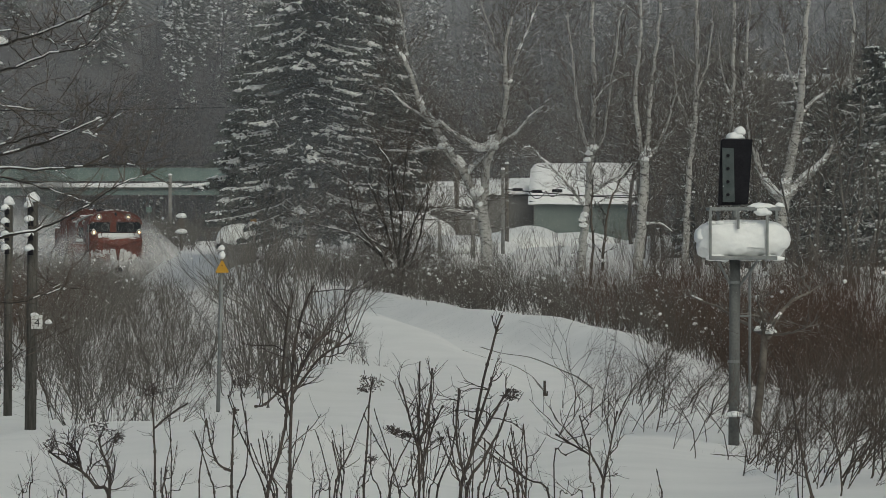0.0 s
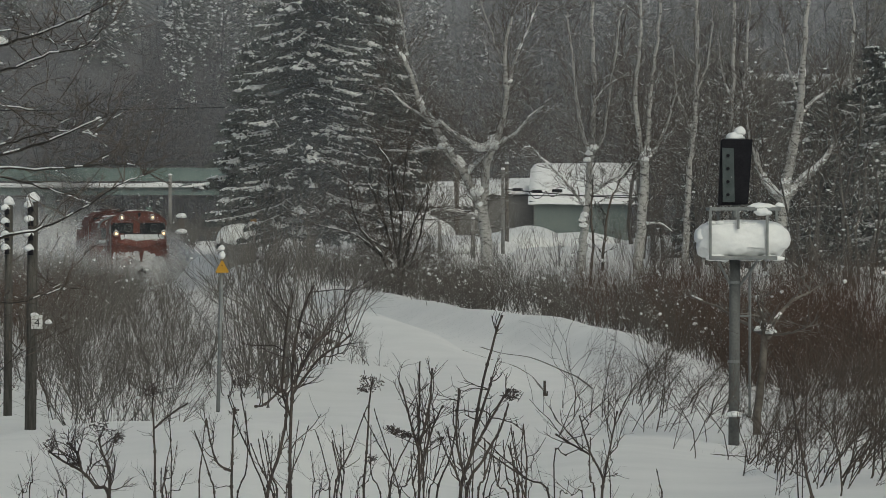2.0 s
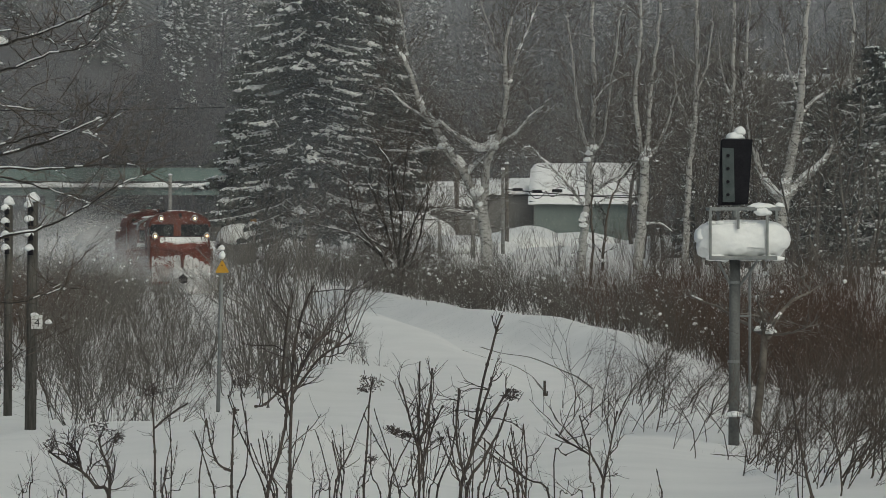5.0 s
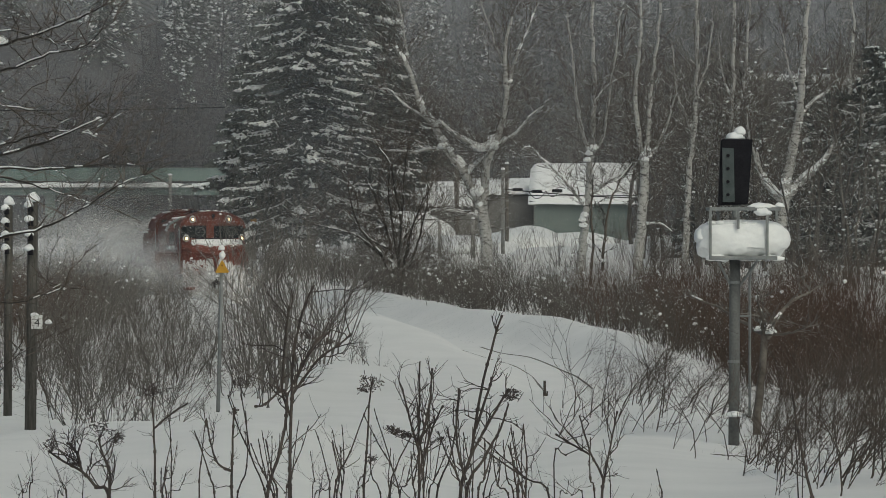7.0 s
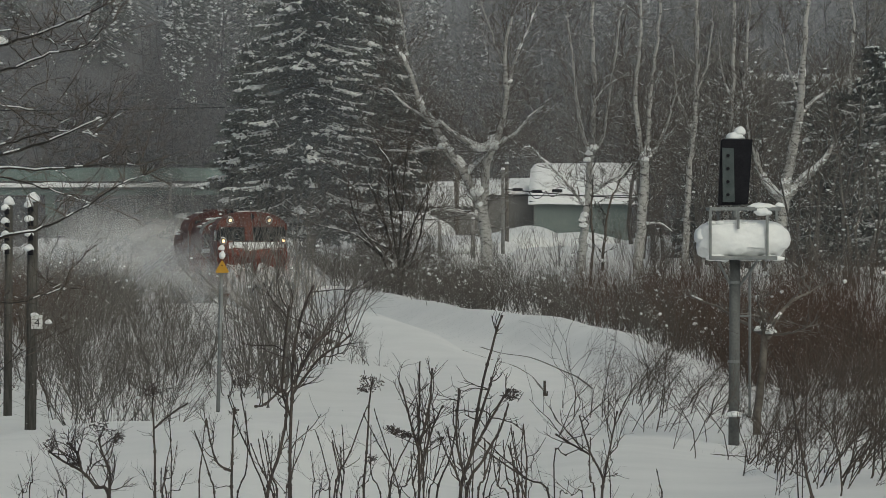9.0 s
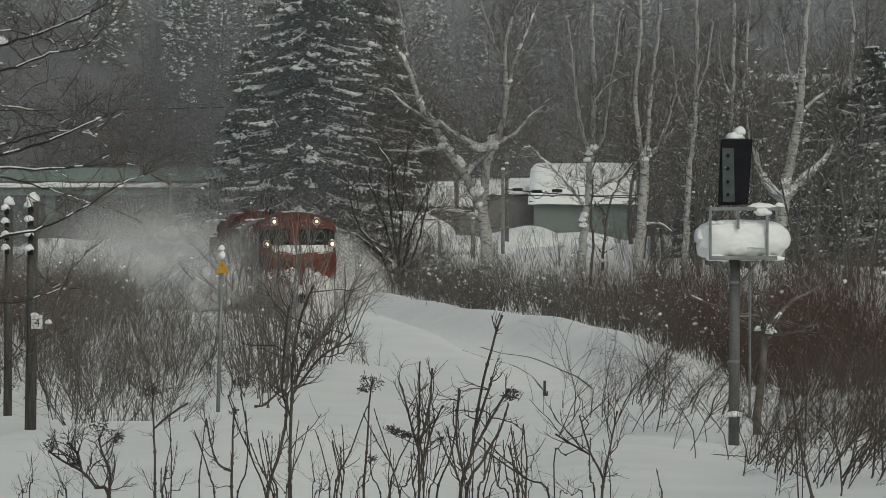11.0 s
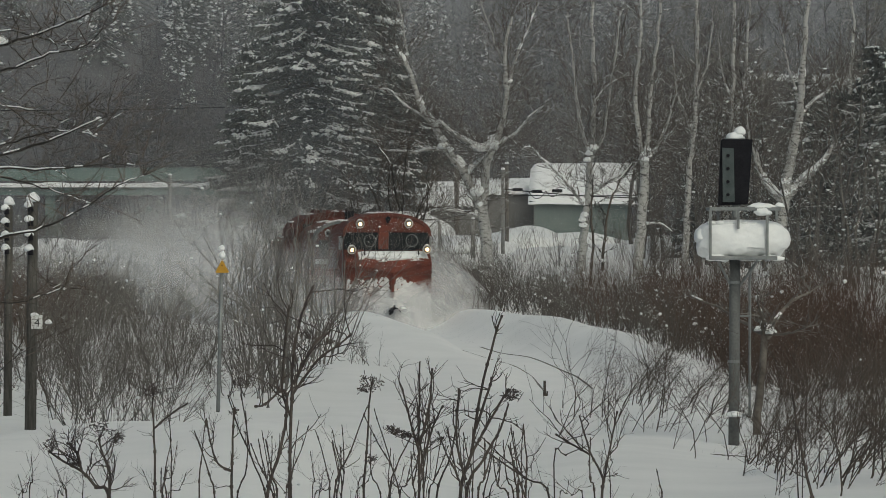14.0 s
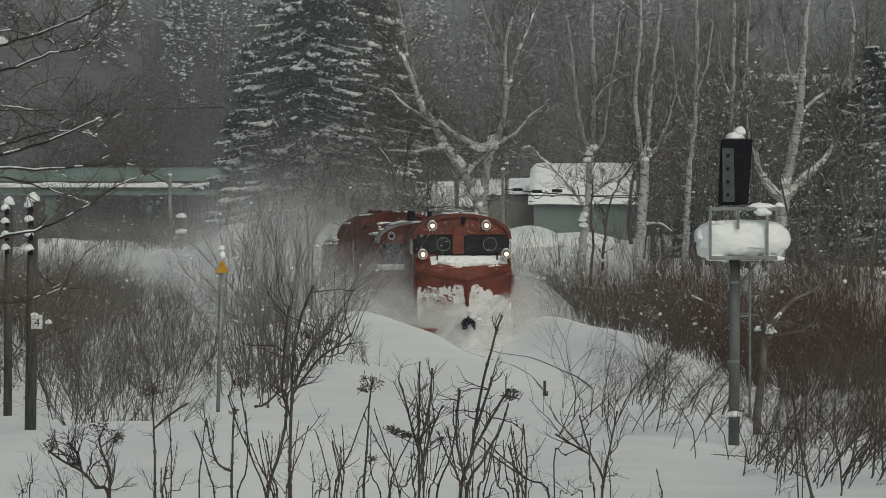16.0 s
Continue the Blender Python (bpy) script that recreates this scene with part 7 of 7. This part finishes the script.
        places.append(((px - 784) / 7459 * y, y))
    build_hedge("rust_brush", rng, places, 1.5, RUST_TWIG, "patch of rust-brown brush in the snow", 0.06, 8, clump=0.3)
    places = []
    while len(places) < 260:
        y = rng.uniform(195, 300)
        px = rng.uniform(-60, 1300) if len(places) < 170 else rng.uniform(-60, 400)
        if 900 < px < 1100 and y > 215:
            continue
        if px < 380 and y < 245:
            continue
        places.append(((px - 784) / 7459 * y, y))
    while len(places) < 400:
        y = rng.uniform(150, 235)
        px = rng.uniform(1140, 1610)
        places.append(((px - 784) / 7459 * y, y))
    build_hedge("undergrowth", rng, places, 1.7, BRUSH_TWIG, "grey undergrowth below the trees", 0.07, 6, 0.014, 0.2)


hedges()


# ---- dry weeds close to the camera ----
def umbel(rows, rng, p, r, n=16):
    for i in range(n):
        a, e = rng.uniform(0, 6.28), rng.uniform(0.1, 1.4)
        d = np.array((math.cos(a) * math.cos(e), math.sin(a) * math.cos(e), math.sin(e)))
        q = np.array(p) + d * r * rng.uniform(0.6, 1)
        rows.append((*p, *q, 0.0009, 0.0007))
        for k in range(4):
            s = q + rng.normal(0, r * 0.20, 3)
            rows.append((*q, *s, 0.0007, 0.0015))


def build_weed(stems, label, seed, heads=(), twig=0.10, count=5, r=0.0055, name="dry_weed", level=1):
    rng = np.random.default_rng(seed)
    r *= 0.74
    o = Vector(stems[0][0])
    g = gz(o.x, o.y) - 0.1
    weed = base(name, o.x, o.y, g, label, "dry plant", "dry weeds in the foreground")
    org = Vector((o.x, o.y, g))
    for n, pts in enumerate(stems):
        local = [Vector(p) - org for p in pts]
        if n == 0:
            local = [Vector((local[0].x, local[0].y, -0.02))] + local
        line = bend(local, rng, 0.02, 4)
        rows = chain(line, r * (1.0 if n == 0 else 0.7), r * 0.45)
        for i, row in enumerate(list(rows)):
            if i % 3 == 1:      # nodes
                e = np.array(row[3:6])
                d = e - np.array(row[0:3])
                d /= np.linalg.norm(d) + 1e-9
                rows.append((*(e - d * 0.006), *(e + d * 0.006), row[7] * 1.5, row[7] * 1.5))
        for k in range(max(2, int(count * 0.9))):
            row = rows[rng.integers(1, len(line) - 1)]
            side = rng.normal(0, 1, 3)
            side[2] = abs(side[2]) + 0.3
            side /= np.linalg.norm(side)
            twigs(rng, row[0:3], side, twig * rng.uniform(0.5, 1.4), r * 0.32, level, rows, 0.7, 0.3, 3, 4, 0.5, 0.26)
        part_name = "stem" if n == 0 else "side_stem"
        sticks(part_name, rows, WEED, weed, 6)
    for h in heads:
        rows = []
        umbel(rows, rng, Vector(h[0]) - org, h[1])
        tagged(sticks("seed_head", rows, WEED, weed, 4), "dried brown seed head")
    return weed


def weeds():
    tall, stalk = "tall dry weed stalks with brown side shoots", "bare dry weed stalk standing in snow"
    head = "dry weed with a withered seed head"
    build_weed([[(-0.62, 17, 2.932), (-0.616, 17, 3.16), (-0.609, 17, 3.434), (-0.602, 17, 3.571), (-0.556, 17, 3.753), (-0.52, 17, 3.833)], [(-0.609, 17, 3.389), (-0.511, 17, 3.525), (-0.419, 17, 3.594), (-0.365, 17, 3.639)], [(-0.611, 17, 3.297), (-0.647, 17, 3.411), (-0.636, 17, 3.617), (-0.62, 17, 3.753)],
                [(-0.602, 17, 3.434), (-0.522, 17, 3.594), (-0.465, 17, 3.639)]], tall, 601, [((-0.545, 17, 3.617), 0.035), ((-0.454, 17, 3.594), 0.03)], 0.2, 9, 0.012, level=1)
    build_weed([[(-0.716, 17, 2.932), (-0.659, 17, 3.16), (-0.629, 17, 3.343), (-0.647, 17, 3.411), (-0.716, 17, 3.354), (-0.762, 17, 3.343)]], stalk, 602, (), 0.14, 12, 0.012, level=2)
    build_weed([[(-1.093, 16, 3.004), (-1.095, 16, 3.219), (-1.103, 16, 3.39), (-1.099, 16, 3.433)], [(-1.099, 16, 3.305), (-1.039, 16, 3.358), (-0.974, 16, 3.401)]], head, 603, [((-1.099, 16, 3.433), 0.05)], 0.08, 3, 0.0085)
    build_weed([[(-1.032, 16, 3.047), (-1.032, 16, 3.219), (-1.041, 16, 3.358)]], stalk, 604, (), 0.08, 3, 0.005)
    build_weed([[(-1.264, 16, 3.004), (-1.318, 16, 3.085), (-1.371, 16, 3.143), (-1.447, 16, 3.186), (-1.494, 16, 3.219)], [(-1.275, 16, 3.025), (-1.264, 16, 3.133), (-1.296, 16, 3.219), (-1.307, 16, 3.272)], [(-1.371, 16, 3.143), (-1.393, 16, 3.219), (-1.425, 16, 3.251)]], "dry branching weed with forked seed heads", 605,
               [((-1.485, 16, 3.219), 0.05), ((-1.301, 16, 3.272), 0.06), ((-1.243, 16, 3.251), 0.05), ((-1.404, 16, 3.165), 0.04)], 0.12, 10, 0.011, level=2)
    build_weed([[(-0.803, 16, 3.004), (-0.801, 16, 3.176), (-0.796, 16, 3.347), (-0.792, 16, 3.39)], [(-0.801, 16, 3.143), (-0.856, 16, 3.176), (-0.884, 16, 3.262), (-0.899, 16, 3.347)]], tall, 606, [((-0.792, 16, 3.358), 0.025)], 0.10, 8, 0.009, level=2)
    build_weed([[(-0.927, 16, 3.025), (-0.919, 16, 3.176), (-0.899, 16, 3.347)]], stalk, 607, (), 0.08, 4, 0.0055)
    build_weed([[(-0.319, 17, 2.932), (-0.31, 17, 3.16), (-0.294, 17, 3.389), (-0.283, 17, 3.457)]], "dry weed with a large withered seed head", 608, [((-0.29, 17, 3.416), 0.055), ((-0.306, 17, 3.4), 0.04)], 0.06, 2, 0.009)
    build_weed([[(-0.442, 17, 2.955), (-0.374, 17, 3.16), (-0.306, 17, 3.343)]], stalk, 609, (), 0.10, 4, 0.0075)
    build_weed([[(-0.09, 16, 3.004), (-0.092, 16, 3.262), (-0.088, 16, 3.562)], [(-0.092, 16, 3.219), (-0.127, 16, 3.347), (-0.154, 16, 3.455)], [(-0.09, 16, 3.24), (-0.052, 16, 3.39), (-0.041, 16, 3.53)], [(-0.09, 16, 3.133), (-0.041, 16, 3.305), (-0.002, 16, 3.39)]], tall, 610,
               [((-0.202, 16, 3.294), 0.03), ((-0.127, 16, 3.272), 0.03)], 0.12, 10, 0.010, level=1)
    build_weed([[(0.064, 17, 2.932), (0.116, 17, 3.16), (0.15, 17, 3.389), (0.207, 17, 3.617), (0.237, 17, 3.708)], [(0.109, 17, 3.138), (0.196, 17, 3.297), (0.264, 17, 3.411)], [(0.093, 17, 3.046), (0.055, 17, 3.206), (0.064, 17, 3.411)], [(0.132, 17, 3.252), (0.185, 17, 3.411), (0.196, 17, 3.457)]], tall, 611,
               [((0.276, 17, 3.377), 0.045)], 0.12, 9, 0.0125, level=1)
    build_weed([[(0.082, 16, 3.004), (0.159, 16, 3.197), (0.217, 16, 3.305), (0.249, 16, 3.401)]], head, 612, [((0.26, 16, 3.412), 0.04)], 0.08, 4, 0.0105)
    build_weed([[(-0.032, 17, 2.932), (0.036, 17, 3.16), (0.071, 17, 3.411)]], stalk, 613, (), 0.14, 6, 0.008)
    build_weed([[(0.313, 16, 3.004), (0.318, 16, 3.154), (0.305, 16, 3.326)], [(0.313, 16, 3.047), (0.275, 16, 3.154), (0.249, 16, 3.24)]], stalk, 614, (), 0.10, 6, 0.008)
    build_weed([[(-0.202, 16, 3.004), (-0.18, 16, 3.154), (-0.105, 16, 3.305), (-0.084, 16, 3.347)]], head, 615, [((-0.148, 16, 3.272), 0.03), ((-0.18, 16, 3.283), 0.03)], 0.10, 6, 0.006)
    build_weed([[(-0.384, 16, 3.025), (-0.395, 16, 3.154), (-0.421, 16, 3.262)]], stalk, 616, [((-0.277, 16, 3.176), 0.03)], 0.10, 6, 0.0045)
    build_weed([[(0.679, 18, 2.885), (0.686, 18, 2.981), (0.63, 18, 3.102), (0.582, 18, 3.259)], [(0.686, 18, 2.969), (0.715, 18, 3.126), (0.744, 18, 3.271)], [(0.63, 18, 3.09), (0.546, 18, 3.138), (0.485, 18, 3.175)]], "forked bare sapling rising from snow", 617, (), 0.22, 8, 0.0105, level=1)
    build_weed([[(1.145, 22, 2.604), (1.133, 22, 2.692), (1.115, 22, 2.781)]], stalk, 618, (), 0.08, 2, 0.008)
    build_weed([[(2.112, 24, 2.431), (2.064, 24, 2.656), (2.022, 24, 2.882), (1.989, 24, 3.107)]], "bare dark sapling leaning in the snow", 619, (), 0.28, 8, 0.016, level=2)
    build_weed([[(0.526, 20, 2.932), (0.579, 20, 2.972), (0.687, 20, 3.013)]], "thin dead twig lying on the snow", 620, (), 0.2, 5, 0.006)
    rng = np.random.default_rng(630)
    for i in range(26):
        px = rng.uniform(20, 1100)
        d = rng.uniform(14, 20)
        k = d / 7459.0
        top = rng.uniform(770, 860)
        lean = rng.normal(0, 30)
        a = Vector(((px - 784) * k, d, 4.15 - (900 - 366) * k))
        b = Vector(((px + lean - 784) * k, d, 4.15 - (top - 366) * k))
        build_weed([[a, a.lerp(b, 0.5) + Vector((0.01, 0, 0)), b]], "thin dry stalk with curled side twigs", 640 + i, (), 0.09, 7, 0.0035, level=1)
    # straight young shoots that stand in clusters
    for centre, spread, top0, top1, count in ((742, 34, 650, 800, 6), (835, 36, 640, 800, 6), (925, 24, 740, 840, 5), (505, 34, 600, 790, 5), (600, 30, 690, 820, 3), (690, 30, 740, 830, 3),
                                              (405, 26, 720, 830, 2), (290, 26, 750, 840, 2), (1060, 40, 770, 850, 2), (1420, 30, 690, 780, 2)):
        for i in range(count):
            off = rng.normal(0, 1)
            d = rng.uniform(14.5, 19) if centre < 1200 else rng.uniform(26, 34)
            k = d / 7459.0
            top = rng.uniform(top0, top1)
            a = Vector(((centre + off * spread * 0.6 - 784) * k, d, 4.15 - (905 - 366) * k))
            b = Vector(((centre + off * spread * 1.5 - 784) * k, d, 4.15 - (top - 366) * k))
            m = a.lerp(b, 0.45) + Vector((rng.normal(0, 0.012), 0, 0))
            fork = [] if rng.uniform() < 0.5 else [[m, m.lerp(b, 0.4) + Vector(((b - m).length * (0.12 if i % 2 else -0.12), 0, 0)), m.lerp(b, 0.85) + Vector(((b - m).length * (0.2 if i % 2 else -0.2), 0, 0))]]
            head_at = [(b, rng.uniform(0.02, 0.04))] if rng.uniform() < 0.07 else ()
            build_weed([[a, m, b]] + fork, "straight dry shoot with swollen nodes", 800 + centre + i, head_at, 0.035, 2, rng.uniform(0.0045, 0.0075) * (1 if centre < 1200 else 1.6), level=1)


weeds()

# ---- falling snow ----
def build_flakes():
    rng = np.random.default_rng(700)
    layers = []
    for n, (y0, y1, count, size) in enumerate(((7, 30, 300, 0.0030), (30, 90, 1300, 0.0042), (150, 400, 120000, 0.014))):
        y = rng.uniform(y0, y1, count)
        x = rng.uniform(-0.13, 0.13, count) * y - FALL[n][1] * 16 * rng.uniform(0, 1, count)
        z = 4.15 - 0.075 * y + rng.uniform(0, 1, count) * (0.15 * y + FALL[n][0] * 16)
        pts, r = np.stack([x, y, z], 1), rng.uniform(0.6, 1.3, count) * size
        ob = grains("falling_snow", pts, r, FLAKE, None, "oct", rng) if n < 2 else specks("falling_snow", pts, r, FLAKE, rng)
        layers.append(tagged(ob, "loose white snowflakes drifting down", "snowfall", kind="stuff"))
    return layers


FALL = [(0.9, -0.25), (1.0, -0.3), (1.0, -0.3)]
flake_layers = build_flakes()


# ---- what moves ----
TRAIN_T = [0, 1, 2, 3, 4, 5.2, 6.5, 8, 9, 10.2, 11.5, 12.5, 13.5, 14.5, 15.2, 16]
TRAIN_X = [-17.697, -16.710, -15.670, -14.610, -13.520, -12.170, -10.680, -8.920, -7.740, -6.330, -4.795, -3.610, -2.380, -1.190, -0.380, 0.585]
TRAIN_YS = [227.9, 222.84, 217.36, 211.49, 205.28, 197.47, 188.6, 178.14, 171.0, 162.44, 153.2, 146.2, 139.3, 132.65, 128.1, 123.1]


def track_pose(t, behind=0.0, dz=0.0):
    """A vehicle whose front stands that far behind the plough's front at t."""
    x, y = np.interp(t, TRAIN_T, TRAIN_X), np.interp(t, TRAIN_T, TRAIN_YS)
    px, py = [*TRAIN_X[::-1], -24.2, -58.0], [*TRAIN_YS[::-1], 260.0, 420.0]
    a = radians(10.2)
    for i in range(12):
        bx, by = np.interp(y + behind * math.cos(a), py, px), y + behind * math.cos(a)
        a = math.atan2(np.interp(by + 5, py, px) - np.interp(by - 3, py, px), 8.0) * -1
    return pose(bx, by, dz, 0, 0, math.degrees(a))


def motions():
    times = TRAIN_T
    walk(plough, [(t, track_pose(t)) for t in times])
    walk(locomotive, [(t, track_pose(t, 6.7)) for t in times])
    # the spray grows as the plough bites into deeper drifts
    grow_right = lambda t: float(np.interp(t, [0, 2.5, 4, 6.5, 8.5, 10.5, 11.5, 12.5, 14, 16], [1.2, 0.7, -0.1, -0.2, 0.1, 0.9, 1.4, 1.2, 0.7, 0.4]))
    grow_left = lambda t: float(np.interp(t, [0, 6.5, 9, 11.5, 14, 16], [0.4, 0.5, 0.6, 1.0, 0.7, 0.5]))
    for i, ob in enumerate(clouds):
        rows = []
        for k in range(33):
            t = k * 0.5
            dz = (grow_right(t), grow_left(t), float(np.interp(t, [0, 6.5, 9, 12, 16], [-0.6, -0.5, -0.3, 0.0, 0.5])), 0.05, 0.0, float(np.interp(t, [0, 6, 9, 12.5, 16], [-1.6, -1.1, -0.7, -0.2, 0.0])))[i]
            shake = 0.06 * math.sin(t * 5.1 + i * 2)
            rows.append((t, track_pose(t, 0.25 * math.sin(t * 3.7 + i), dz + shake)))
        walk(ob, rows)
    for i, ob in enumerate(flake_layers):
        fall, drift = FALL[i]
        walk(ob, [(0, pose(0, 0, 0)), (16, pose(drift * 16, 0, -fall * 16))])


motions()
